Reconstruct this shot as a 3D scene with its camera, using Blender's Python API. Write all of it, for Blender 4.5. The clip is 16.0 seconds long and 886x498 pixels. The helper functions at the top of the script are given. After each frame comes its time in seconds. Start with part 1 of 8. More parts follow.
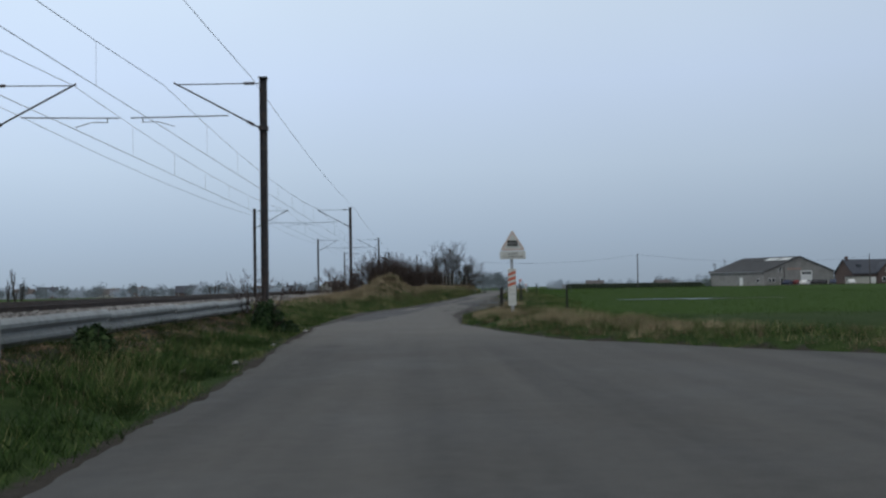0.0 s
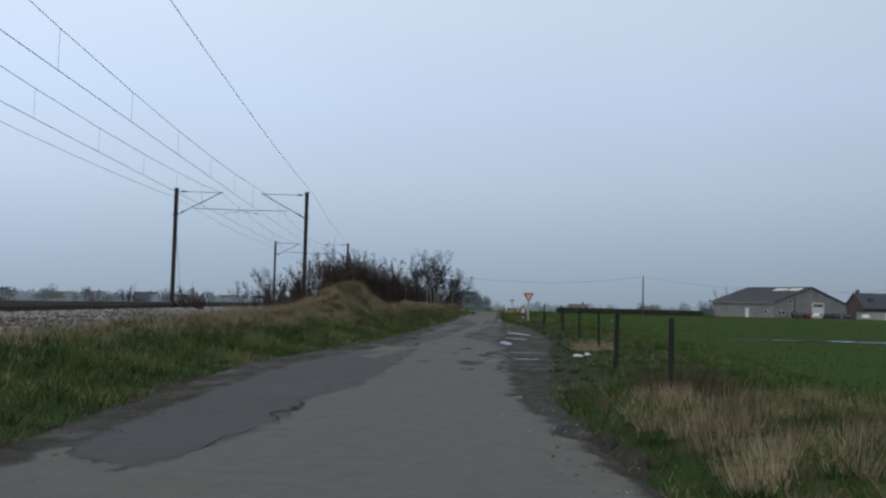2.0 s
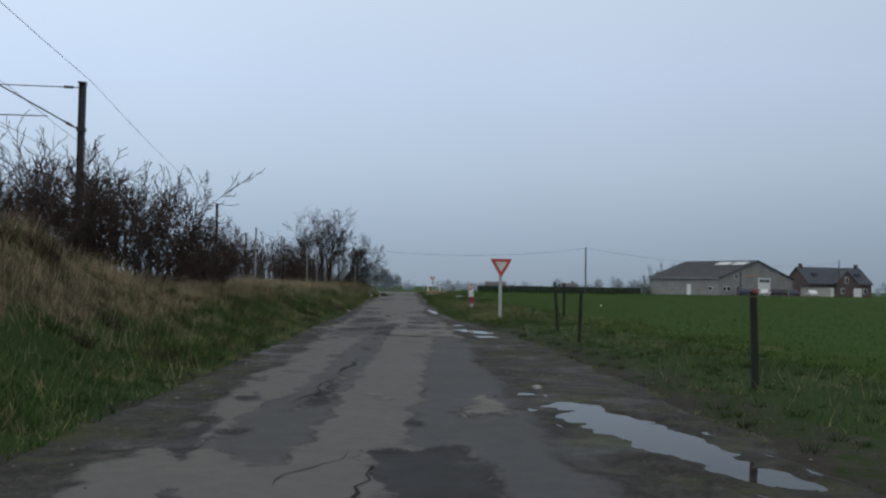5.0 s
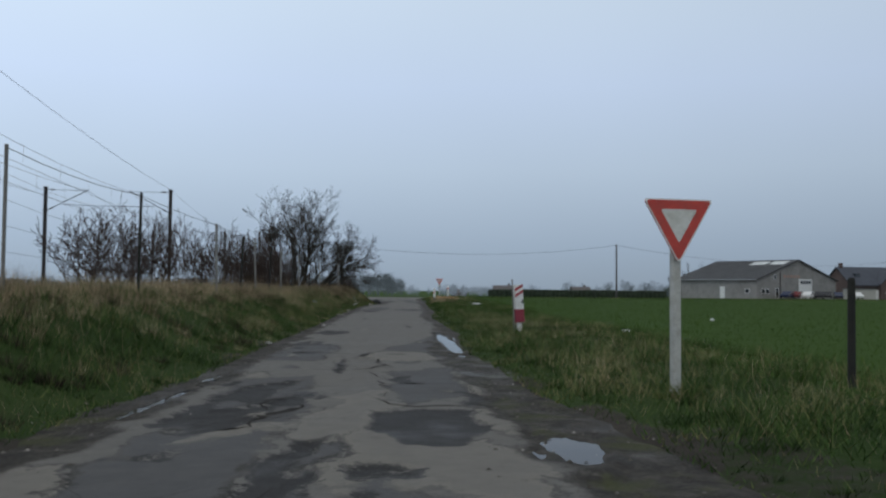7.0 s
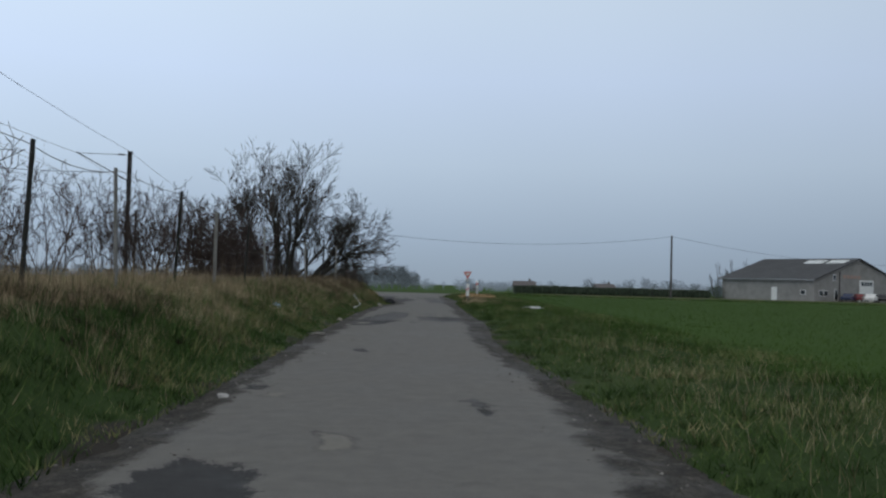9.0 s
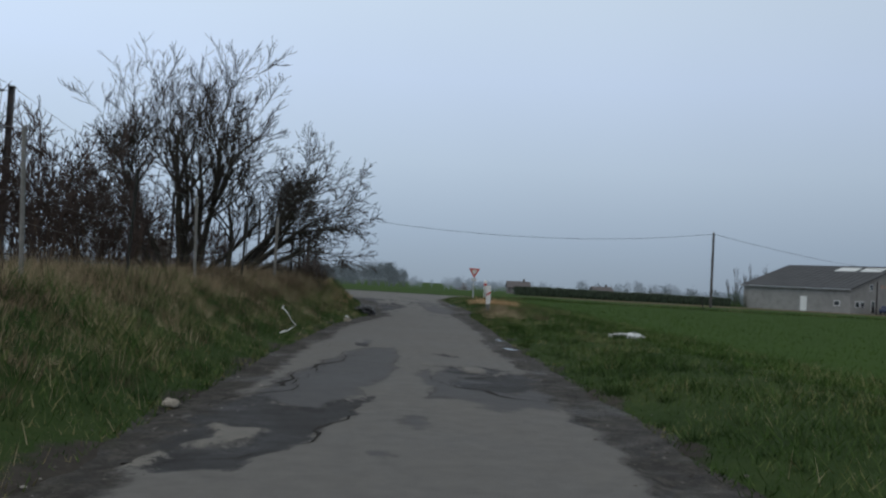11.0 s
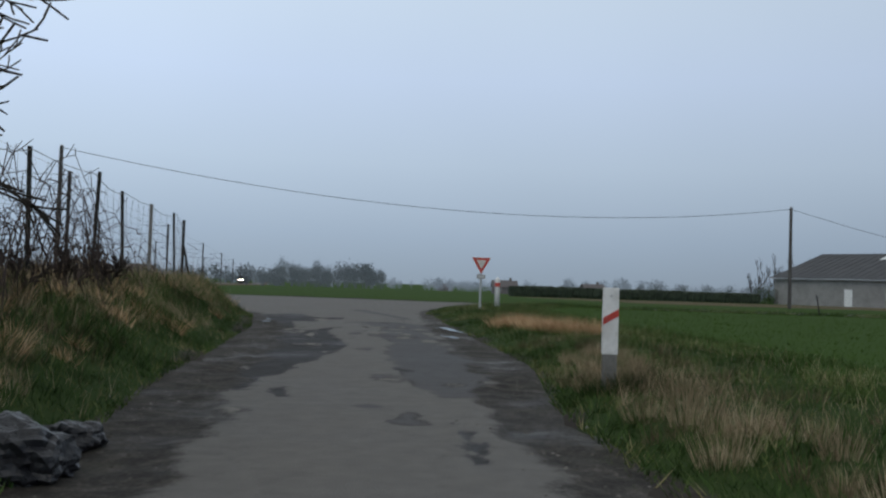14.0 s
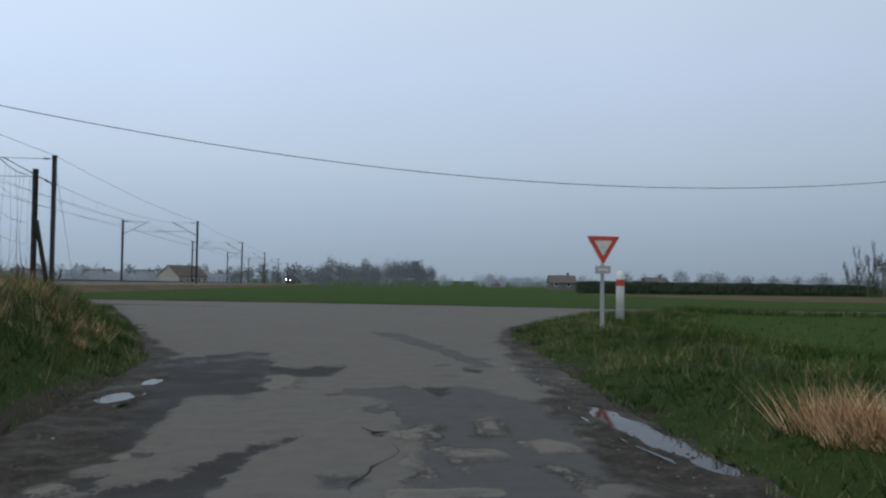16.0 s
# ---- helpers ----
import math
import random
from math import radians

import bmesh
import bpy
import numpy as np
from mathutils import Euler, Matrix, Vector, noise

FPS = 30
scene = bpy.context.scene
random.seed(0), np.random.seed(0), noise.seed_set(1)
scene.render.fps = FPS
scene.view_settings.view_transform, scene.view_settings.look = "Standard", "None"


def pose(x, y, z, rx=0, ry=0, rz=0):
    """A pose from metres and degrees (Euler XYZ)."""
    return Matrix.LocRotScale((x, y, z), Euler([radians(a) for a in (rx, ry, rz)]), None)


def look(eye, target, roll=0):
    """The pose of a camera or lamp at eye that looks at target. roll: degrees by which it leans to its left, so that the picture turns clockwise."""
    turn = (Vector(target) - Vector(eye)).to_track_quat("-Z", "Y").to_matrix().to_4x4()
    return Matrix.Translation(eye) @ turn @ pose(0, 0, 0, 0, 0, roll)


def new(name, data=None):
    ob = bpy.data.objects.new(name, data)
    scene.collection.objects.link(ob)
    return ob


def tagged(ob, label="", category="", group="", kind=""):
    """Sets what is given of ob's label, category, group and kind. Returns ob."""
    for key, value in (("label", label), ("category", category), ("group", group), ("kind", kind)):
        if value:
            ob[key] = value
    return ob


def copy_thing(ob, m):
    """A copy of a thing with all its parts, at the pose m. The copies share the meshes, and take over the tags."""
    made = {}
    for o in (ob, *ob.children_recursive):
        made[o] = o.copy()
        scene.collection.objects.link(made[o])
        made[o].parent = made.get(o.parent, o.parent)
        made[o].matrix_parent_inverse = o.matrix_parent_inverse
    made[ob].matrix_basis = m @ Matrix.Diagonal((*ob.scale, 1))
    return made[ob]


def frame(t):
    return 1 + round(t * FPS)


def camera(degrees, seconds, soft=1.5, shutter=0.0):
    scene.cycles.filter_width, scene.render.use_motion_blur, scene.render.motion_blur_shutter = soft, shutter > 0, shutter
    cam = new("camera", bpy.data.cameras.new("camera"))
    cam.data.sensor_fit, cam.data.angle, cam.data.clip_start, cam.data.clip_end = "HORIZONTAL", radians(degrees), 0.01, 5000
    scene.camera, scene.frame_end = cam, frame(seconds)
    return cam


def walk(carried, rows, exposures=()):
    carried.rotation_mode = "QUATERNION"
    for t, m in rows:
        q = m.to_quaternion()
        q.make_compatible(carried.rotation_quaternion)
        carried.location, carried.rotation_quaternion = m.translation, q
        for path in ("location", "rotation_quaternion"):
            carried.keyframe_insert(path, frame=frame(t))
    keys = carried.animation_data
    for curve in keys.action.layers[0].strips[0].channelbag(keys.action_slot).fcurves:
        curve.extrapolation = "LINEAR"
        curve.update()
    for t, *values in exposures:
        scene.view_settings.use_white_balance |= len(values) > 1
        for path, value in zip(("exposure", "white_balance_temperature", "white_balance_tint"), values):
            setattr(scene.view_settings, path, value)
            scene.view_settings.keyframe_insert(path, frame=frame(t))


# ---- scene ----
cam = camera(52.5, 16.0, soft=2.3)
PATH = [
    (0, (-0.26, 3.858, 1.123), (-0.2, 5.856, 1.205), -1.0),
    (0.5, (-0.353, 9.519, 1.128), (-0.29, 11.517, 1.201), 0.2),
    (1, (-0.45, 15.816, 1.097), (-0.384, 17.814, 1.17), -0.1),
    (1.5, (-0.468, 21.514, 1.045), (-0.393, 23.511, 1.124), 0.9),
    (2, (-0.466, 27.385, 1.11), (-0.35, 29.378, 1.232), 1.4),
    (2.5, (-0.297, 32.325, 1.095), (-0.129, 34.316, 1.187), 1.2),
    (3, (0.03, 37.105, 1.118), (0.248, 39.091, 1.207), 1.4),
    (3.5, (0.527, 41.715, 1.118), (0.787, 43.697, 1.18), 1.1),
    (4, (0.995, 46.465, 1.126), (1.29, 48.442, 1.202), 0.8),
    (6.3, (3.799, 68.896, 1.071), (4.123, 70.868, 1.151), 0.9),
    (6.5, (4.078, 70.679, 1.046), (4.394, 72.652, 1.137), 1.1),
    (7, (4.685, 75.103, 1.057), (4.994, 77.077, 1.145), 0.5),
    (7.5, (5.052, 79.253, 1.09), (5.355, 81.229, 1.156), 1.5),
    (8, (5.445, 83.35, 1.092), (5.728, 85.329, 1.162), 1.0),
    (10.3, (7.06, 103.036, 1.145), (7.339, 105.015, 1.225), 2.7),
    (10.5, (7.262, 104.663, 1.153), (7.544, 106.641, 1.235), 2.8),
    (11, (7.786, 108.855, 1.137), (8.089, 110.831, 1.208), 3.2),
    (11.5, (8.259, 112.674, 1.131), (8.587, 114.646, 1.194), 3.5),
    (12, (8.881, 116.617, 1.094), (9.22, 118.587, 1.166), 2.1),
    (12.5, (9.407, 120.285, 1.068), (9.756, 122.252, 1.152), 2.3),
    (13, (9.94, 123.787, 1.087), (10.29, 125.756, 1.141), 2.6),
    (13.5, (10.486, 127.484, 1.089), (10.836, 129.451, 1.163), 2.4),
    (14, (11.025, 131.143, 1.055), (11.374, 133.11, 1.13), 1.9),
    (14.5, (11.532, 134.835, 1.03), (11.861, 136.806, 1.099), 1.2),
    (15, (11.903, 138.399, 1.081), (12.201, 140.376, 1.14), 1.2),
    (15.5, (12.146, 141.838, 1.097), (12.418, 143.819, 1.151), -0.0),
    (16, (12.605, 144.998, 1.099), (12.845, 146.983, 1.164), 0.8),
]
walk(cam, [(t, look(eye, target, roll)) for t, eye, target, roll in PATH])

# ---- world, light, exposure ----
scene.view_settings.exposure = 0.0
world = bpy.data.worlds.new("overcast_sky")
scene.world = world
world.use_nodes = True
wn, wl = world.node_tree.nodes, world.node_tree.links
wn.clear()
w_out = wn.new("ShaderNodeOutputWorld")
w_bg = wn.new("ShaderNodeBackground")
w_bg.inputs["Strength"].default_value = 1.0
w_sky = wn.new("ShaderNodeTexSky")
w_sky.sky_type = "NISHITA"
w_sky.sun_disc = False
w_sky.sun_elevation, w_sky.sun_rotation = radians(38), radians(200)
w_sky.air_density, w_sky.dust_density = 1.6, 5.0
w_co = wn.new("ShaderNodeTexCoord")
w_sep = wn.new("ShaderNodeSeparateXYZ")
wl.new(w_co.outputs["Generated"], w_sep.inputs[0])
w_ramp = wn.new("ShaderNodeValToRGB")
wl.new(w_sep.outputs["Z"], w_ramp.inputs[0])
RAMP = [(0.0, (0.34, 0.425, 0.525)), (0.05, (0.41, 0.52, 0.66)), (0.13, (0.55, 0.68, 0.845)),
        (0.22, (0.635, 0.775, 1.0)), (0.32, (0.69, 0.83, 1.0)), (0.5, (0.64, 0.70, 0.76)), (1.0, (0.62, 0.655, 0.69))]
while len(w_ramp.color_ramp.elements) < len(RAMP):
    w_ramp.color_ramp.elements.new(0.5)
for e, (p, c) in zip(w_ramp.color_ramp.elements, RAMP):
    e.position, e.color = p, (*c, 1)
# Thick cloud: mostly the even overcast gradient, with a little of the clear sky's own colour in it.
w_skys = wn.new("ShaderNodeVectorMath")
w_skys.operation = "SCALE"
w_skys.inputs["Scale"].default_value = 0.05
wl.new(w_sky.outputs[0], w_skys.inputs[0])
w_cloud = wn.new("ShaderNodeTexNoise")
w_cloud.inputs["Scale"].default_value, w_cloud.inputs["Detail"].default_value = 2.2, 3
wl.new(w_co.outputs["Generated"], w_cloud.inputs["Vector"])
w_mr = wn.new("ShaderNodeMapRange")
w_mr.inputs["To Min"].default_value, w_mr.inputs["To Max"].default_value = 0.94, 1.06
wl.new(w_cloud.outputs["Fac"], w_mr.inputs[0])
w_mul = wn.new("ShaderNodeVectorMath")
w_mul.operation = "SCALE"
wl.new(w_ramp.outputs[0], w_mul.inputs[0])
w_west = wn.new("ShaderNodeMapRange")
w_west.inputs["From Min"].default_value, w_west.inputs["From Max"].default_value = -0.6, 0.6
w_west.inputs["To Min"].default_value, w_west.inputs["To Max"].default_value = 1.08, 0.75
wl.new(w_sep.outputs["X"], w_west.inputs[0])
w_both = wn.new("ShaderNodeMath")
w_both.operation = "MULTIPLY"
wl.new(w_mr.outputs[0], w_both.inputs[0])
wl.new(w_west.outputs[0], w_both.inputs[1])
wl.new(w_both.outputs[0], w_mul.inputs["Scale"])
w_mix = wn.new("ShaderNodeMixRGB")
w_mix.inputs["Fac"].default_value = 0.06
wl.new(w_mul.outputs[0], w_mix.inputs[1])
wl.new(w_skys.outputs[0], w_mix.inputs[2])
wl.new(w_mix.outputs[0], w_bg.inputs["Color"])
wl.new(w_bg.outputs[0], w_out.inputs[0])

sun = new("sun", bpy.data.lights.new("sun", "SUN"))
sun.data.energy, sun.data.angle, sun.data.color = 0.5, radians(25), (1.0, 0.97, 0.93)
sun.matrix_world = look((-30, -60, 80), (0, 0, 0))


# ---- materials ----
def ramp2(nt, fac, stops):
    r = nt.nodes.new("ShaderNodeValToRGB")
    while len(r.color_ramp.elements) < len(stops):
        r.color_ramp.elements.new(0.5)
    for e, (p, c) in zip(r.color_ramp.elements, stops):
        e.position, e.color = p, (*c, 1)
    nt.links.new(fac, r.inputs[0])
    return r.outputs[0]


def tex(nt, kind, scale, detail=4, rough=0.6, vec=None):
    n = nt.nodes.new("ShaderNodeTex" + kind)
    n.inputs["Scale"].default_value = scale
    if kind == "Noise":
        n.inputs["Detail"].default_value, n.inputs["Roughness"].default_value = detail, rough
    if vec is None:
        vec = nt.nodes.new("ShaderNodeNewGeometry").outputs["Position"]
    nt.links.new(vec, n.inputs["Vector"])
    return n.outputs["Distance"] if kind == "Voronoi" else n.outputs["Fac"]


def mixc(nt, fac, a, b, mode="MIX"):
    m = nt.nodes.new("ShaderNodeMixRGB")
    m.blend_type = mode
    for sock, v in ((m.inputs["Fac"], fac), (m.inputs[1], a), (m.inputs[2], b)):
        if hasattr(v, "is_output"):
            nt.links.new(v, sock)
        elif isinstance(v, (int, float)):
            sock.default_value = v
        else:
            sock.default_value = (*v, 1)
    return m.outputs[0]


def math2(nt, op, a, b=0.0, clamp=False):
    m = nt.nodes.new("ShaderNodeMath")
    m.operation, m.use_clamp = op, clamp
    for sock, v in ((m.inputs[0], a), (m.inputs[1], b)):
        if hasattr(v, "is_output"):
            nt.links.new(v, sock)
        else:
            sock.default_value = v
    return m.outputs[0]


def base(name):
    m = bpy.data.materials.new(name)
    m.use_nodes = True
    return m, m.node_tree, m.node_tree.nodes["Principled BSDF"]


def setc(nt, b, colour, rough=None, bump=None, depth=0.01, strength=0.6):
    nt.links.new(colour, b.inputs["Base Color"])
    if rough is not None:
        if hasattr(rough, "is_output"):
            nt.links.new(rough, b.inputs["Roughness"])
        else:
            b.inputs["Roughness"].default_value = rough
    if bump is not None:
        n = nt.nodes.new("ShaderNodeBump")
        n.inputs["Distance"].default_value, n.inputs["Strength"].default_value = depth, strength
        nt.links.new(bump, n.inputs["Height"])
        nt.links.new(n.outputs[0], b.inputs["Normal"])


def worn(name, c1, c2, big=1.5, small=25.0, rough=0.8, metal=0.0, depth=0.004, dirt=None, dirt_amount=0.5, spec=0.4):
    """A surface of two tones at two scales, with stains of a third colour."""
    m, nt, b = base(name)
    f = math2(nt, "ADD", math2(nt, "MULTIPLY", tex(nt, "Noise", big), 0.6), math2(nt, "MULTIPLY", tex(nt, "Noise", small), 0.4))
    col = ramp2(nt, f, [(0.35, c1), (0.65, c2)])
    if dirt:
        col = mixc(nt, math2(nt, "MULTIPLY", ramp2(nt, tex(nt, "Noise", big * 2.7, 6), [(0.45, (0, 0, 0)), (0.7, (1, 1, 1))]), dirt_amount), col, dirt)
    setc(nt, b, col, rough, tex(nt, "Noise", small * 2), depth)
    b.inputs["Metallic"].default_value = metal
    b.inputs["Specular IOR Level"].default_value = spec
    return m


def blades(name, stops, rough=0.7, patch=0.35):
    """Grass: the colour goes from blade to blade, from tuft to tuft and in wide patches."""
    m, nt, b = base(name)
    g = nt.nodes.new("ShaderNodeNewGeometry")
    wide = math2(nt, "MULTIPLY", math2(nt, "SUBTRACT", tex(nt, "Noise", 0.42, 4), 0.5), 2.4)
    tuft = math2(nt, "MULTIPLY", math2(nt, "SUBTRACT", tex(nt, "Noise", 2.3, 4), 0.5), 2.6)
    shift = math2(nt, "MULTIPLY", math2(nt, "ADD", wide, tuft), patch)
    own = math2(nt, "ADD", math2(nt, "MULTIPLY", math2(nt, "SUBTRACT", g.outputs["Random Per Island"], 0.5), 1.1 - patch), 0.5)
    setc(nt, b, ramp2(nt, math2(nt, "ADD", own, shift), stops), rough)
    b.inputs["Specular IOR Level"].default_value = 0.06
    return m


M_CONCRETE = worn("weathered_concrete", (0.25, 0.25, 0.24), (0.42, 0.41, 0.39), 1.2, 30, 0.85, dirt=(0.1, 0.1, 0.09))
M_WHITE = worn("white_paint", (0.62, 0.63, 0.62), (0.78, 0.78, 0.76), 2.5, 20, 0.5, dirt=(0.4, 0.38, 0.33), dirt_amount=0.5)
M_WHITE_OLD = worn("old_white_enamel", (0.48, 0.49, 0.46), (0.64, 0.64, 0.6), 3, 30, 0.5, dirt=(0.36, 0.35, 0.28), dirt_amount=0.55)
M_LIMEWASH = worn("weathered_limewash", (0.34, 0.35, 0.33), (0.5, 0.5, 0.47), 3, 26, 0.8, dirt=(0.24, 0.23, 0.19), dirt_amount=0.6)
M_RED = worn("red_paint", (0.42, 0.045, 0.035), (0.55, 0.07, 0.05), 3, 25, 0.45, dirt=(0.25, 0.06, 0.05))
M_DARKRED = worn("dark_red_paint", (0.17, 0.02, 0.035), (0.26, 0.035, 0.055), 3, 25, 0.5)
M_ORANGE = worn("faded_orange_red_paint", (0.42, 0.085, 0.045), (0.58, 0.14, 0.075), 5, 30, 0.5, dirt=(0.4, 0.22, 0.16), dirt_amount=0.4)
M_PINK = worn("bleached_red_paint", (0.5, 0.36, 0.31), (0.6, 0.53, 0.48), 9, 40, 0.5)
M_BLACK = worn("black_paint", (0.015, 0.016, 0.018), (0.04, 0.04, 0.042), 3, 30, 0.5)
M_GREYSIGN = worn("grey_sign_back", (0.3, 0.31, 0.31), (0.4, 0.4, 0.4), 3, 30, 0.5)
M_GALV = worn("galvanised_steel", (0.34, 0.36, 0.37), (0.5, 0.51, 0.52), 3, 40, 0.45, metal=0.5, dirt=(0.2, 0.17, 0.14), dirt_amount=0.35)
M_BEAM = worn("dull_galvanised_beam", (0.2, 0.215, 0.215), (0.31, 0.325, 0.325), 2, 30, 0.55, metal=0.3, dirt=(0.12, 0.11, 0.095), dirt_amount=0.5)
M_MAST = worn("dark_painted_steel", (0.015, 0.0155, 0.017), (0.034, 0.034, 0.036), 2, 30, 0.6, dirt=(0.09, 0.055, 0.04))
M_WIRE = worn("dull_copper_wire", (0.05, 0.055, 0.06), (0.09, 0.09, 0.09), 2, 10, 0.6)
M_INSUL = worn("brown_porcelain", (0.03, 0.022, 0.02), (0.06, 0.04, 0.035), 4, 20, 0.25)
M_RAIL = worn("rusty_rail", (0.03, 0.022, 0.019), (0.07, 0.047, 0.036), 3, 40, 0.6, metal=0.3)
M_SLEEPER = worn("old_timber_sleeper", (0.05, 0.042, 0.036), (0.1, 0.085, 0.07), 3, 50, 0.9)
M_POST = worn("weathered_post_wood", (0.011, 0.0115, 0.0105), (0.028, 0.027, 0.023), 6, 60, 0.9)
M_POLE = worn("utility_pole_wood", (0.045, 0.042, 0.04), (0.095, 0.088, 0.082), 3, 60, 0.9)
M_BARK = worn("winter_bark", (0.022, 0.019, 0.017), (0.05, 0.044, 0.037), 5, 60, 0.9, dirt=(0.05, 0.058, 0.026), dirt_amount=0.5)
M_TWIG = worn("winter_twigs", (0.027, 0.023, 0.019), (0.058, 0.05, 0.04), 2, 20, 0.9)
M_SHRUB = worn("thorn_twigs", (0.04, 0.03, 0.027), (0.08, 0.058, 0.05), 1.5, 20, 0.9)
M_IVY = blades("ivy_leaves", [(0.2, (0.012, 0.026, 0.01)), (0.6, (0.03, 0.055, 0.02)), (0.9, (0.06, 0.09, 0.035))], 0.5)
M_HEDGE = worn("dark_conifer_hedge", (0.012, 0.02, 0.012), (0.035, 0.05, 0.028), 1.5, 9, 0.9, depth=0.05)
M_BALLAST = worn("ballast_stone", (0.07, 0.058, 0.05), (0.16, 0.14, 0.125), 1.2, 14, 0.9, depth=0.02, dirt=(0.14, 0.11, 0.09))
M_ROOF = worn("fibre_cement_roof", (0.046, 0.048, 0.052), (0.072, 0.075, 0.08), 0.5, 8, 0.85, dirt=(0.06, 0.061, 0.057))
M_SLATE = worn("dark_slate", (0.036, 0.042, 0.056), (0.06, 0.068, 0.086), 1, 8, 0.6)
# Tile, and the brick below, are dulled: distance haze put into the colour.
M_TILE = worn("haze_dulled_roof_tiles", (0.082, 0.068, 0.064), (0.115, 0.096, 0.09), 1, 8, 0.85)
M_RENDER = worn("grey_block_wall", (0.2, 0.196, 0.186), (0.285, 0.28, 0.266), 0.4, 6, 0.9, dirt=(0.15, 0.146, 0.136))
M_CREAM = worn("pale_rendered_wall", (0.3, 0.29, 0.26), (0.42, 0.405, 0.37), 0.5, 8, 0.9)
M_BRICK = worn("haze_dulled_red_brick", (0.08, 0.056, 0.05), (0.118, 0.083, 0.075), 1, 12, 0.9)
# Far wall and roof, greyed so that haze is painted into the colour.
M_HAZYWALL = worn("far_brick_painted_haze", (0.12, 0.115, 0.115), (0.15, 0.14, 0.138), 1, 8, 0.9)
M_HAZYROOF = worn("far_roof_painted_haze", (0.1, 0.09, 0.09), (0.125, 0.112, 0.112), 1, 8, 0.9)
M_GLASS = worn("window_glass", (0.02, 0.025, 0.03), (0.04, 0.045, 0.05), 1, 5, 0.08, spec=0.8)
M_TYRE = worn("black_rubber", (0.012, 0.012, 0.013), (0.03, 0.03, 0.03), 6, 60, 0.8)
M_BAG = worn("black_bin_bag", (0.01, 0.011, 0.013), (0.025, 0.026, 0.03), 5, 20, 0.3, depth=0.02)
M_LITTER = worn("white_plastic", (0.6, 0.62, 0.63), (0.8, 0.81, 0.82), 6, 40, 0.4, dirt=(0.35, 0.33, 0.3))
M_BLUE = worn("pale_blue_plastic", (0.2, 0.32, 0.45), (0.35, 0.48, 0.6), 6, 40, 0.4)
M_SKYLIGHT = worn("translucent_sheet", (0.5, 0.53, 0.52), (0.64, 0.66, 0.65), 1, 6, 0.4)

G_GREEN = blades("verge_grass", [(0.1, (0.013, 0.03, 0.007)), (0.34, (0.034, 0.068, 0.018)), (0.54, (0.064, 0.106, 0.031)), (0.72, (0.115, 0.135, 0.05)), (0.88, (0.23, 0.2, 0.105))], patch=0.6)
G_STRAW = blades("dry_grass", [(0.1, (0.1, 0.078, 0.048)), (0.38, (0.225, 0.173, 0.107)), (0.62, (0.37, 0.29, 0.187)), (0.9, (0.53, 0.44, 0.3))], 0.9, 0.5)
G_BROWN = blades("dead_bramble_stems", [(0.15, (0.045, 0.035, 0.024)), (0.5, (0.108, 0.082, 0.053)), (0.75, (0.175, 0.134, 0.086)), (0.95, (0.26, 0.205, 0.135))], 0.9, 0.5)
G_BRAMBLE = blades("bramble_stems", [(0.1, (0.018, 0.014, 0.011)), (0.5, (0.04, 0.032, 0.024)), (0.9, (0.085, 0.07, 0.05))], 0.9, 0.4)
G_REED = blades("dead_reeds", [(0.1, (0.18, 0.1, 0.048)), (0.4, (0.44, 0.28, 0.15)), (0.9, (0.66, 0.48, 0.3))], 0.8, 0.4)
G_CROP = blades("young_crop", [(0.1, (0.027, 0.058, 0.008)), (0.5, (0.037, 0.077, 0.011)), (0.9, (0.056, 0.096, 0.019))], patch=0.15)
G_FIELD = blades("field_verge_grass", [(0.1, (0.016, 0.036, 0.008)), (0.36, (0.038, 0.073, 0.018)), (0.58, (0.07, 0.112, 0.033)), (0.76, (0.118, 0.14, 0.05)), (0.93, (0.24, 0.21, 0.115))], patch=0.6)
G_TUFT = blades("dark_tussock_grass", [(0.1, (0.01, 0.022, 0.006)), (0.5, (0.024, 0.046, 0.013)), (0.8, (0.044, 0.07, 0.022)), (0.97, (0.12, 0.105, 0.055))], patch=0.5)


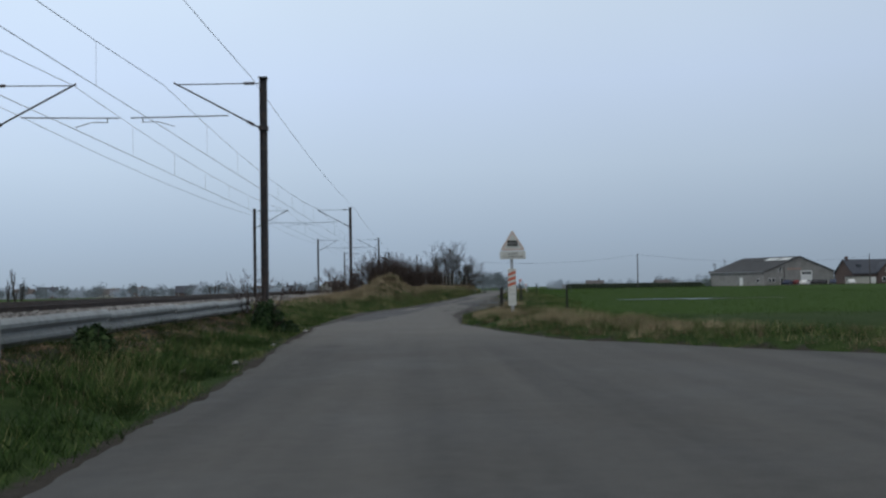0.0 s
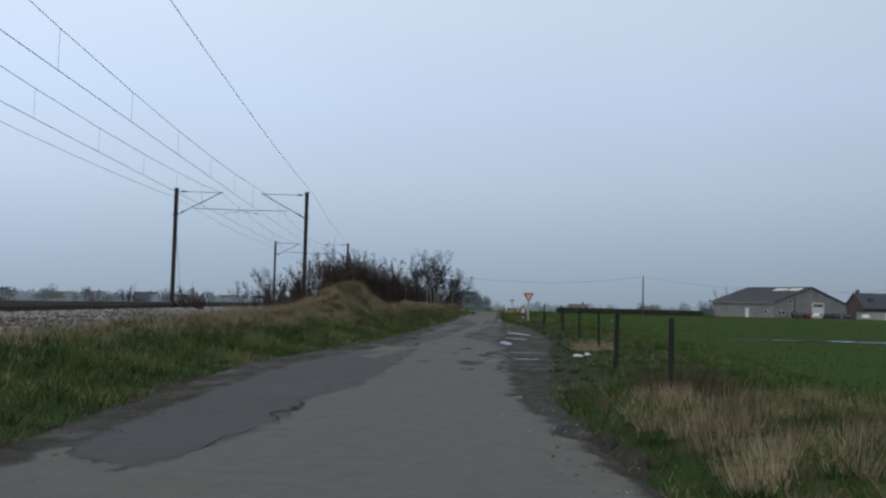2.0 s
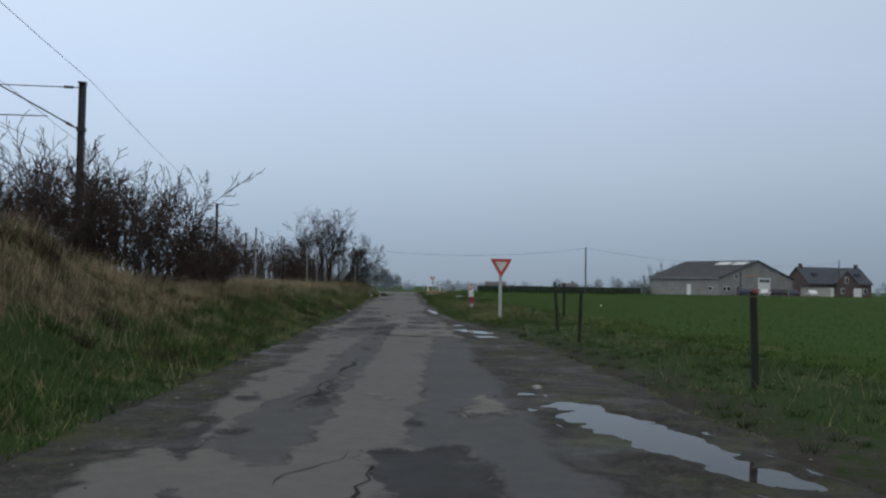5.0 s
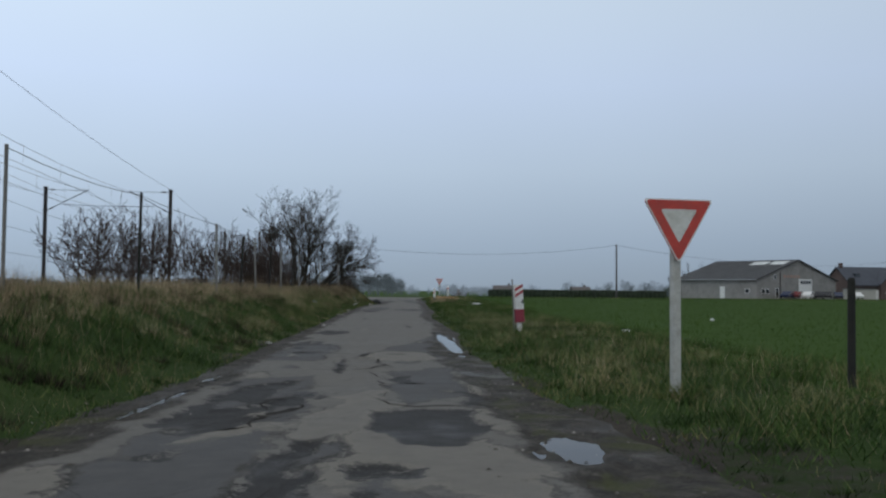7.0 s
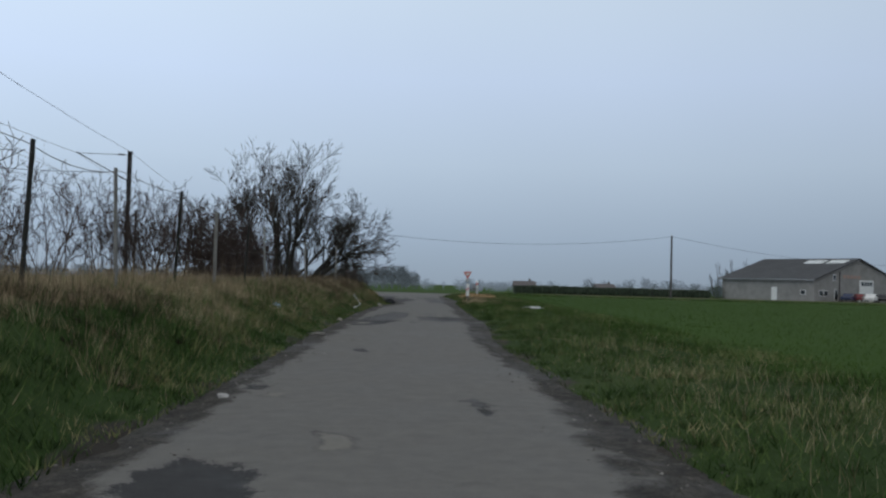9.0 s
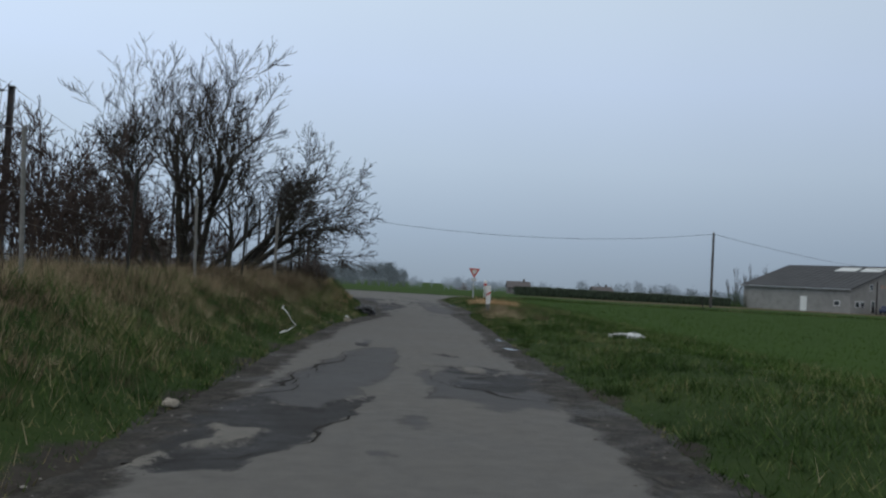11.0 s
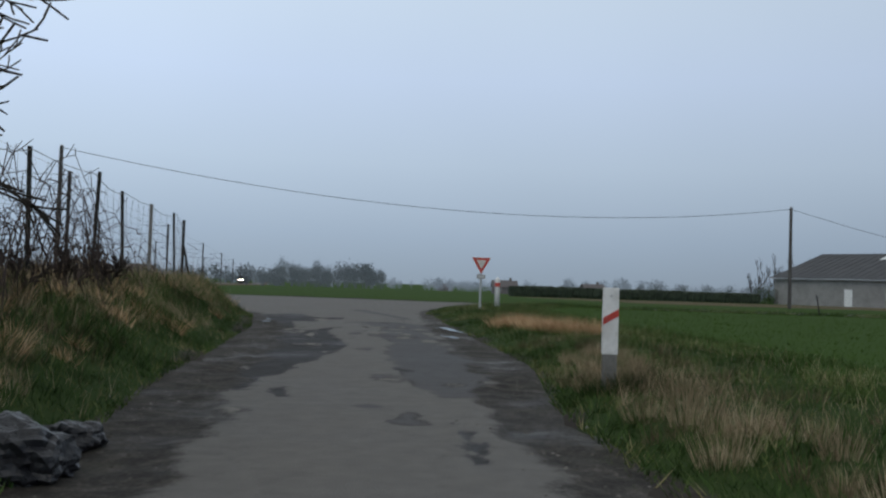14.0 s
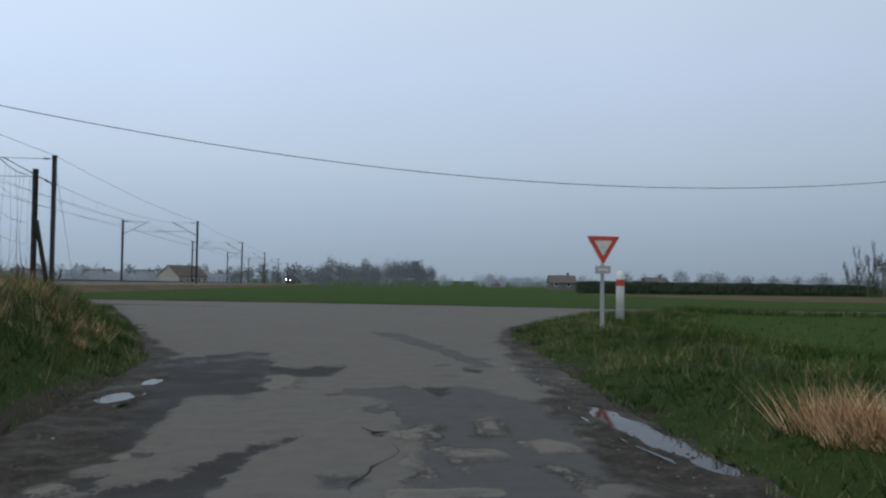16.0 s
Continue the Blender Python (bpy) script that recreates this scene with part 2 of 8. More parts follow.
def ground_material():
    m, nt, b = base("ground_cover")
    a = nt.nodes.new("ShaderNodeAttribute")
    a.attribute_name = "cover"
    s = nt.nodes.new("ShaderNodeSeparateColor")
    nt.links.new(a.outputs["Color"], s.inputs[0])
    n1, n2, n3 = tex(nt, "Noise", 0.35, 5), tex(nt, "Noise", 6, 5), tex(nt, "Noise", 45, 3)
    grain = math2(nt, "ADD", math2(nt, "MULTIPLY", n1, 0.45), math2(nt, "ADD", math2(nt, "MULTIPLY", n2, 0.3), math2(nt, "MULTIPLY", n3, 0.25)))
    soil = ramp2(nt, grain, [(0.3, (0.021, 0.019, 0.0165)), (0.52, (0.046, 0.041, 0.035)), (0.74, (0.098, 0.087, 0.073))])
    green = ramp2(nt, grain, [(0.3, (0.013, 0.024, 0.006)), (0.5, (0.027, 0.048, 0.013)), (0.62, (0.047, 0.064, 0.022)), (0.75, (0.085, 0.08, 0.04))])
    straw = ramp2(nt, grain, [(0.34, (0.04, 0.037, 0.02)), (0.46, (0.075, 0.06, 0.035)), (0.56, (0.122, 0.093, 0.058)), (0.7, (0.185, 0.143, 0.09))])
    field = ramp2(nt, grain, [(0.3, (0.027, 0.055, 0.008)), (0.55, (0.035, 0.068, 0.0105)), (0.75, (0.048, 0.081, 0.017))])
    edge = math2(nt, "MULTIPLY", math2(nt, "SUBTRACT", n2, 0.5), 0.9)

    def soft(v):
        r = nt.nodes.new("ShaderNodeMapRange")
        r.inputs["From Min"].default_value, r.inputs["From Max"].default_value = 0.35, 0.65
        nt.links.new(math2(nt, "ADD", v, edge), r.inputs[0])
        return r.outputs[0]
    col = mixc(nt, soft(s.outputs[0]), green, field)
    col = mixc(nt, soft(s.outputs[1]), col, straw)
    col = mixc(nt, soft(s.outputs[2]), col, soil)
    setc(nt, b, col, 0.95, grain, 0.06, 0.7)
    b.inputs["Specular IOR Level"].default_value = 0.06
    return m


M_GROUND = ground_material()


def asphalt_material(name, dark, light, wet=0.0, mottle=0.35, worn_through=False):
    m, nt, b = base(name)
    n1, n2, n3 = tex(nt, "Noise", 0.5, 5), tex(nt, "Noise", 5, 6), tex(nt, "Noise", 120, 2)
    f = math2(nt, "ADD", math2(nt, "MULTIPLY", n1, mottle), math2(nt, "ADD", math2(nt, "MULTIPLY", n2, 0.7 - mottle), math2(nt, "MULTIPLY", n3, 0.3)))
    col = ramp2(nt, f, [(0.37, dark), (0.63, light)])
    v = tex(nt, "Voronoi", 90)
    relief = math2(nt, "ADD", n3, v)
    rough = nt.nodes.new("ShaderNodeMapRange")
    rough.inputs["From Min"].default_value, rough.inputs["From Max"].default_value = 0.35, 0.65
    rough.inputs["To Min"].default_value, rough.inputs["To Max"].default_value = 0.7 - wet * 2, 0.95 - wet * 1.5
    nt.links.new(n1, rough.inputs[0])
    rough = rough.outputs[0]
    if worn_through:
        # layers laid bare by wear: how far inside its outline each layer is, with a ragged, crumbling rim
        a = nt.nodes.new("ShaderNodeAttribute")
        a.attribute_name = "wear"
        sp = nt.nodes.new("ShaderNodeSeparateColor")
        nt.links.new(a.outputs["Color"], sp.inputs[0])
        ragged = math2(nt, "MULTIPLY", math2(nt, "SUBTRACT", tex(nt, "Noise", 3.4, 10, 0.75), 0.5), 0.95)
        fine = math2(nt, "MULTIPLY", math2(nt, "SUBTRACT", tex(nt, "Noise", 38, 4), 0.5), 0.3)

        def layer(sock, soft=0.02, push=0.0):
            r = nt.nodes.new("ShaderNodeMapRange")
            r.inputs["From Min"].default_value, r.inputs["From Max"].default_value = 0.5 - soft + push, 0.5 + soft + push
            nt.links.new(math2(nt, "ADD", sock, math2(nt, "ADD", ragged, fine)), r.inputs[0])
            return r.outputs[0]

        def tone(lo, hi):
            return ramp2(nt, f, [(0.36, lo), (0.64, hi)])
        grey, pale, tar, mud = layer(sp.outputs[1], 0.05), layer(sp.outputs[2], 0.03), layer(sp.outputs[0], 0.035), layer(a.outputs["Alpha"], 0.1)
        rim = math2(nt, "MULTIPLY", math2(nt, "MULTIPLY", pale, math2(nt, "SUBTRACT", 1.0, layer(sp.outputs[2], 0.05, 0.1))), 0.4)
        p = nt.nodes.new("ShaderNodeSeparateXYZ")
        nt.links.new(nt.nodes.new("ShaderNodeNewGeometry").outputs["Position"], p.inputs[0])
        young = ramp2(nt, math2(nt, "ADD", math2(nt, "MULTIPLY", p.outputs["Y"], 0.005), math2(nt, "MULTIPLY", math2(nt, "SUBTRACT", tex(nt, "Noise", 0.3, 4), 0.5), 0.05)), [(0.1, (1, 1, 1)), (0.135, (0, 0, 0))])
        # the newer surface at the junction, with polished and sooty wheel tracks
        turn = nt.nodes.new("ShaderNodeMapping")
        turn.inputs["Scale"].default_value = (1.3, 0.05, 1.0)
        nt.links.new(nt.nodes.new("ShaderNodeNewGeometry").outputs["Position"], turn.inputs["Vector"])
        tracks = tex(nt, "Noise", 1.0, 3, 0.5, turn.outputs[0])
        col = mixc(nt, math2(nt, "MULTIPLY", young, 0.8), col, ramp2(nt, math2(nt, "ADD", math2(nt, "MULTIPLY", tracks, 0.6), math2(nt, "MULTIPLY", f, 0.4)), [(0.38, (0.046, 0.046, 0.0455)), (0.62, (0.093, 0.09, 0.085))]))
        col = mixc(nt, math2(nt, "MULTIPLY", grey, 0.88), col, tone((0.056, 0.057, 0.06), (0.088, 0.088, 0.09)))
        col = mixc(nt, pale, col, tone((0.12, 0.114, 0.104), (0.176, 0.167, 0.149)))
        col = mixc(nt, rim, col, (0.195, 0.18, 0.155))
        col = mixc(nt, math2(nt, "MULTIPLY", tar, 0.92), col, tone((0.017, 0.0175, 0.019), (0.037, 0.037, 0.038)))
        # silt lies in the broken step round each slab
        gaps = ramp2(nt, tex(nt, "Noise", 1.1, 4), [(0.4, (0.1, 0.1, 0.1)), (0.56, (1, 1, 1))])
        for sock, inner, strength in ((sp.outputs[2], pale, 0.6), (sp.outputs[1], grey, 0.85)):
            ring = math2(nt, "MULTIPLY", layer(sock, 0.025, -0.085), math2(nt, "SUBTRACT", 1.0, inner))
            col = mixc(nt, math2(nt, "MULTIPLY", math2(nt, "MULTIPLY", ring, gaps), strength), col, (0.019, 0.0185, 0.018))
        spots = ramp2(nt, tex(nt, "Noise", 1.7, 8, 0.7), [(0.58, (0, 0, 0)), (0.68, (1, 1, 1))])
        col = mixc(nt, math2(nt, "MULTIPLY", spots, 0.3), col, (0.05, 0.048, 0.045))
        soil = ramp2(nt, math2(nt, "ADD", math2(nt, "MULTIPLY", n2, 0.55), math2(nt, "MULTIPLY", tex(nt, "Noise", 30, 5), 0.45)), [(0.33, (0.015, 0.0135, 0.012)), (0.48, (0.034, 0.031, 0.027)), (0.58, (0.062, 0.056, 0.048)), (0.7, (0.13, 0.12, 0.104))])
        moss = math2(nt, "MULTIPLY", ramp2(nt, tex(nt, "Noise", 1.3, 7, 0.65), [(0.5, (0, 0, 0)), (0.62, (1, 1, 1))]), layer(a.outputs["Alpha"], 0.1, 0.38))
        moss = math2(nt, "MULTIPLY", moss, ramp2(nt, math2(nt, "MULTIPLY", p.outputs["Y"], 0.005), [(0.41, (1, 1, 1)), (0.45, (0.15, 0.15, 0.15))]))
        soil = mixc(nt, math2(nt, "MULTIPLY", moss, 0.75), soil, (0.05, 0.056, 0.018))
        col = mixc(nt, mud, col, soil)
        damp = math2(nt, "MULTIPLY", math2(nt, "MAXIMUM", mud, tar), ramp2(nt, tex(nt, "Noise", 0.9, 5), [(0.5, (0, 0, 0)), (0.66, (1, 1, 1))]))
        rough = math2(nt, "SUBTRACT", rough, math2(nt, "MULTIPLY", damp, 0.3))
        relief = math2(nt, "ADD", relief, math2(nt, "MULTIPLY", mud, math2(nt, "MULTIPLY", tex(nt, "Noise", 30, 5), 5.0)))
    else:
        col = mixc(nt, math2(nt, "MULTIPLY", ramp2(nt, v, [(0.1, (1, 1, 1)), (0.45, (0, 0, 0))]), 0.22), col, tuple(min(1, c * 1.9) for c in light))
    setc(nt, b, col, rough, relief, 0.006, 0.6)
    b.inputs["Specular IOR Level"].default_value = 0.16 + wet * 1.5
    return m


M_ASPHALT = asphalt_material("worn_asphalt", (0.1, 0.0965, 0.09), (0.152, 0.145, 0.134), worn_through=True)
M_SHARD = asphalt_material("bleached_old_asphalt", (0.125, 0.118, 0.106), (0.185, 0.174, 0.156))
M_PAPER = worn("dirty_paper", (0.2, 0.18, 0.145), (0.36, 0.33, 0.28), 9, 40, 0.9, dirt=(0.1, 0.085, 0.065))
M_CRACK = worn("wet_silt", (0.018, 0.017, 0.016), (0.045, 0.042, 0.038), 2, 30, 0.95, spec=0.05)


def water_material():
    m, nt, b = base("puddle_water")
    setc(nt, b, ramp2(nt, tex(nt, "Noise", 3), [(0.3, (0.02, 0.019, 0.017)), (0.7, (0.045, 0.042, 0.036))]), 0.04, tex(nt, "Noise", 9), 0.002, 0.15)
    b.inputs["IOR"].default_value = 1.17
    b.inputs["Specular IOR Level"].default_value = 0.3
    return m


M_WATER = water_material()


# Distance haze, painted as a blue-grey colour with its own faint glow.
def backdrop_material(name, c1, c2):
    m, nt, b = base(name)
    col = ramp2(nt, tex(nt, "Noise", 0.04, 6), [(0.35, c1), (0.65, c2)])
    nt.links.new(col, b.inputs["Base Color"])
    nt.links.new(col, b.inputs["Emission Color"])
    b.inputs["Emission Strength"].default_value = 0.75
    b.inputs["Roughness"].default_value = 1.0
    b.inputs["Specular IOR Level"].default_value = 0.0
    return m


M_FAR = backdrop_material("far_woods_painted_haze", (0.1, 0.125, 0.15), (0.135, 0.16, 0.19))
M_FAR2 = backdrop_material("nearer_woods_painted_haze", (0.042, 0.053, 0.06), (0.062, 0.075, 0.084))


# ---- mesh tools ----
class Build:
    def __init__(self):
        self.v, self.f = [], []

    def add(self, verts, faces):
        n = len(self.v)
        self.v += [tuple(p) for p in verts]
        self.f += [tuple(i + n for i in q) for q in faces]
        return self

    def box(self, lo, hi, turn=None):
        (a, b, c), (d, e, g) = lo, hi
        p = [(a, b, c), (d, b, c), (d, e, c), (a, e, c), (a, b, g), (d, b, g), (d, e, g), (a, e, g)]
        if turn is not None:
            p = [turn @ Vector(q) for q in p]
        return self.add(p, [(3, 2, 1, 0), (4, 5, 6, 7), (0, 1, 5, 4), (1, 2, 6, 5), (2, 3, 7, 6), (3, 0, 4, 7)])

    def tube(self, pts, radii, n=6, cap=True):
        pts = [Vector(p) for p in pts]
        if not hasattr(radii, "__len__"):
            radii = [radii] * len(pts)
        verts, faces = [], []
        for i, p in enumerate(pts):
            d = (pts[min(i + 1, len(pts) - 1)] - pts[max(i - 1, 0)]).normalized()
            u = d.cross(Vector((0, 0, 1)) if abs(d.z) < 0.9 else Vector((1, 0, 0))).normalized()
            w = d.cross(u)
            for k in range(n):
                a = 2 * math.pi * k / n
                verts.append(p + radii[i] * (math.cos(a) * u + math.sin(a) * w))
        for i in range(len(pts) - 1):
            for k in range(n):
                a, b = i * n + k, i * n + (k + 1) % n
                faces.append((a, b, b + n, a + n))
        if cap:
            faces += [tuple(range(n))[::-1], tuple((len(pts) - 1) * n + k for k in range(n))]
        return self.add(verts, faces)

    def lathe(self, profile, n=16, at=(0, 0, 0)):
        """profile: (radius, z) from the bottom to the top."""
        x, y, z = at
        verts = [(x + r * math.cos(2 * math.pi * k / n), y + r * math.sin(2 * math.pi * k / n), z + h) for r, h in profile for k in range(n)]
        faces = [(i * n + k, i * n + (k + 1) % n, (i + 1) * n + (k + 1) % n, (i + 1) * n + k) for i in range(len(profile) - 1) for k in range(n)]
        faces += [tuple(range(n))[::-1], tuple((len(profile) - 1) * n + k for k in range(n))]
        return self.add(verts, faces)

    def slab(self, outline, y0, y1):
        """An outline in x and z, thickened from y0 to y1."""
        n = len(outline)
        verts = [(x, y0, z) for x, z in outline] + [(x, y1, z) for x, z in outline]
        faces = [tuple(range(n)), tuple(range(2 * n - 1, n - 1, -1))]
        faces += [((i + 1) % n, i, i + n, (i + 1) % n + n) for i in range(n)]
        return self.add(verts, faces)

    def plate(self, outline, z0, z1):
        """An outline in x and y, thickened from z0 to z1."""
        n = len(outline)
        verts = [(x, y, z0) for x, y in outline] + [(x, y, z1) for x, y in outline]
        faces = [tuple(range(n))[::-1], tuple(range(n, 2 * n))]
        faces += [(i, (i + 1) % n, (i + 1) % n + n, i + n) for i in range(n)]
        return self.add(verts, faces)


def mesh_of(name, b, material, bevel=0.0, smooth=False):
    me = bpy.data.meshes.new(name)
    me.from_pydata([tuple(p) for p in b.v], [], b.f)
    bm = bmesh.new()
    bm.from_mesh(me)
    bmesh.ops.recalc_face_normals(bm, faces=bm.faces)
    if bevel:
        sharp = [e for e in bm.edges if len(e.link_faces) == 2 and e.calc_face_angle(0) > 0.6]
        bmesh.ops.bevel(bm, geom=sharp, offset=bevel, segments=2, profile=0.6, affect="EDGES", clamp_overlap=True)
    for f in bm.faces:
        f.smooth = smooth
    bm.to_mesh(me)
    bm.free()
    me.materials.append(material)
    return me


def part(name, b, material, parent=None, label="", bevel=0.0, smooth=False):
    ob = new(name, mesh_of(name, b, material, bevel, smooth))
    if parent is not None:
        ob.parent = parent
    if label:
        tagged(ob, label)
    return ob


def thing(name, label, category, group="", at=(0, 0, 0), rz=0.0, rx=0.0, ry=0.0):
    ob = new(name)
    ob.empty_display_size = 0.2
    ob.matrix_basis = pose(*at, rx, ry, rz)
    return tagged(ob, label, category, group)


def raw_mesh(name, verts, faces, material, smooth=False):
    """Big meshes straight from arrays: verts (n, 3), faces (m, 3 or 4)."""
    verts, faces = np.asarray(verts, np.float32), np.asarray(faces, np.int32)
    me = bpy.data.meshes.new(name)
    k = faces.shape[1]
    me.vertices.add(len(verts))
    me.vertices.foreach_set("co", verts.ravel())
    me.loops.add(faces.size)
    me.loops.foreach_set("vertex_index", faces.ravel())
    me.polygons.add(len(faces))
    me.polygons.foreach_set("loop_start", np.arange(len(faces), dtype=np.int32) * k)
    me.polygons.foreach_set("use_smooth", np.full(len(faces), smooth))
    me.update(calc_edges=True)
    me.materials.append(material)
    return me


rng = np.random.default_rng(7)


def wob(x, y, s=1.0, k=0):
    """A cheap even noise between -1 and 1."""
    x, y = np.asarray(x) / s + 3.7 * k, np.asarray(y) / s - 1.9 * k
    return (np.sin(x * 1.7 + 1.3 * np.sin(y * 1.1 + k)) + np.sin(y * 2.3 + 1.7 * np.sin(x * 0.9)) + np.sin((x + y) * 1.3 + 2.0 * np.sin((x - y) * 0.7))) / 3


# ---- the lie of the land ----
EDGE_Y = [-40, 10, 14, 24, 30, 35, 40, 44, 49, 53, 60, 73, 82, 86, 92, 101, 110, 114, 122, 130, 136, 141, 145, 151, 157, 162, 169, 177, 184]
EDGE_L = [-2.5, -2.5, -2.5, -3.0, -3.1, -2.8, -2.5, -2.1, -1.0, -0.2, 0.62, 2.25, 3.2, 3.8, 4.35, 5.4, 6.4, 6.8, 7.7, 8.9, 10.3, 10.5, 10.75, 11.0, 10.4, 9.2, 7.3, 5.1, 3]
DIRT_L = [0.1, 0.1, 0.1, 0.15, 0.2, 0.45, 0.6, 0.75, 0.8, 0.75, 0.6, 0.5, 0.4, 0.3, 0.25, 0.25, 0.35, 0.26, 0.26, 0.35, 0.5, 0.65, 0.62, 0.6, 0.15, 0.1, 0.1, 0.1, 0.1]
EDGE_RY = [-40, -5, 4, 10, 14, 16.7, 18.7, 20, 22, 25, 27.5, 30, 34, 38, 40, 46, 50, 56, 67, 72, 80, 87, 90, 96, 110, 116, 125, 131, 138.6, 143, 150, 155, 158, 161, 165, 171, 173.5, 175]
EDGE_R = [90, 45, 25, 15, 10, 7, 5.2, 4.3, 2.7, 1.9, 1.5, 1.0, 1.1, 1.1, 1.3, 2.0, 2.5, 3.3, 4.6, 5.2, 6.2, 6.8, 6.95, 8.0, 9.3, 10.3, 11.3, 12.1, 12.9, 13.7, 14.4, 14.9, 15.3, 15.6, 16.5, 19.4, 24, 60]
DIRT_RY = [-40, 28, 34, 38, 44.5, 48.5, 54, 62, 72, 78, 82, 84, 87, 94, 107, 112, 118, 127, 132, 139, 142, 150, 157, 161, 165, 180]
DIRT_R = [0.05, 0.05, 0.15, 0.4, 0.8, 1.0, 1.4, 1.4, 1.4, 0.9, 0.8, 0.5, 0.5, 0.35, 0.3, 0.45, 0.4, 0.4, 0.4, 0.5, 0.65, 0.5, 0.4, 0.2, 0.1, 0.1]
CROSS_X = [-400, -20, 3.4, 12.8, 22.6, 33.6, 60, 200, 900]
CROSS_C = [215, 186, 182, 180, 176.6, 175.2, 172, 165, 150]
CROSS_HALF = 2.6
BANK_Y = [-40, 20, 27, 33, 45, 60, 75, 95, 110, 125, 150, 157, 163, 168, 174]
BANK_H = [0.2, 0.25, 0.3, 0.45, 0.5, 0.65, 0.9, 0.9, 0.85, 0.85, 0.88, 0.88, 0.7, 0.3, 0.02]


def edge_l(y):
    return np.interp(y, EDGE_Y, EDGE_L)


def edge_r(y):
    return np.interp(y, EDGE_RY, EDGE_R)


def grass_l(y):
    return edge_l(y) - np.interp(y, EDGE_Y, DIRT_L)


def grass_r(y):
    return edge_r(y) + np.interp(y, DIRT_RY, DIRT_R)


def straw_line(y):
    """How far from the grass edge the dead grass of the left bank begins."""
    return np.interp(y, [12, 30, 34, 45, 54, 72, 80, 95, 105, 140, 150, 157, 172], [3.2, 3.0, 2.7, 2.2, 1.5, 1.3, 1.5, 1.5, 1.35, 1.15, 0.9, 1.2, 1.8])


def cross_c(x):
    return np.interp(x, CROSS_X, CROSS_C)


def step(v, a, b):
    t = np.clip((np.asarray(v, float) - a) / (b - a), 0, 1)
    return t * t * (3 - 2 * t)


def drop(y):
    """The plain falls gently away beyond the cross road."""
    return 0.0083 * np.clip(np.asarray(y, float) - 190, 0, 710)


def ground_z(x, y):
    x, y = np.asarray(x, float), np.asarray(y, float)
    dl, dr = grass_l(y) - x, x - grass_r(y)
    cross = np.abs(y - cross_c(x)) - CROSS_HALF
    bank = np.interp(y, BANK_Y, BANK_H)
    z = np.full(np.broadcast(x, y).shape, -0.1)
    rise = step(dl / np.interp(y, [30, 42, 70, 85, 130, 148], [2.4, 3.6, 3.6, 2.6, 2.4, 1.7]), 0, 1)
    near_rail = step(-x, 3.0, 6.0)
    left = rise * (bank * (1 - near_rail) + 0.45 * near_rail)
    left = left + (1.08 + 0.22 * wob(x, y, 1.4, 6) + 0.16 * wob(x, y, 0.5, 3)) * np.exp(-(np.abs((x + 2.0) / 1.55) ** 2) - np.abs((y - 67) / 6.5) ** 2.2) * step(dl, 0.6, 3.2)
    left = left - (0.45 - 0.02) * step(-x, 18.0, 21.5)
    left = left + 0.05 * wob(x, y, 0.8) * step(dl, 0.1, 1.0)
    left = np.where(y < 174, left, 0.42 * step(-x, 2.0, 6.0) * (1 - step(-x, 18, 21.5)))
    right = np.interp(y, [33, 37, 108, 134], [0.17, 0.055, 0.055, 0.14]) * step(dr, 0.0, 1.2) - np.interp(y, [33, 37, 108, 134], [0.1, 0.03, 0.03, 0.08]) * step(dr, 3.0, 6.0) + 0.03 * wob(x, y, 0.7) * step(dr, 0.1, 1.0)
    z = np.where(dl > 0, left, z)
    z = np.where(dr > 0, right, z)
    road = (dl <= 0) & (dr <= 0)
    # soft shoulder beside the asphalt
    sh = np.minimum(x - edge_l(y), edge_r(y) - x)
    z = np.where(road & (sh < 0.3), np.where((y > 32) & (y < 164), -0.1, -0.014 + 0.012 * wob(x, y, 0.45)), z)
    past = (y > cross_c(x)) | (y > 183)
    z = np.where(past & (x > -3), 0.04, z)
    z = z * step(cross, 0.0, 2.0) - 0.04 * (1 - step(cross, -0.3, 0.3))
    far = np.maximum(np.abs(x - 10), np.abs(y - 90))
    z = z - drop(y) - 0.003 * np.clip(-26 - x, 0, 500) * (1 - 0.6 * step(y, 190, 600))
    return z + 0.1 * wob(x, y, 60.0) * step(far, 140, 320) * (1 - step(far, 900, 1500)) * (1 - (np.abs(x + 11.5) < 12))


def spaced(points):
    return np.concatenate([np.linspace(a, b, n, endpoint=False) for (a, b, n) in points] + [[points[-1][1]]])


gx = spaced([(-2600, -600, 8), (-600, -120, 14), (-120, -24, 24), (-24, -8, 40), (-8, 21, 84), (21, 32, 12), (32, 120, 40), (120, 600, 14), (600, 2600, 8)])
gy = spaced([(-2600, -300, 8), (-300, -20, 14), (-20, 4, 24), (4, 176, 260), (176, 190, 14), (190, 300, 40), (300, 700, 20), (700, 2600, 10)])
GX, GY = np.meshgrid(gx, gy)
GZ = ground_z(GX, GY)
nx, ny = len(gx), len(gy)
idx = np.arange(nx * ny).reshape(ny, nx)
quads = np.stack([idx[:-1, :-1], idx[:-1, 1:], idx[1:, 1:], idx[1:, :-1]], -1).reshape(-1, 4)
me = raw_mesh("ground", np.stack([GX, GY, GZ], -1).reshape(-1, 3), quads, M_GROUND, True)
cover = np.zeros((ny, nx, 4), np.float32)
cover[..., 3] = 1
g_dl, g_dr = grass_l(GY) - GX, GX - grass_r(GY)
cross_d = np.abs(GY - cross_c(GX)) - CROSS_HALF
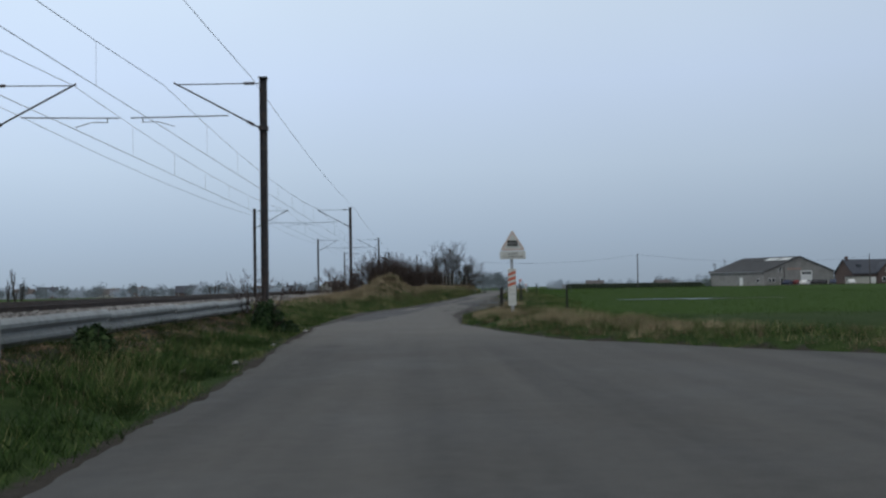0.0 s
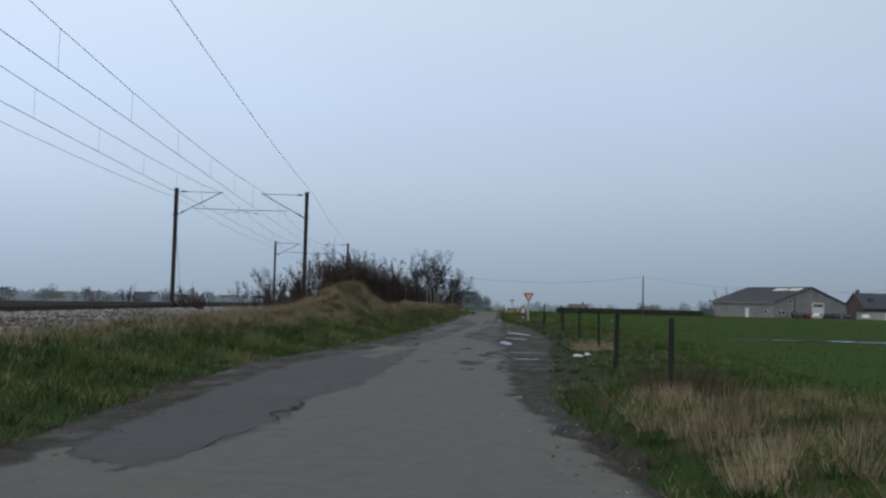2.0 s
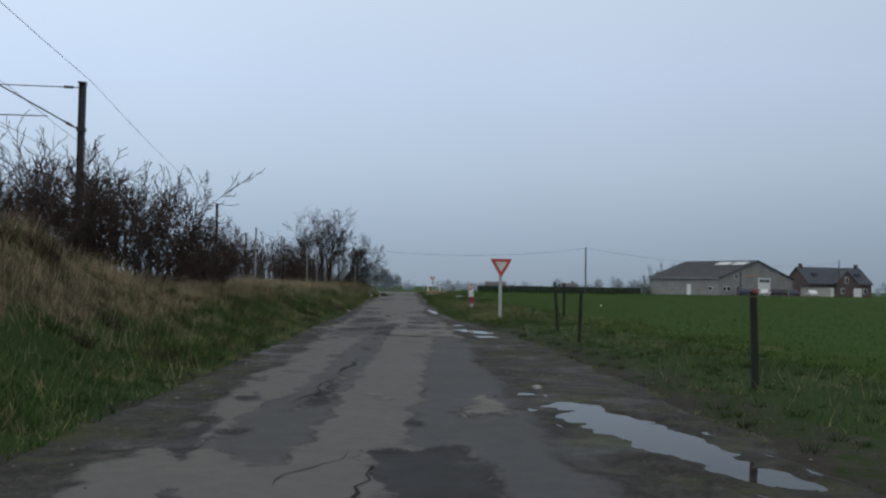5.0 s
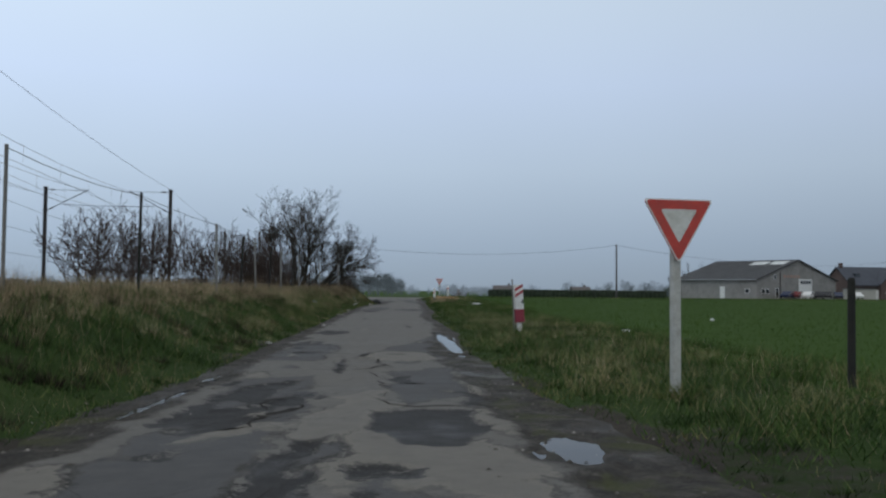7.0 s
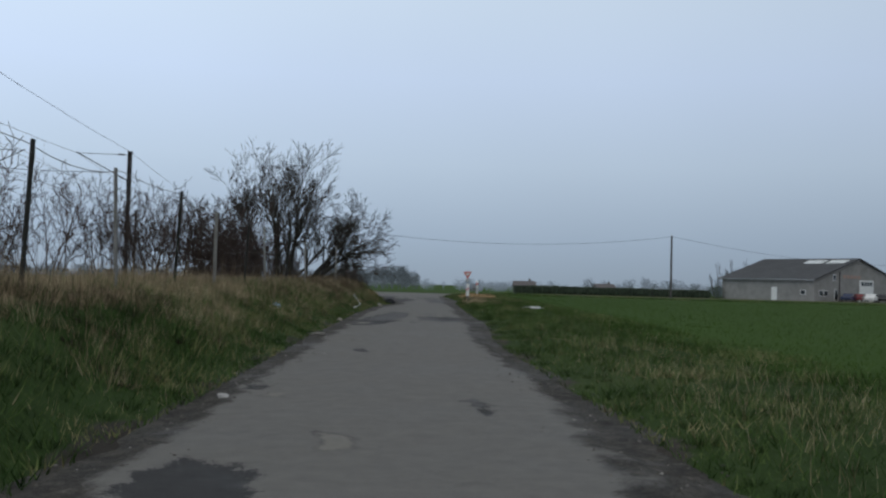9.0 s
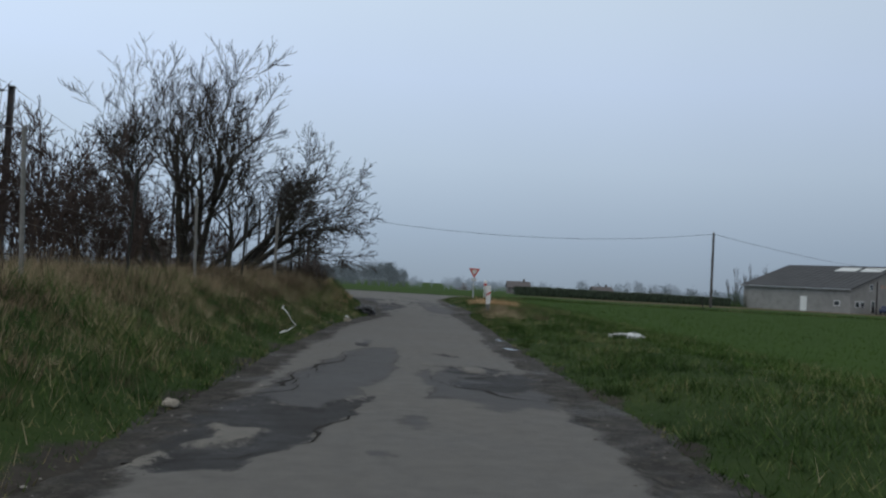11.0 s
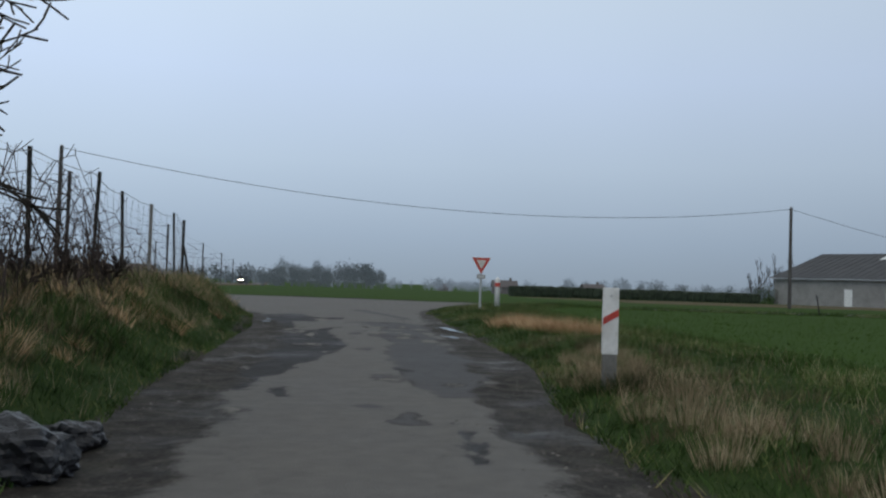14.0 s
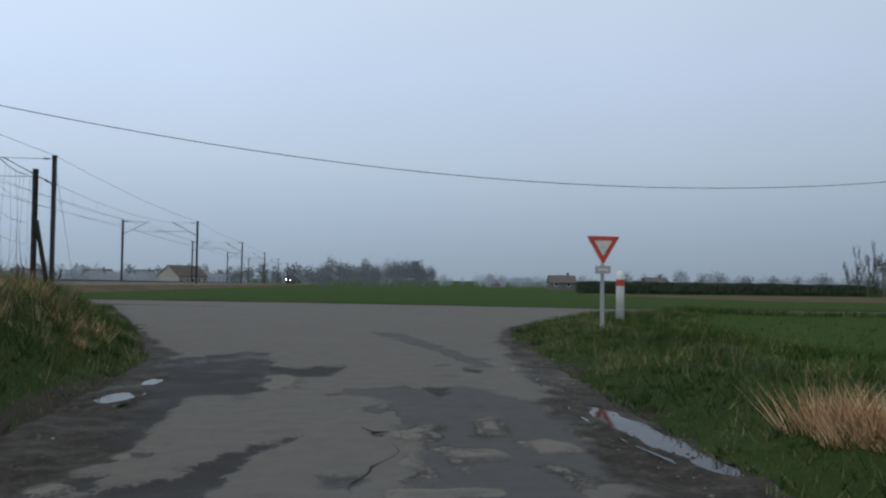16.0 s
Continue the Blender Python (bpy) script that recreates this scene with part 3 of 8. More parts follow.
cover[..., 0] = np.where((g_dr > 3.2 + 0.6 * wob(GX, GY, 3)) & (GY > 33) | (GX < -22) | (GY > cross_c(GX) + 4), 1.0, 0.0)
cover[..., 1] = np.clip(np.where((g_dl > straw_line(GY) + 0.5) & (GX > -21), 0.75, 0) + np.where((g_dr > 0.8) & (g_dr < 3) & (GY < 33), 0.4, 0), 0, 1) * (GY < 176)
cover[..., 1] = np.where((GX < -2) & (GX > -21) & (g_dl > 2.8), 0.8, cover[..., 1])
cover[..., 1] = np.where((GY > 194) & (GY < 238) & (GX > 38) & (GX < 170), 0.72, cover[..., 1])
cover[..., 2] = np.where((g_dl < 0.1) & (g_dr < 0.1) & (GY < cross_c(GX)), 1.0, 0.0)
cover[..., 2] = np.maximum(cover[..., 2], np.where((g_dr > 0) & (g_dr < 0.9) & (GY > 38) & (GY < 82), 0.5, 0))
cover[..., 2] = np.maximum(cover[..., 2], np.where((GX < -4.5) & (GX > -6.2) & (GY < 33), 0.85, 0))
cover[..., 2] = np.maximum(cover[..., 2], 0.75 * np.exp(-((GX - 17.5) / 5.5) ** 2 - ((GY - 60.3) / 1.7) ** 2))
cover[..., 2] = np.where(np.abs(cross_d) < 0.35, 0.8, cover[..., 2])
att = me.color_attributes.new("cover", "FLOAT_COLOR", "POINT")
att.data.foreach_set("color", cover.reshape(-1))
tagged(new("ground", me), "flat farmland of green crops, rough verges and bare earth", "ground", kind="structure")


# ---- roads ----
def road_bump(x, y):
    return 0.0045 * wob(x, y, 0.9) + 0.0015 * wob(x, y, 0.35, 2)


def strip(name, along, left, right, z, columns, material, label, skirt=0.05, flip=False):
    """A road surface from two edge lines, with a broken, skirted edge."""
    t = np.linspace(0, 1, columns)
    t = np.concatenate([[0], t, [1]])
    P = left[:, None, :] * (1 - t)[None, :, None] + right[:, None, :] * t[None, :, None]
    Z = np.full(P.shape[:2], z)
    Z += road_bump(P[..., 0], P[..., 1])
    Z[:, 0] -= skirt
    Z[:, -1] -= skirt
    v = np.concatenate([P, Z[..., None]], -1).reshape(-1, 3)
    r, c = P.shape[:2]
    i = np.arange(r * c).reshape(r, c)
    q = np.stack([i[:-1, :-1], i[:-1, 1:], i[1:, 1:], i[1:, :-1]], -1).reshape(-1, 4)
    if flip:
        q = q[:, ::-1]
    me = raw_mesh(name, v, q, material, True)
    me.color_attributes.new("wear", "FLOAT_COLOR", "POINT").data.foreach_set("color", np.zeros(len(v) * 4, np.float32) - 0.5)
    return tagged(new(name, me), label, "road", kind="structure")


for y0, y1 in ((-38, 31.0), (165.0, 178)):
    ys = np.linspace(y0, y1, int((y1 - y0) * 6))
    rough_l = 0.05 * wob(ys, ys * 0, 0.35) + 0.04 * wob(ys, ys * 0, 0.13, 3) + 0.08 * wob(ys, ys * 0, 1.2, 5)
    rough_r = 0.05 * wob(ys, ys * 0 + 9, 0.35) + 0.04 * wob(ys, ys * 0 + 9, 0.13, 3) + 0.08 * wob(ys, ys * 0 + 9, 1.2, 5)
    Lp = np.stack([edge_l(ys) + rough_l, ys], -1)
    Rp = np.stack([np.minimum(edge_r(ys), 46) + rough_r * np.where(ys < 30, 0.3, 1), ys], -1)
    strip("road", ys, Lp, Rp, 0.0, 40, M_ASPHALT, "smooth grey asphalt at the junction of the lane")

# ---- the worn lane: one fine sheet of asphalt layers and muddy shoulders ----
LANE_Y0, LANE_Y1, LANE_N, LANE_M = 31.0, 165.0, 1500, 100
lane_y = np.linspace(LANE_Y0, LANE_Y1, LANE_N)
lane_a, lane_b = grass_l(lane_y) - 0.45, grass_r(lane_y) + 0.45
LY = np.repeat(lane_y[:, None], LANE_M, 1)
LX = lane_a[:, None] + (lane_b - lane_a)[:, None] * np.linspace(0, 1, LANE_M)[None]
TAR, GREY, PALE = 0, 1, 2
# how far (in metres) each place lies inside each layer
INSIDE = np.full((3,) + LX.shape, -0.5)
WX = LX + 0.06 * wob(LX, LY, 0.35, 3) + 0.03 * wob(LX, LY, 0.12, 5)
WY = LY + 0.16 * wob(LX, LY, 0.4, 7) + 0.07 * wob(LX, LY, 0.15, 1)


def lay(layer, *outline):
    """A patch of one layer, laid over what was there before. The outline is in plan."""
    pts = np.array(outline)
    rows = slice(*np.clip(np.searchsorted(lane_y, (pts[:, 1].min() - 0.9, pts[:, 1].max() + 0.9)), 0, LANE_N))
    x, y = WX[rows], WY[rows]
    far, inside = np.full(x.shape, 9.0), np.zeros(x.shape, bool)
    for (x0, y0), (x1, y1) in zip(pts, np.roll(pts, -1, 0)):
        # lengths along the lane count less, so that the rims keep one raggedness
        dx, dy, ex, ey = x - x0, (y - y0) * 0.6, x1 - x0, (y1 - y0) * 0.6
        t = np.clip((dx * ex + dy * ey) / (ex * ex + ey * ey + 1e-9), 0, 1)
        far = np.minimum(far, np.hypot(dx - t * ex, dy - t * ey))
        if y0 != y1:
            inside ^= ((y0 > y) != (y1 > y)) & (x < (x1 - x0) * (y - y0) / (y1 - y0) + x0)
    d = np.where(inside, far, -far)
    for k in range(3):
        INSIDE[k][rows] = np.maximum(INSIDE[k][rows], d) if k == layer else np.minimum(INSIDE[k][rows], -d)


lay(GREY, (-2.9, 34.3), (-3, 37.1), (-2.5, 39), (-1.9, 42.1), (-0.85, 44.7), (0.3, 49.9), (-0.8, 39.7), (-1.3, 38.1), (-1.45, 36.2), (-1.7, 34.6), (-1.9, 34), (-2.15, 33.3))
lay(GREY, (-2.9, 38), (-2.7, 41), (-2.2, 44.5), (-1.2, 47.2), (-0.9, 44.7), (-1.8, 42.1), (-2.4, 39))
lay(GREY, (-1.9, 46.3), (-1, 49.6), (-0.25, 48.1), (-0.7, 47.2), (-1.1, 46.4), (-0.75, 44.8), (-1.15, 44.2), (-1.25, 43.2), (-1.55, 43))
lay(TAR, (1.6, 47.7), (2.4, 50.1), (2.15, 48.5), (2.2, 47.2), (1.8, 46.6), (1.55, 47))
lay(TAR, (0.9, 45.1), (1.35, 45.1), (1.6, 46), (1.3, 44.3), (1.1, 43.9), (0.9, 44))
lay(TAR, (0.8, 43), (1.05, 43.1), (1, 42.7), (0.85, 42.7))
lay(PALE, (1.45, 45.6), (2.05, 45.7), (2.05, 45), (1.65, 44.8), (1.4, 44.9))
lay(PALE, (1.8, 47.6), (2.2, 47.5), (2.05, 47), (1.75, 47))
lay(PALE, (-0.9, 48.4), (-0.65, 50.5), (0, 52.4), (0.4, 54.7), (0, 49.7), (-0.5, 47.5))
lay(TAR, (1.95, 45.7), (1.65, 43.8), (1.5, 42.4), (1.4, 42.4), (1.5, 43.5), (1.75, 45.3))
lay(GREY, (-0.3, 52.1), (0.35, 51.8), (0.5, 53.5), (0.9, 55.5), (1.25, 56.9), (1.8, 60.3), (1.5, 61.2), (0.8, 60.2), (0.2, 57.4), (-0.25, 54.9), (-0.45, 53.3))
lay(GREY, (2.15, 59.3), (2.65, 61.4), (3.2, 64.5), (5.25, 76.7), (5.7, 72.5), (5, 66.6), (3.65, 59.3), (3.05, 55.9), (2.9, 53.9), (2.5, 51.5), (2.45, 51.5), (2.55, 52.7), (2.55, 54.8), (2.2, 57.2))
lay(GREY, (1.45, 62.7), (2.2, 66.4), (3.7, 76.4), (4.1, 76.5), (2.7, 66.4), (2, 62.1))
lay(TAR, (-0.3, 54.2), (-0.1, 54.9), (0.35, 54.1), (0.1, 53.9))
lay(TAR, (-0.55, 52.5), (-0.45, 53.1), (-0.05, 53.3), (-0.2, 52.9), (-0.45, 52.4))
lay(TAR, (0.2, 58.1), (0.75, 57.7), (0.75, 57.1), (0.2, 57.2))
lay(TAR, (0.25, 60), (0.9, 61.1), (0.5, 58.8))
lay(TAR, (1.1, 63), (1.5, 64.3), (1.4, 62.2))
lay(PALE, (-0.6, 53.2), (-0.4, 54.1), (-0.3, 55.1), (0.05, 55.5), (-0.1, 54.7), (-0.1, 54), (-0.4, 53.3))
lay(PALE, (0.2, 58.8), (0.35, 60.4), (0.45, 59.3))
lay(PALE, (2.7, 56.9), (3.05, 57.4), (3, 56.8), (2.65, 56.3))
lay(PALE, (3.45, 64), (4, 65.3), (3.95, 64))
lay(TAR, (2, 58.4), (2.4, 59.3), (2.65, 58.1), (2.85, 57.8), (2.6, 57.2), (2.25, 57.7))
lay(TAR, (2.55, 62.5), (3.3, 62.8), (3.2, 60.9), (2.65, 60.1))
lay(TAR, (2.05, 64.4), (2.5, 66.8), (2.45, 65.1))
lay(TAR, (2.9, 59.3), (3.55, 59.8), (3.3, 58.1), (2.9, 58.3))
lay(GREY, (2.85, 75.9), (2.85, 76.9), (3.1, 78.2), (3.4, 80), (3.7, 82.6), (4.05, 85.6), (4.8, 86.2), (4.75, 83.6), (4.3, 80), (4, 78), (3.8, 76.7), (3.75, 75.8))
lay(PALE, (4.1, 76.3), (4.3, 76.7), (4.4, 77.9), (4.65, 78.4), (5.15, 78.7), (5.55, 78.3), (5.85, 78.7), (5.7, 77.4), (5.6, 76.4), (5.6, 75.6), (4.95, 75.6), (4.45, 75.9))
lay(PALE, (4.75, 80), (5.3, 81.9), (5.55, 81.1), (5.95, 81.4), (6.05, 80.6), (6, 79.5), (5.7, 78.9), (5.45, 79.9), (5.05, 79.8))
lay(PALE, (4.6, 82.3), (5.35, 83.7), (5.65, 83.5), (5.35, 82.3), (4.85, 81.5))
lay(TAR, (5.35, 82.3), (5.75, 83.2), (6.1, 82.8), (6.1, 82), (5.75, 81.1), (5.35, 81.2))
lay(TAR, (4.95, 79.3), (5.2, 79.8), (5.5, 79.3), (5.45, 78.7), (5.25, 78.3), (5, 78.5))
lay(TAR, (3.75, 75.8), (3.75, 76.5), (3.9, 77.2), (4.3, 79.5), (4.8, 80.6), (4.65, 79.3), (4.4, 78.2), (4.25, 77.1), (4.1, 76.4), (4.15, 75.7))
lay(TAR, (3, 78.8), (3.45, 78.9), (3.95, 78.7), (3.9, 78.2), (3.55, 77.9), (3.15, 78))
lay(TAR, (3.5, 82.2), (4.05, 84.8), (4.7, 85.7), (4.35, 83.6), (3.9, 82.2))
lay(TAR, (4.35, 83.6), (4.7, 84.4), (4.75, 83.6), (4.45, 82.8))
lay(TAR, (3.2, 77.2), (3.4, 77.3), (3.4, 77))
lay(TAR, (4.85, 77.8), (5, 77.9), (4.95, 77.6))
lay(PALE, (2.85, 80), (3.05, 80.7), (3.35, 80.5), (3.3, 79.5), (2.95, 79))
lay(PALE, (2.7, 77.6), (2.9, 78.2), (2.9, 77.8))
lay(PALE, (2.65, 76.6), (2.5, 77.2), (2.7, 77.4), (2.75, 76.9))
lay(GREY, (4.4, 80.2), (4.55, 81), (4.65, 81.4), (4.95, 81.6), (4.95, 81), (4.75, 80.6), (4.7, 80.1))
lay(GREY, (5.8, 86.4), (6.7, 87.1), (6.35, 83.9), (5.65, 83.5), (5.65, 84.5))
lay(PALE, (4.5, 82), (4.8, 82.7), (5.1, 82.8), (5, 81.9), (4.7, 81.7))
lay(PALE, (5.05, 83.9), (5.35, 84.5), (5.6, 84.5), (5.25, 83.1))
lay(PALE, (4.95, 81.3), (5.15, 81.8), (5.35, 81.7), (5.4, 81.1), (5, 81))
lay(PALE, (4.75, 80.6), (4.9, 80.9), (5, 80.4), (4.9, 80.2), (4.8, 80.3))
lay(PALE, (5.3, 80.9), (5.85, 81.2), (6.05, 81), (6.15, 80.5), (6.15, 80), (5.4, 80.1), (5.3, 80.4))
lay(PALE, (6.2, 82.9), (6.4, 83.1), (6.4, 82), (6.45, 81.5), (6.2, 81.6), (6.05, 81.9))
lay(PALE, (3.85, 81.3), (4.05, 81.9), (4.5, 82.2), (4.55, 81.5), (4.35, 81.2), (4.1, 81.5))
lay(PALE, (6.8, 88), (6.95, 87.1), (6.55, 84.4), (6.55, 83.1), (6.35, 83.9), (6.5, 85.6))
lay(TAR, (5.25, 82.3), (5.6, 83), (5.95, 82.7), (6.05, 81.8), (5.7, 81.1), (5.5, 81.2), (5.35, 81.7))
lay(TAR, (4.95, 80.4), (5.05, 80.6), (5.35, 80.3), (5.35, 80.1), (4.95, 80.2))
lay(TAR, (5.75, 86.2), (5.95, 86), (5.9, 85), (5.7, 84.9))
lay(TAR, (3.65, 82), (4.15, 82.1), (4.25, 82.3), (4.25, 81.9), (3.75, 81.8))
lay(TAR, (3.45, 80.9), (3.85, 81.1), (4.35, 80.9), (4, 80.8))
lay(TAR, (6.3, 84.3), (6.5, 83.9), (6.45, 83.1), (6.2, 83.3))
lay(TAR, (5.1, 86.8), (5.35, 89.2), (5.3, 87.2), (5.15, 86.2))
lay(TAR, (3.7, 85.2), (4.05, 85.4), (4, 84.9))
lay(GREY, (6.05, 90.3), (6.3, 91.3), (6.85, 92.3), (7.7, 95.4), (8.05, 95.4), (7.3, 90.4), (7.3, 89.9), (7, 88.2), (6.8, 88.2), (6.85, 89.2), (6.8, 89.8), (6.4, 90))
lay(GREY, (4.05, 89.2), (4.25, 90), (4.5, 90.5), (4.65, 91.9), (5.3, 91.9), (5.4, 91.5), (5.25, 90.5), (5.15, 89.8), (4.95, 88.6), (4.8, 88.3), (4.2, 88.4))
lay(PALE, (5.5, 88.3), (5.65, 89.3), (5.8, 89.8), (6.1, 90.3), (6.4, 90), (6.75, 89.8), (6.75, 89.2), (6.7, 88.2))
lay(TAR, (6, 89.6), (6.3, 89.7), (6.3, 89.4), (6.05, 89.4))
lay(TAR, (6.75, 89.6), (6.9, 89.7), (6.9, 89.3), (6.7, 89.2))
lay(TAR, (4.45, 90), (4.75, 90.2), (5.05, 90.1), (4.85, 89.8), (4.55, 89.8))
lay(TAR, (4.45, 92.1), (4.75, 93), (5.1, 93), (5.05, 92.3), (5.3, 92), (4.7, 91.7))
lay(TAR, (4.9, 96.1), (5.35, 97.6), (5.85, 97), (5.75, 96), (5.3, 95.5))
lay(TAR, (5.6, 89.1), (5.7, 89.7), (5.8, 89.7), (5.65, 88.9))
lay(GREY, (7.35, 117.5), (8.15, 120), (8.7, 122.4), (9.2, 122.7), (8.55, 119), (8.35, 117.5), (7.7, 117.7))
lay(GREY, (9.15, 118.3), (9.8, 120.8), (10.15, 119.7), (10.4, 118.8), (10.35, 117.4), (9.65, 116.8), (9.3, 117.8))
lay(TAR, (6.75, 114.1), (7.05, 116.6), (7.55, 117.6), (7.65, 116.4), (8.5, 117.5), (8.35, 116.7), (7.9, 115.2), (7.6, 114.6), (7.1, 114.4))
lay(TAR, (9.9, 119.4), (10.85, 120.6), (10.7, 118.9), (10.35, 117.4), (10.05, 118.4))
lay(PALE, (7.35, 116.3), (7.5, 116.8), (7.65, 115.4), (7.25, 115.1))
lay(GREY, (7.6, 117.6), (7.6, 118.4), (7.8, 119.5), (8.05, 120.2), (8.25, 121.2), (8.6, 122.7), (9.15, 123.5), (9.25, 122.4), (9, 120.6), (8.8, 119.7), (8.6, 118.4), (8.3, 118), (8.2, 117.6))
lay(GREY, (9.6, 119), (10.2, 119.3), (10.75, 120.4), (10.55, 119), (10.25, 117.8), (9.75, 117.9), (9.6, 118.5))
lay(TAR, (9.6, 120.2), (9.85, 120.9), (10.3, 120.8), (10.5, 120.5), (10.05, 119.7), (9.75, 119.9))
lay(TAR, (9.35, 118.6), (9.6, 118.9), (9.85, 118.9), (9.7, 118.5), (9.5, 118.4))
lay(TAR, (8.65, 123.9), (9, 125.2), (9, 124.4), (8.85, 123.6))
lay(PALE, (9.95, 120.7), (10.25, 120.8), (10.15, 120.1), (9.85, 120))
lay(GREY, (12.75, 144.9), (13.5, 146.2), (13.8, 143.2), (13.4, 141), (12.7, 139.9), (12.6, 142.2))
lay(TAR, (12.3, 137.8), (12.4, 137.7), (12.3, 136.5), (12.2, 136.4))
lay(GREY, (12.85, 146.1), (13.65, 146.5), (13.6, 143.2), (13.15, 141), (13, 139.4), (12.5, 139.4), (12.35, 141))
lay(TAR, (10.45, 139.7), (10.3, 140.7), (10.4, 142.3), (10.95, 145.6), (11.25, 149.3), (12.4, 151.4), (11.95, 149.8), (12.15, 146), (11.55, 143.2), (11.2, 142.1), (11.1, 141.4), (10.85, 140.8), (10.75, 139.8))
lay(PALE, (11.25, 148.7), (11.75, 148.8), (11.6, 147.7))
lay(PALE, (10.5, 143.4), (10.7, 144.9), (10.9, 147.2), (10.85, 144.9), (10.65, 143.4))
lay(GREY, (12.8, 148), (13.45, 149.6), (13.9, 148.3), (13.85, 146.9), (13.5, 145.8), (13.5, 144.7), (13.3, 143.1), (12.45, 143.1), (12.65, 144.9), (13.1, 146.8))
lay(TAR, (10.7, 143.4), (10.6, 144.1), (10.75, 145.8), (10.85, 146.8), (11.45, 146.8), (12.1, 147), (12.05, 146.3), (11.85, 145.2), (11.65, 144.5), (11.55, 143.3), (11.25, 143.2))
lay(TAR, (12.85, 148.3), (13.2, 148.9), (13.7, 148.3), (13.65, 147.9), (12.85, 147.9))
lay(PALE, (11.1, 145.7), (11.4, 146), (11.75, 145.9), (11.6, 145.6), (11.3, 145.5))
lay(PALE, (11.2, 148.9), (11.55, 149.5), (11.6, 149))
lay(GREY, (12.7, 153.9), (13.35, 154.2), (13.8, 152.9), (13.85, 151.6), (13.9, 150.2), (13.85, 148), (13.6, 146.5), (12.9, 146.6), (13, 147.7), (12.7, 148.4), (13.25, 150.7), (13.1, 153))
lay(TAR, (10.5, 153.4), (10.6, 157.3), (11.7, 158.2), (11.85, 155.9), (12.8, 156.3), (12.6, 155.2), (11.85, 154.9), (11.3, 153.3), (11.25, 152), (10.75, 152.7))
lay(TAR, (10.75, 149.9), (10.8, 150.3), (11.35, 149.9), (11.5, 149.5), (11.15, 149.2), (10.85, 149.4))
lay(TAR, (10.55, 147.8), (10.8, 148.9), (11.45, 148.8), (11.6, 148.6), (11.25, 147.6), (11, 146.8))
lay(TAR, (11.35, 147.3), (11.6, 147.5), (11.95, 147.4), (11.9, 146.9), (11.35, 146.9))
lay(TAR, (13.3, 148.1), (13.5, 148.3), (13.7, 148.1), (13.45, 148))
lay(TAR, (12.7, 148.3), (13.05, 148.5), (13.3, 148.3), (13.05, 148))
lay(PALE, (10.9, 149.9), (11.15, 150), (11.35, 149.7), (11.1, 149.5))
lay(PALE, (12.75, 149.3), (13.05, 149.4), (13.1, 149), (12.9, 148.8), (12.75, 148.9))
lay(PALE, (13.35, 149.1), (13.55, 149.2), (13.6, 148.7), (13.4, 148.5))
lay(PALE, (13.2, 147.9), (13.45, 148), (13.45, 147.7), (13.25, 147.5))
lay(PALE, (13.6, 147.4), (13.8, 147.2), (13.8, 146.6), (13.5, 146.8))
lay(PALE, (13.3, 150.7), (13.6, 150.7), (13.4, 150.2))
lay(PALE, (12.9, 149.7), (13.45, 149.8), (13.45, 149.6), (13.05, 149.4))
lay(GREY, (12.65, 153.4), (13.25, 153.9), (13.95, 153.9), (14.25, 153.4), (14.45, 152), (14.25, 149.8), (13.6, 149.9), (13.55, 150.7), (13.45, 151.2), (13.8, 151.8), (13.9, 152.7), (13.5, 153.4))
lay(GREY, (13.4, 163.1), (13.85, 162.8), (14.4, 158.7), (14.6, 156.1), (14.4, 155.9), (14.2, 158.5), (13.65, 161.3))
lay(TAR, (10.55, 155.1), (10.5, 157.1), (11.4, 158.3), (11.85, 156.8), (11.95, 153.8), (11.75, 153.4), (11.05, 153.4))
lay(TAR, (11.9, 156), (12.55, 156), (12.5, 155.3), (12, 155.3))
lay(TAR, (10.45, 152.4), (11.1, 153.3), (11.3, 153.4), (11.3, 152.4), (11.3, 151.4), (11.45, 150.6), (11.1, 150.3))
lay(PALE, (11.9, 155), (12.15, 155.4), (12.3, 154.3), (12, 153.8))
lay(PALE, (11.2, 150.8), (11.35, 150.8), (11.45, 150.5), (11.3, 150.5))
lay(PALE, (13.05, 151.5), (13.4, 151.7), (13.35, 151.1), (13.1, 151))
lay(PALE, (13.65, 151.8), (13.85, 152.1), (13.85, 151.4), (13.6, 151.3))
lay(PALE, (13.35, 150.6), (13.6, 150.7), (13.7, 150.4), (13.4, 150.3))
lay(PALE, (13.85, 151.1), (14.1, 151.2), (14.2, 150.7), (13.9, 150.6))
lay(PALE, (13, 150.2), (13.15, 150.7), (13.15, 150))

lay(TAR, (6.75, 114.1), (7.4, 114.1), (7.65, 114.7), (7.8, 115.5), (7.9, 116.3), (7.45, 117.1), (7.2, 116.8), (7.05, 116.5), (7.05, 115.7), (7, 114.9), (6.85, 114.4))
lay(PALE, (7.1, 115.8), (7.6, 115.5), (7.5, 115.1), (7.15, 114.6), (7.15, 114.9), (7.25, 115.2))
lay(GREY, (7.45, 117.3), (7.65, 118.2), (8, 120.0), (9.35, 123.7), (8.9, 119.7), (8.3, 117.5), (7.95, 116.6), (7.65, 116.9))
lay(GREY, (9.25, 119.7), (9.15, 117.7), (9.6, 117.3), (10.15, 116.9), (10.55, 118.5), (9.55, 119.2))
lay(TAR, (9.55, 119.2), (10.1, 119.8), (10.85, 120.5), (10.55, 118.6), (10, 118.1), (9.6, 118.3))
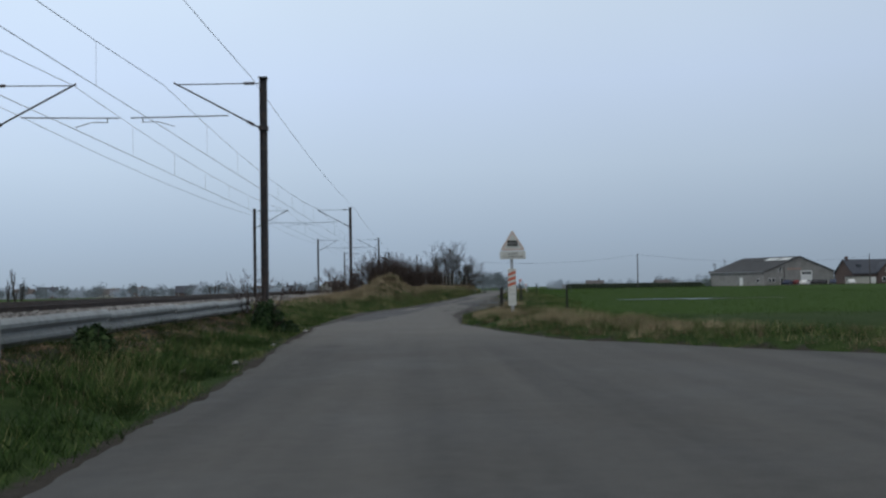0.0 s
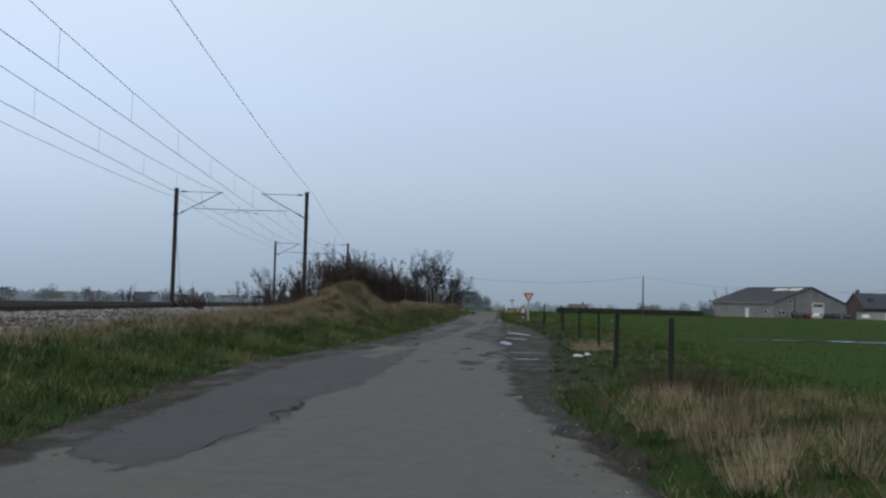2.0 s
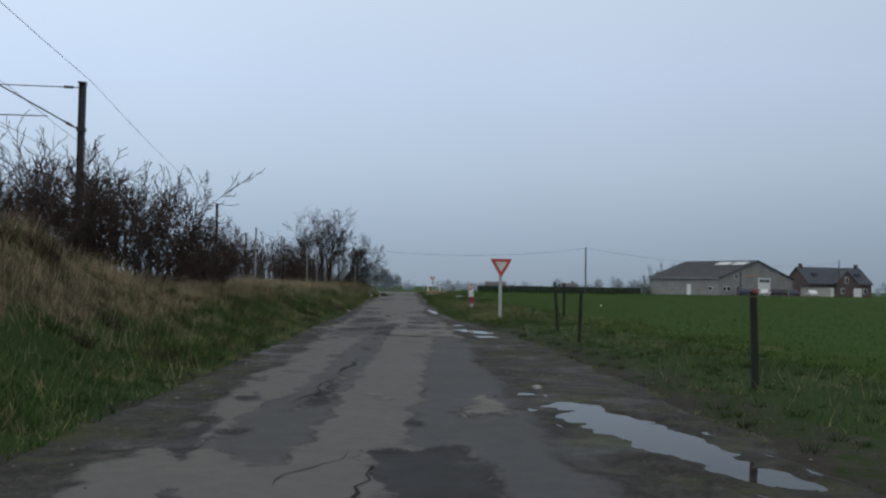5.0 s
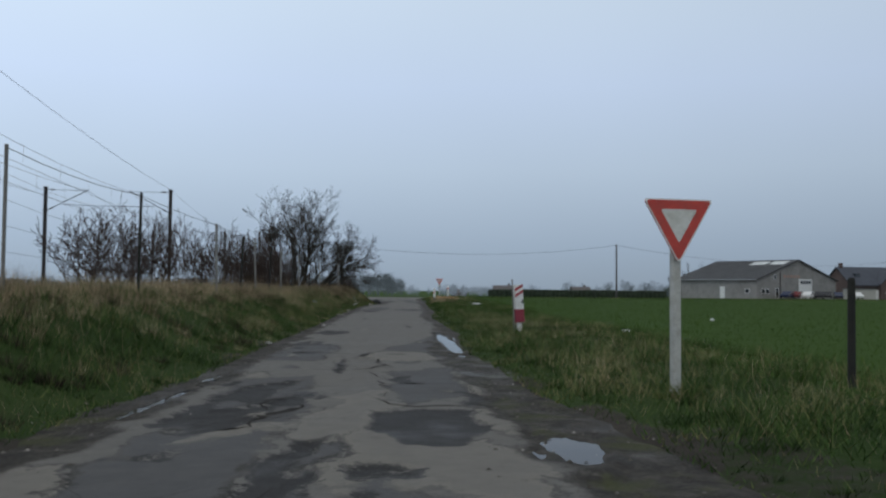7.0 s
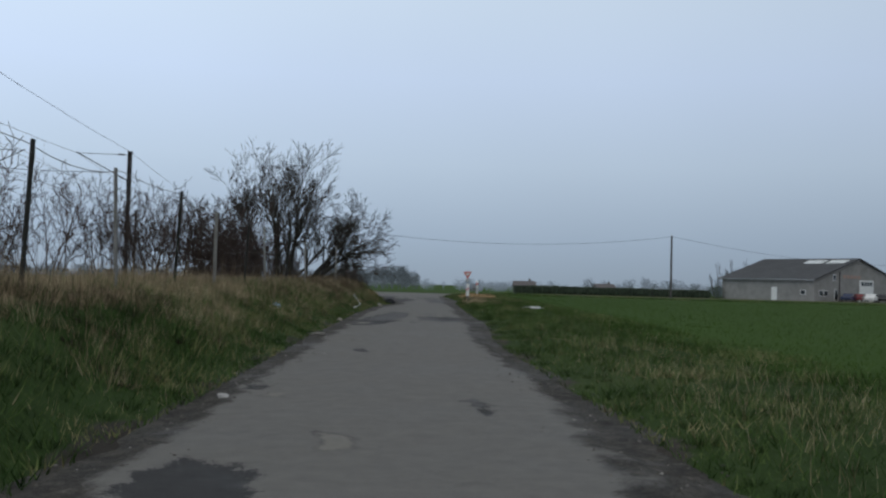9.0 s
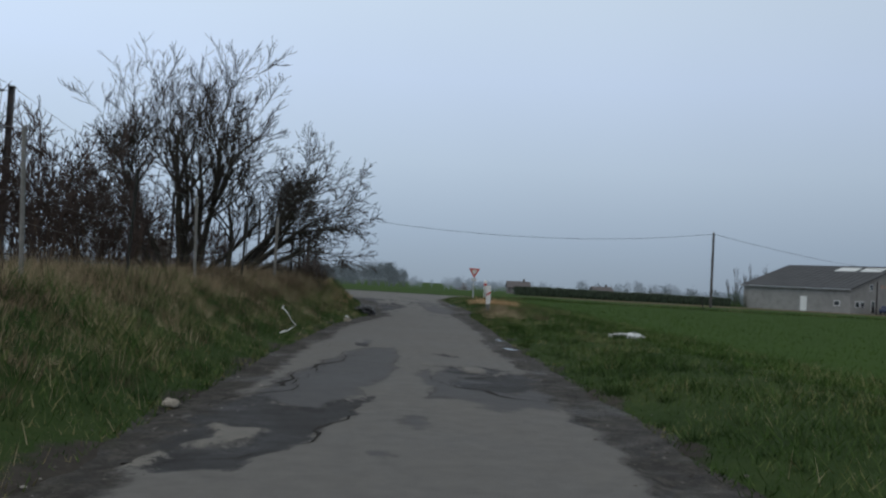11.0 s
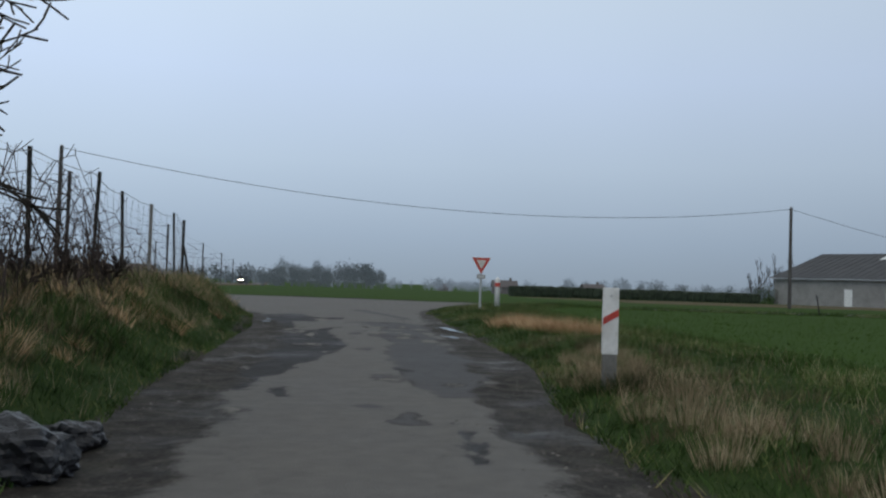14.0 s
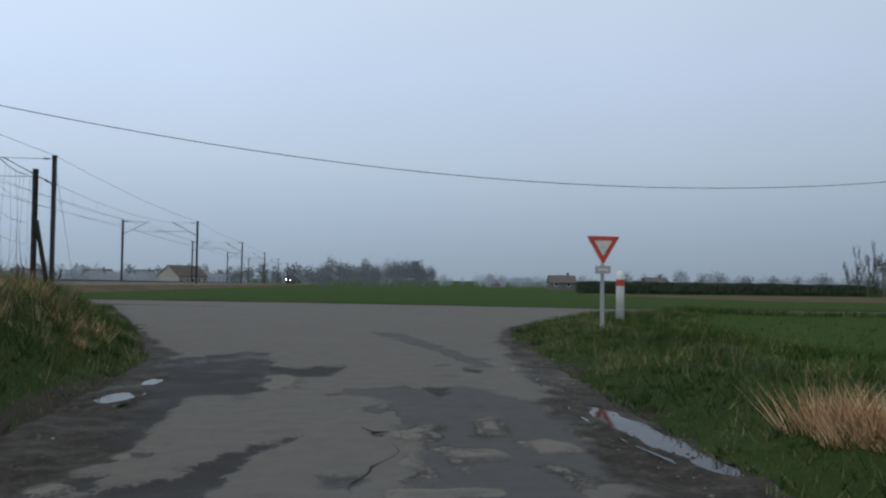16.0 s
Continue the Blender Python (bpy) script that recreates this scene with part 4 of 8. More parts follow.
lay(GREY, (-0.56, 50.35), (-0.24, 50.27), (0.05, 50.34), (0.21, 50.61), (0.38, 51.65), (0.36, 52.76), (0.54, 53.34), (0.74, 54.28), (0.94, 55.78), (1.37, 57.85), (0.88, 58.89), (0.56, 57.36), (0.27, 56.92), (0.03, 55.13), (0.17, 54.03), (-0.16, 52.96), (-0.36, 52.37), (-0.56, 51.51), (-0.48, 50.96), (-0.58, 50.57))
lay(PALE, (-0.58, 52.98), (-0.48, 53.81), (-0.3, 54.14), (-0.16, 55.13), (0.07, 55.44), (0.07, 54.95), (-0.09, 54.39), (-0.34, 53.8), (-0.44, 53.16))
lay(TAR, (-0.29, 54.04), (-0.09, 54.39), (0.15, 54.28), (0.33, 53.98), (0.07, 53.89))
lay(TAR, (0.19, 55.13), (0.3, 56.13), (0.56, 55.78), (0.48, 55))
lay(TAR, (-0.24, 53.04), (0.02, 53.19), (-0.01, 52.96), (-0.39, 52.54), (-0.54, 51.83), (-0.65, 51.57), (-0.54, 51.31), (-0.44, 51.07), (-0.5, 50.86), (-0.64, 50.66), (-0.68, 50.57), (-0.9, 51.45), (-0.77, 52.13), (-0.53, 52.79))
lay(TAR, (1.55, 50.63), (1.72, 50.72), (1.72, 50.23), (1.62, 49.89), (1.56, 49.45), (1.34, 49.47), (1.35, 49.75), (1.46, 49.98))
lay(GREY, (2.84, 76.39), (2.84, 77.23), (2.94, 77.75), (3.33, 77.6), (3.56, 77.79), (3.73, 77.72), (3.88, 77.19), (3.84, 76.84), (3.74, 76.53), (3.76, 76.08), (3.73, 75.72), (2.97, 75.82))
lay(GREY, (3.52, 80.55), (3.81, 80.85), (4.33, 81.88), (4.5, 81.88), (4.29, 80.03), (4.12, 79.31), (3.86, 79.31), (3.54, 79.31))
lay(PALE, (4.15, 76.41), (4.2, 76.61), (4.23, 77.05), (4.38, 77.85), (4.52, 78), (4.93, 78.4), (5.16, 77.99), (5.48, 77.67), (5.62, 77.52), (5.56, 76.76), (5.49, 76.06), (5.31, 75.47), (5.07, 75.46), (4.76, 75.65), (4.52, 75.82), (4.18, 76.05))
lay(TAR, (3.76, 75.55), (3.78, 75.99), (3.76, 76.63), (3.89, 76.95), (3.87, 77.44), (3.78, 77.58), (3.98, 78.35), (4.07, 79.02), (4.2, 79.54), (4.4, 80.03), (4.51, 81.19), (4.79, 81.54), (4.64, 80.03), (4.5, 79.54), (4.41, 78.7), (4.44, 78.17), (4.23, 77.17), (4.2, 76.61), (4.13, 76.41), (4.15, 76.05), (4.21, 75.89), (4.52, 75.82), (4.79, 75.62), (5.07, 75.43), (5.35, 75.58), (5.22, 75.31), (4.6, 75.33), (4.2, 75.49))
lay(TAR, (2.71, 77.9), (3.18, 78.1), (3.25, 78.71), (3.47, 78.9), (3.8, 79.31), (4.07, 79.02), (3.89, 78.18), (3.73, 77.72), (3.48, 77.73), (3.17, 77.55), (2.86, 77.75))
lay(PALE, (2.91, 79.31), (2.95, 80.01), (3.05, 80.54), (3.31, 80.66), (3.44, 80.01), (3.58, 79.1), (3.22, 79.02))
lay(PALE, (2.75, 77.81), (2.73, 78.11), (2.85, 78.3), (2.9, 77.89))
lay(TAR, (3.9, 82.64), (4.36, 83.58), (4.89, 84.46), (4.68, 83.6), (4.33, 82.26), (3.79, 81.7))
lay(PALE, (4.53, 81.88), (4.79, 82.69), (5.17, 83.64), (5.41, 83.66), (5.16, 81.91), (4.84, 81.33), (4.66, 81.53))
lay(PALE, (4.46, 79.31), (4.61, 79.54), (4.76, 79.31), (4.53, 79.02))
lay(GREY, (4.83, 79.54), (5.13, 80.3), (5.25, 79.78), (5.76, 79.09), (5.31, 78.32), (4.93, 78.4), (4.65, 78.51))
lay(TAR, (5.05, 80.04), (5.11, 79.54), (5.14, 78.69), (4.98, 78.89), (4.88, 79.54))
lay(TAR, (5.47, 79.31), (5.66, 79.45), (5.73, 79.09), (5.5, 78.89))
lay(TAR, (4.74, 77.84), (4.88, 77.93), (4.84, 77.75))
lay(TAR, (5.32, 82.73), (6.12, 82.95), (5.88, 81.95), (5.27, 81.56), (5.18, 82.07))
# potholes and scuffs too small to name, along the broken stretches
spots = random.Random(21)
for y0, y1, count in ((44, 70, 40), (70, 95, 60), (95, 108, 6), (114, 123, 14), (138, 158, 40)):
    for k in range(count):
        y = spots.uniform(y0, y1)
        lo, hi = float(edge_l(y)), float(edge_r(y))
        u = spots.random()
        x, rx, ry = lo + (hi - lo) * (u if k % 3 else u * u * 0.35), spots.uniform(0.04, 0.16), spots.uniform(0.1, 0.4)
        turn = spots.uniform(0, 1)
        lay(spots.choice((TAR, TAR, GREY, GREY, PALE)), *[(x + rx * spots.uniform(0.5, 1.3) * math.cos(a + turn), y + ry * spots.uniform(0.5, 1.3) * math.sin(a + turn)) for a in (0, 1.05, 2.1, 3.14, 4.2, 5.2)])
lane_in = np.minimum(LX - edge_l(LY), edge_r(LY) - LX)
crumble = np.interp(LY, [31, 44, 52, 95, 100, 106, 110, 131, 136, 158, 163], [0.02, 0.05, 0.2, 0.2, 0.06, 0.06, 0.14, 0.1, 0.22, 0.22, 0.05])
muddy = crumble * (0.6 + 0.9 * wob(LX, LY, 0.9, 4)) + 0.1 * wob(LX, LY, 0.3, 8) - lane_in
LZ = road_bump(LX, LY) + 0.008 * step(INSIDE[PALE], -0.03, 0.04) - 0.018 * step(INSIDE[TAR], -0.03, 0.05)
LZ = LZ - step(muddy, -0.05, 0.2) * (0.022 + 0.014 * wob(LX, LY, 0.5, 2) + 0.01 * wob(LX, LY, 0.17, 6))
over = np.maximum(grass_l(LY) - LX, LX - grass_r(LY))
LZ = np.where(over > 0, np.minimum(LZ, -0.02) - 0.1 * step(over, 0.15, 0.45), LZ)
# hollows that hold the rain water
PUDDLE_Z = -0.014
PUDDLES = [(2.45, 46.4, 0.3, 0.3, 0.0), (4.75, 63.2, 0.3, 2.0, -0.07), (3.85, 57.8, 0.32, 0.8, -0.2), (3.05, 54.3, 0.17, 1.25, 0.05), (6.3, 77.7, 0.3, 1.2, -0.2), (6.15, 75.7, 0.27, 0.42, 0.0), (6.5, 80.9, 0.17, 0.45, 0.1),
           (7.57, 92.9, 0.13, 3.5, 0.1), (14.88, 151.4, 0.15, 1.4, -0.03), (14.34, 148.7, 0.13, 0.5, -0.1), (15.12, 150.4, 0.07, 0.4, 0.0), (3.4, 83.7, 0.06, 0.9, 0.16), (3.68, 85.9, 0.05, 0.5, 0.14), (10.68, 153.4, 0.13, 0.45, 0.0), (10.78, 154.6, 0.06, 0.25, 0.0), (1.15, 38.5, 0.11, 0.14, 0.0), (11.5, 124.6, 0.12, 0.3, 0.0), (11.84, 127.0, 0.05, 0.35, 0.1)]
for x, y, rx, ry, slant in PUDDLES:
    e = np.hypot((LX - x - slant * (LY - y)) / rx, (LY - y) / ry) + 0.32 * wob(LX, LY, 0.3, 3) + 0.2 * wob(LX, LY, 0.11, 5)
    w = 1 - step(e, 1.3, 1.9)
    LZ = LZ * (1 - w) + w * (PUDDLE_Z + np.clip(0.05 * (e - 1), -0.03, 0.02))
    muddy = np.maximum(muddy, 0.3 * (1.5 - e) * np.minimum(rx / 0.2, 1))
i = np.arange(LX.size).reshape(LX.shape)
me = raw_mesh("lane", np.stack([LX, LY, LZ], -1).reshape(-1, 3), np.stack([i[:-1, :-1], i[:-1, 1:], i[1:, 1:], i[1:, :-1]], -1).reshape(-1, 4), M_ASPHALT, True)
wear = np.clip(0.5 + 2.0 * np.stack([*INSIDE, muddy], -1), -0.5, 1.5).astype(np.float32)
att = me.color_attributes.new("wear", "FLOAT_COLOR", "POINT")
att.data.foreach_set("color", wear.reshape(-1))
tagged(new("road", me), "narrow worn asphalt lane, cracked, patched and muddy at the edges", "road", kind="structure")


def lane_z(x, y):
    """The height of the lane's surface."""
    x, y = np.asarray(x, float), np.asarray(y, float)
    r = np.clip(((y - LANE_Y0) / (LANE_Y1 - LANE_Y0) * (LANE_N - 1)).astype(int), 0, LANE_N - 1)
    c = np.clip(((x - lane_a[r]) / (lane_b[r] - lane_a[r]) * (LANE_M - 1)).astype(int), 0, LANE_M - 1)
    return LZ[r, c]


xs = np.concatenate([np.linspace(-300, -20, 60, endpoint=False), np.linspace(-20, 70, 300, endpoint=False), np.linspace(70, 900, 120)])
An = np.stack([xs, cross_c(xs) - CROSS_HALF + 0.08 * wob(xs, xs * 0, 0.5)], -1)
Af = np.stack([xs, cross_c(xs) + CROSS_HALF + 0.08 * wob(xs, xs * 0 + 5, 0.5)], -1)
strip("cross_road", xs, An, Af, -0.012, 12, M_ASPHALT, "smoother grey asphalt road crossing ahead between fields", flip=True)


# ---- railway ----
TRACKS = (-9.8, -13.2)
RAIL_Z = 0.84
bed = Build()
RUNS = ((-120, 20), (20, 190), (190, 900), (900, 1200))
for y0, y1 in RUNS:
    prof = [(-6.35, 0.36), (-7.3, 0.64), (-8.3, 0.7), (-14.7, 0.7), (-15.7, 0.64), (-17.0, 0.3), (-17.0, 0.2), (-6.35, 0.2)]
    bed.slab(prof, y0, y1)
bed.v = [(x, y, z - float(drop(y))) for x, y, z in bed.v]
ballast = part("ballast_bed", bed, M_BALLAST)
tagged(ballast, "grey stone ballast bed under the railway tracks", "ballast", kind="structure")


def loose_stones(count, seed):
    """Stones on the near shoulder of the ballast."""
    r = np.random.default_rng(seed)
    oct_v = np.array([(1, 0, 0), (0, 1, 0), (-1, 0, 0), (0, -1, 0), (0, 0, 1), (0, 0, -1)], float)
    oct_f = np.array([(0, 1, 4), (1, 2, 4), (2, 3, 4), (3, 0, 4), (1, 0, 5), (2, 1, 5), (3, 2, 5), (0, 3, 5)])
    y = 12 + (r.random(count) ** 1.3) * 58
    x = -6.3 - r.random(count) * 2.0
    z = np.interp(-x, [6.3, 7.3, 8.4], [0.36, 0.64, 0.71])
    s = 0.03 + 0.035 * r.random((count, 1, 1))
    v = oct_v[None] * s * (0.7 + 0.6 * r.random((count, 6, 1))) * np.array([1, 1, 0.7])
    a = r.random(count) * 6.28
    c, sn = np.cos(a)[:, None], np.sin(a)[:, None]
    v = np.stack([v[..., 0] * c - v[..., 1] * sn + x[:, None], v[..., 0] * sn + v[..., 1] * c + y[:, None], v[..., 2] + z[:, None] + 0.015], -1)
    f = oct_f[None] + (np.arange(count) * 6)[:, None, None]
    ob = new("ballast_stones", raw_mesh("ballast_stones", v.reshape(-1, 3), f.reshape(-1, 3), M_STONE))
    return tagged(ob, "loose pale grey ballast stones along the track", "ballast", kind="stuff")


M_STONE = blades("loose_ballast", [(0.1, (0.09, 0.085, 0.08)), (0.5, (0.19, 0.18, 0.17)), (0.9, (0.36, 0.345, 0.325))], 0.9)
loose_stones(10000, 3)

rail_profile = [(-0.07, 0), (0.07, 0), (0.07, 0.012), (0.012, 0.03), (0.012, 0.12), (0.036, 0.13), (0.036, 0.168), (0.03, 0.172),
                (-0.03, 0.172), (-0.036, 0.168), (-0.036, 0.13), (-0.012, 0.12), (-0.012, 0.03), (-0.07, 0.012)]
for tx in TRACKS:
    track = thing("railway_track", "rusty steel rails on timber sleepers in grey ballast", "railway track", "railway tracks")
    for side in (-0.755, 0.755):
        b = Build()
        for y0, y1 in RUNS[1:]:
            b.slab([(tx + side + x, RAIL_Z - 0.172 + z) for x, z in rail_profile], y0 if y0 > 20 else -120, y1)
        b.v = [(x, y, z - float(drop(y))) for x, y, z in b.v]
        part("rail", b, M_RAIL, track)
    sl = Build()
    sl.box((-1.3, -0.13, 0), (1.3, 0.13, 0.14))
    sleeper = mesh_of("sleeper", sl, M_SLEEPER, 0.012)
    for k in range(150):
        ob = new("sleeper", sleeper)
        ob.matrix_basis = pose(tx, 5 + k * 0.6, RAIL_Z - 0.172 - 0.135)
        ob.parent = track


def mast(right, at, stay=False):
    """A catenary mast: steel H post, inclined strut, top tie and registration arm towards its track."""
    s = -1 if right else 1
    m = thing("catenary_mast", "dark steel railway mast carrying an overhead-wire bracket", "mast", "catenary masts", at)
    b = Build()
    H = 8.83
    w, d = 0.12, 0.13
    outline = [(-w, -d), (w, -d), (w, -d + 0.02), (0.012, -d + 0.02), (0.012, d - 0.02), (w, d - 0.02), (w, d), (-w, d), (-w, d - 0.02), (-0.012, d - 0.02), (-0.012, -d + 0.02), (-w, -d + 0.02)]
    b.plate([(y, x) for x, y in outline], 0.0, H)
    part("post", b, M_MAST, m)
    b = Build()
    b.box((-0.35, -0.35, -0.35), (0.35, 0.35, 0.16))
    part("footing", b, M_CONCRETE, m, "concrete footing block", 0.03)
    z_top, z_low = H - 0.2, H - 1.95
    b = Build()
    b.tube([(0.1 * s, 0, z_top), (3.3 * s, 0, z_top - 0.02)], 0.022)
    part("top_tie", b, M_MAST, m)
    b = Build()
    b.tube([(0.1 * s, 0, z_low), (3.42 * s, 0, z_top + 0.05)], 0.035)
    part("strut", b, M_MAST, m)
    b = Build()
    zr = z_top - 1.27
    b.tube([(1.35 * s, 0, zr + 0.03), (5.05 * s, 0, zr - 0.02)], 0.024)
    b.tube([(4.6 * s, 0, zr), (4.6 * s, 0, zr - 0.2)], 0.02)
    b.tube([(4.6 * s, 0, zr - 0.18), (4.0 * s, 0, zr - 0.18), (3.4 * s, 0, zr - 0.36)], 0.015)
    part("registration_arm", b, M_MAST, m)
    for p, q in (((0.35 * s, 0, z_top), (0.75 * s, 0, z_top)), ((0.35 * s, 0, z_low + 0.13), (0.62 * s, 0, z_low + 0.28))):
        p, q = Vector(p), Vector(q)
        b = Build()
        n = 9
        b.tube([p + (q - p) * i / (n - 1) for i in range(n)], [0.075 if i % 2 else 0.04 for i in range(n)], 8)
        part("insulator", b, M_INSUL, m)
    b = Build()
    b.box((-0.16, -0.16, H - 0.03), (0.16, 0.16, H + 0.03))
    part("cap_plate", b, M_MAST, m)
    b = Build()
    b.box((-0.17, -0.15, z_low - 0.08), (0.17, 0.15, z_low + 0.08))
    part("clamp", b, M_MAST, m)
    if stay:
        b = Build()
        b.tube([(-0.1 * s, 0, H - 0.9), (-0.3 * s, 4.2, 0.0)], 0.012, 4)
        part("stay_wire", b, M_WIRE, m)
    return m


MAST_Y = [-20, 38.4, 95.4, 154.2, 209, 274, 336, 398, 460, 522, 584, 646]
masters = {}
for right in (True, False):
    for i, y in enumerate(MAST_Y):
        at = ((-6.27, -6.05, -6.9)[i] if right and i < 3 else -6.5 if right else -16.6, y, 0.42 - float(drop(y)))
        st = (not right and i == 2) or (right and i == 4)
        key = (right, st)
        if key in masters:
            copy_thing(masters[key], pose(*at))
        else:
            masters[key] = mast(right, at, st)


def wire(name, label, pts, r, material=M_WIRE, n=4, group="overhead wires"):
    b = Build()
    b.tube([(x, y, z - float(drop(y))) for x, y, z in pts], r, n)
    return tagged(part(name, b, material), label, "wire", group)


for tx, mx in ((-9.85, -6.5), (-13.25, -16.6)):
    pts, low = [], []
    for a, c in zip(MAST_Y[:-1], MAST_Y[1:]):
        for k in range(8):
            u = k / 8
            pts.append((tx, a + (c - a) * u, 9.02 - 3.0 * u * (1 - u) * ((c - a) / 58) ** 2 * 0.9))
            low.append((tx, a + (c - a) * u, 7.36 - 0.1 * u * (1 - u)))
    wire("messenger_wire", "thin dark messenger cable hung between railway masts", pts, 0.013)
    contact = wire("contact_wire", "taut dark contact wire over the railway track", low, 0.013)
    for (x, y, z), (_, _, zl) in zip(pts, low):
        if y < 340 and z < 8.95:
            b = Build()
            b.tube([(x, y, zl - float(drop(y))), (x, y, z - float(drop(y)))], 0.006, 3, False)
            part("dropper", b, M_WIRE, contact)
wire("feeder_wire", "thin dark wire along the mast tops", [(-6.5, a + (c - a) * k / 8, 9.28 - 1.6 * (k / 8) * (1 - k / 8)) for a, c in zip(MAST_Y[:-1], MAST_Y[1:]) for k in range(8)], 0.013)
wire("earth_wire", "thin dark wire along the far mast row", [(-16.75, a + (c - a) * k / 8, 8.6 - 1.6 * (k / 8) * (1 - k / 8)) for a, c in zip(MAST_Y[:-1], MAST_Y[1:]) for k in range(8)], 0.012)


# ---- guard rail beside the track ----
def guard_rail():
    g = thing("guard_rail", "long galvanised steel crash barrier beside the railway", "guard rail")
    w = [(0.0, 0.0), (0.045, 0.03), (0.08, 0.06), (0.08, 0.1), (0.02, 0.135), (0.0, 0.155), (0.02, 0.175), (0.08, 0.21), (0.08, 0.25), (0.045, 0.28), (0.0, 0.31)]
    path = [(-5.35, 14.6), (-5.3, 18.6), (-5.28, 22.6), (-5.3, 26.6), (-5.35, 31.2)]
    for (x0, y0), (x1, y1) in zip(path[:-1], path[1:]):
        b = Build()
        out = [(x, z * 1.2) for x, z in w] + [(x - 0.006, z * 1.2) for x, z in reversed(w)]
        n = len(out)
        za, zb = 0.44, 0.47
        b.add([(x0 + x, y0, za + z) for x, z in out] + [(x1 + x, y1 + 0.02, zb + z) for x, z in out],
              [tuple(range(n)), tuple(range(2 * n - 1, n - 1, -1))] + [((i + 1) % n, i, i + n, (i + 1) % n + n) for i in range(n)])
        part("beam", b, M_BEAM, g)
    for k in range(9):
        y = 14.9 + k * 2.0
        b = Build()
        b.slab([(-0.05, 0.0), (0.05, 0.0), (0.05, 0.01), (-0.04, 0.01), (-0.04, 0.09), (0.05, 0.09), (0.05, 0.1), (-0.05, 0.1)], 0, 1)
        b.v = [(-5.44 + z, y + x, 0.1 + 0.68 * t) for x, t, z in b.v]
        part("post", b, M_GALV, g)
    return g


guard_rail()
b = Build()
b.box((-5.75, 13.6, 0.05), (-5.1, 14.5, 0.86))
tagged(part("concrete_block", b, M_CONCRETE, bevel=0.03), "weathered concrete block at the barrier's end", "concrete block")


# ---- signs ----
def rounded(points, r, n=4):
    """The outline with its corners rounded."""
    out = []
    k = len(points)
    for i in range(k):
        p, a, c = Vector(points[i]), Vector(points[i - 1]), Vector(points[(i + 1) % k])
        u, v = (a - p).normalized(), (c - p).normalized()
        t = r / math.tan(u.angle(v) / 2)
        s, e = p + u * t, p + v * t
        for j in range(n + 1):
            q = j / n
            out.append(tuple(s.lerp(p, q).lerp(p.lerp(e, q), q)))
    return out


def lettering(words, size, centre, y, material, parent):
    cu = bpy.data.curves.new("lettering", "FONT")
    cu.body, cu.size, cu.align_x, cu.align_y, cu.extrude = words, size, "CENTER", "CENTER", 0.0008
    tmp = bpy.data.objects.new("lettering", cu)
    scene.collection.objects.link(tmp)
    bpy.context.view_layer.update()
    me = bpy.data.meshes.new_from_object(tmp.evaluated_get(bpy.context.evaluated_depsgraph_get()))
    bpy.data.objects.remove(tmp)
    me.materials.clear()
    me.materials.append(material)
    ob = new("lettering", me)
    ob.matrix_basis = pose(centre[0], y, centre[1], 90, 0, 0)
    ob.parent = parent
    return ob


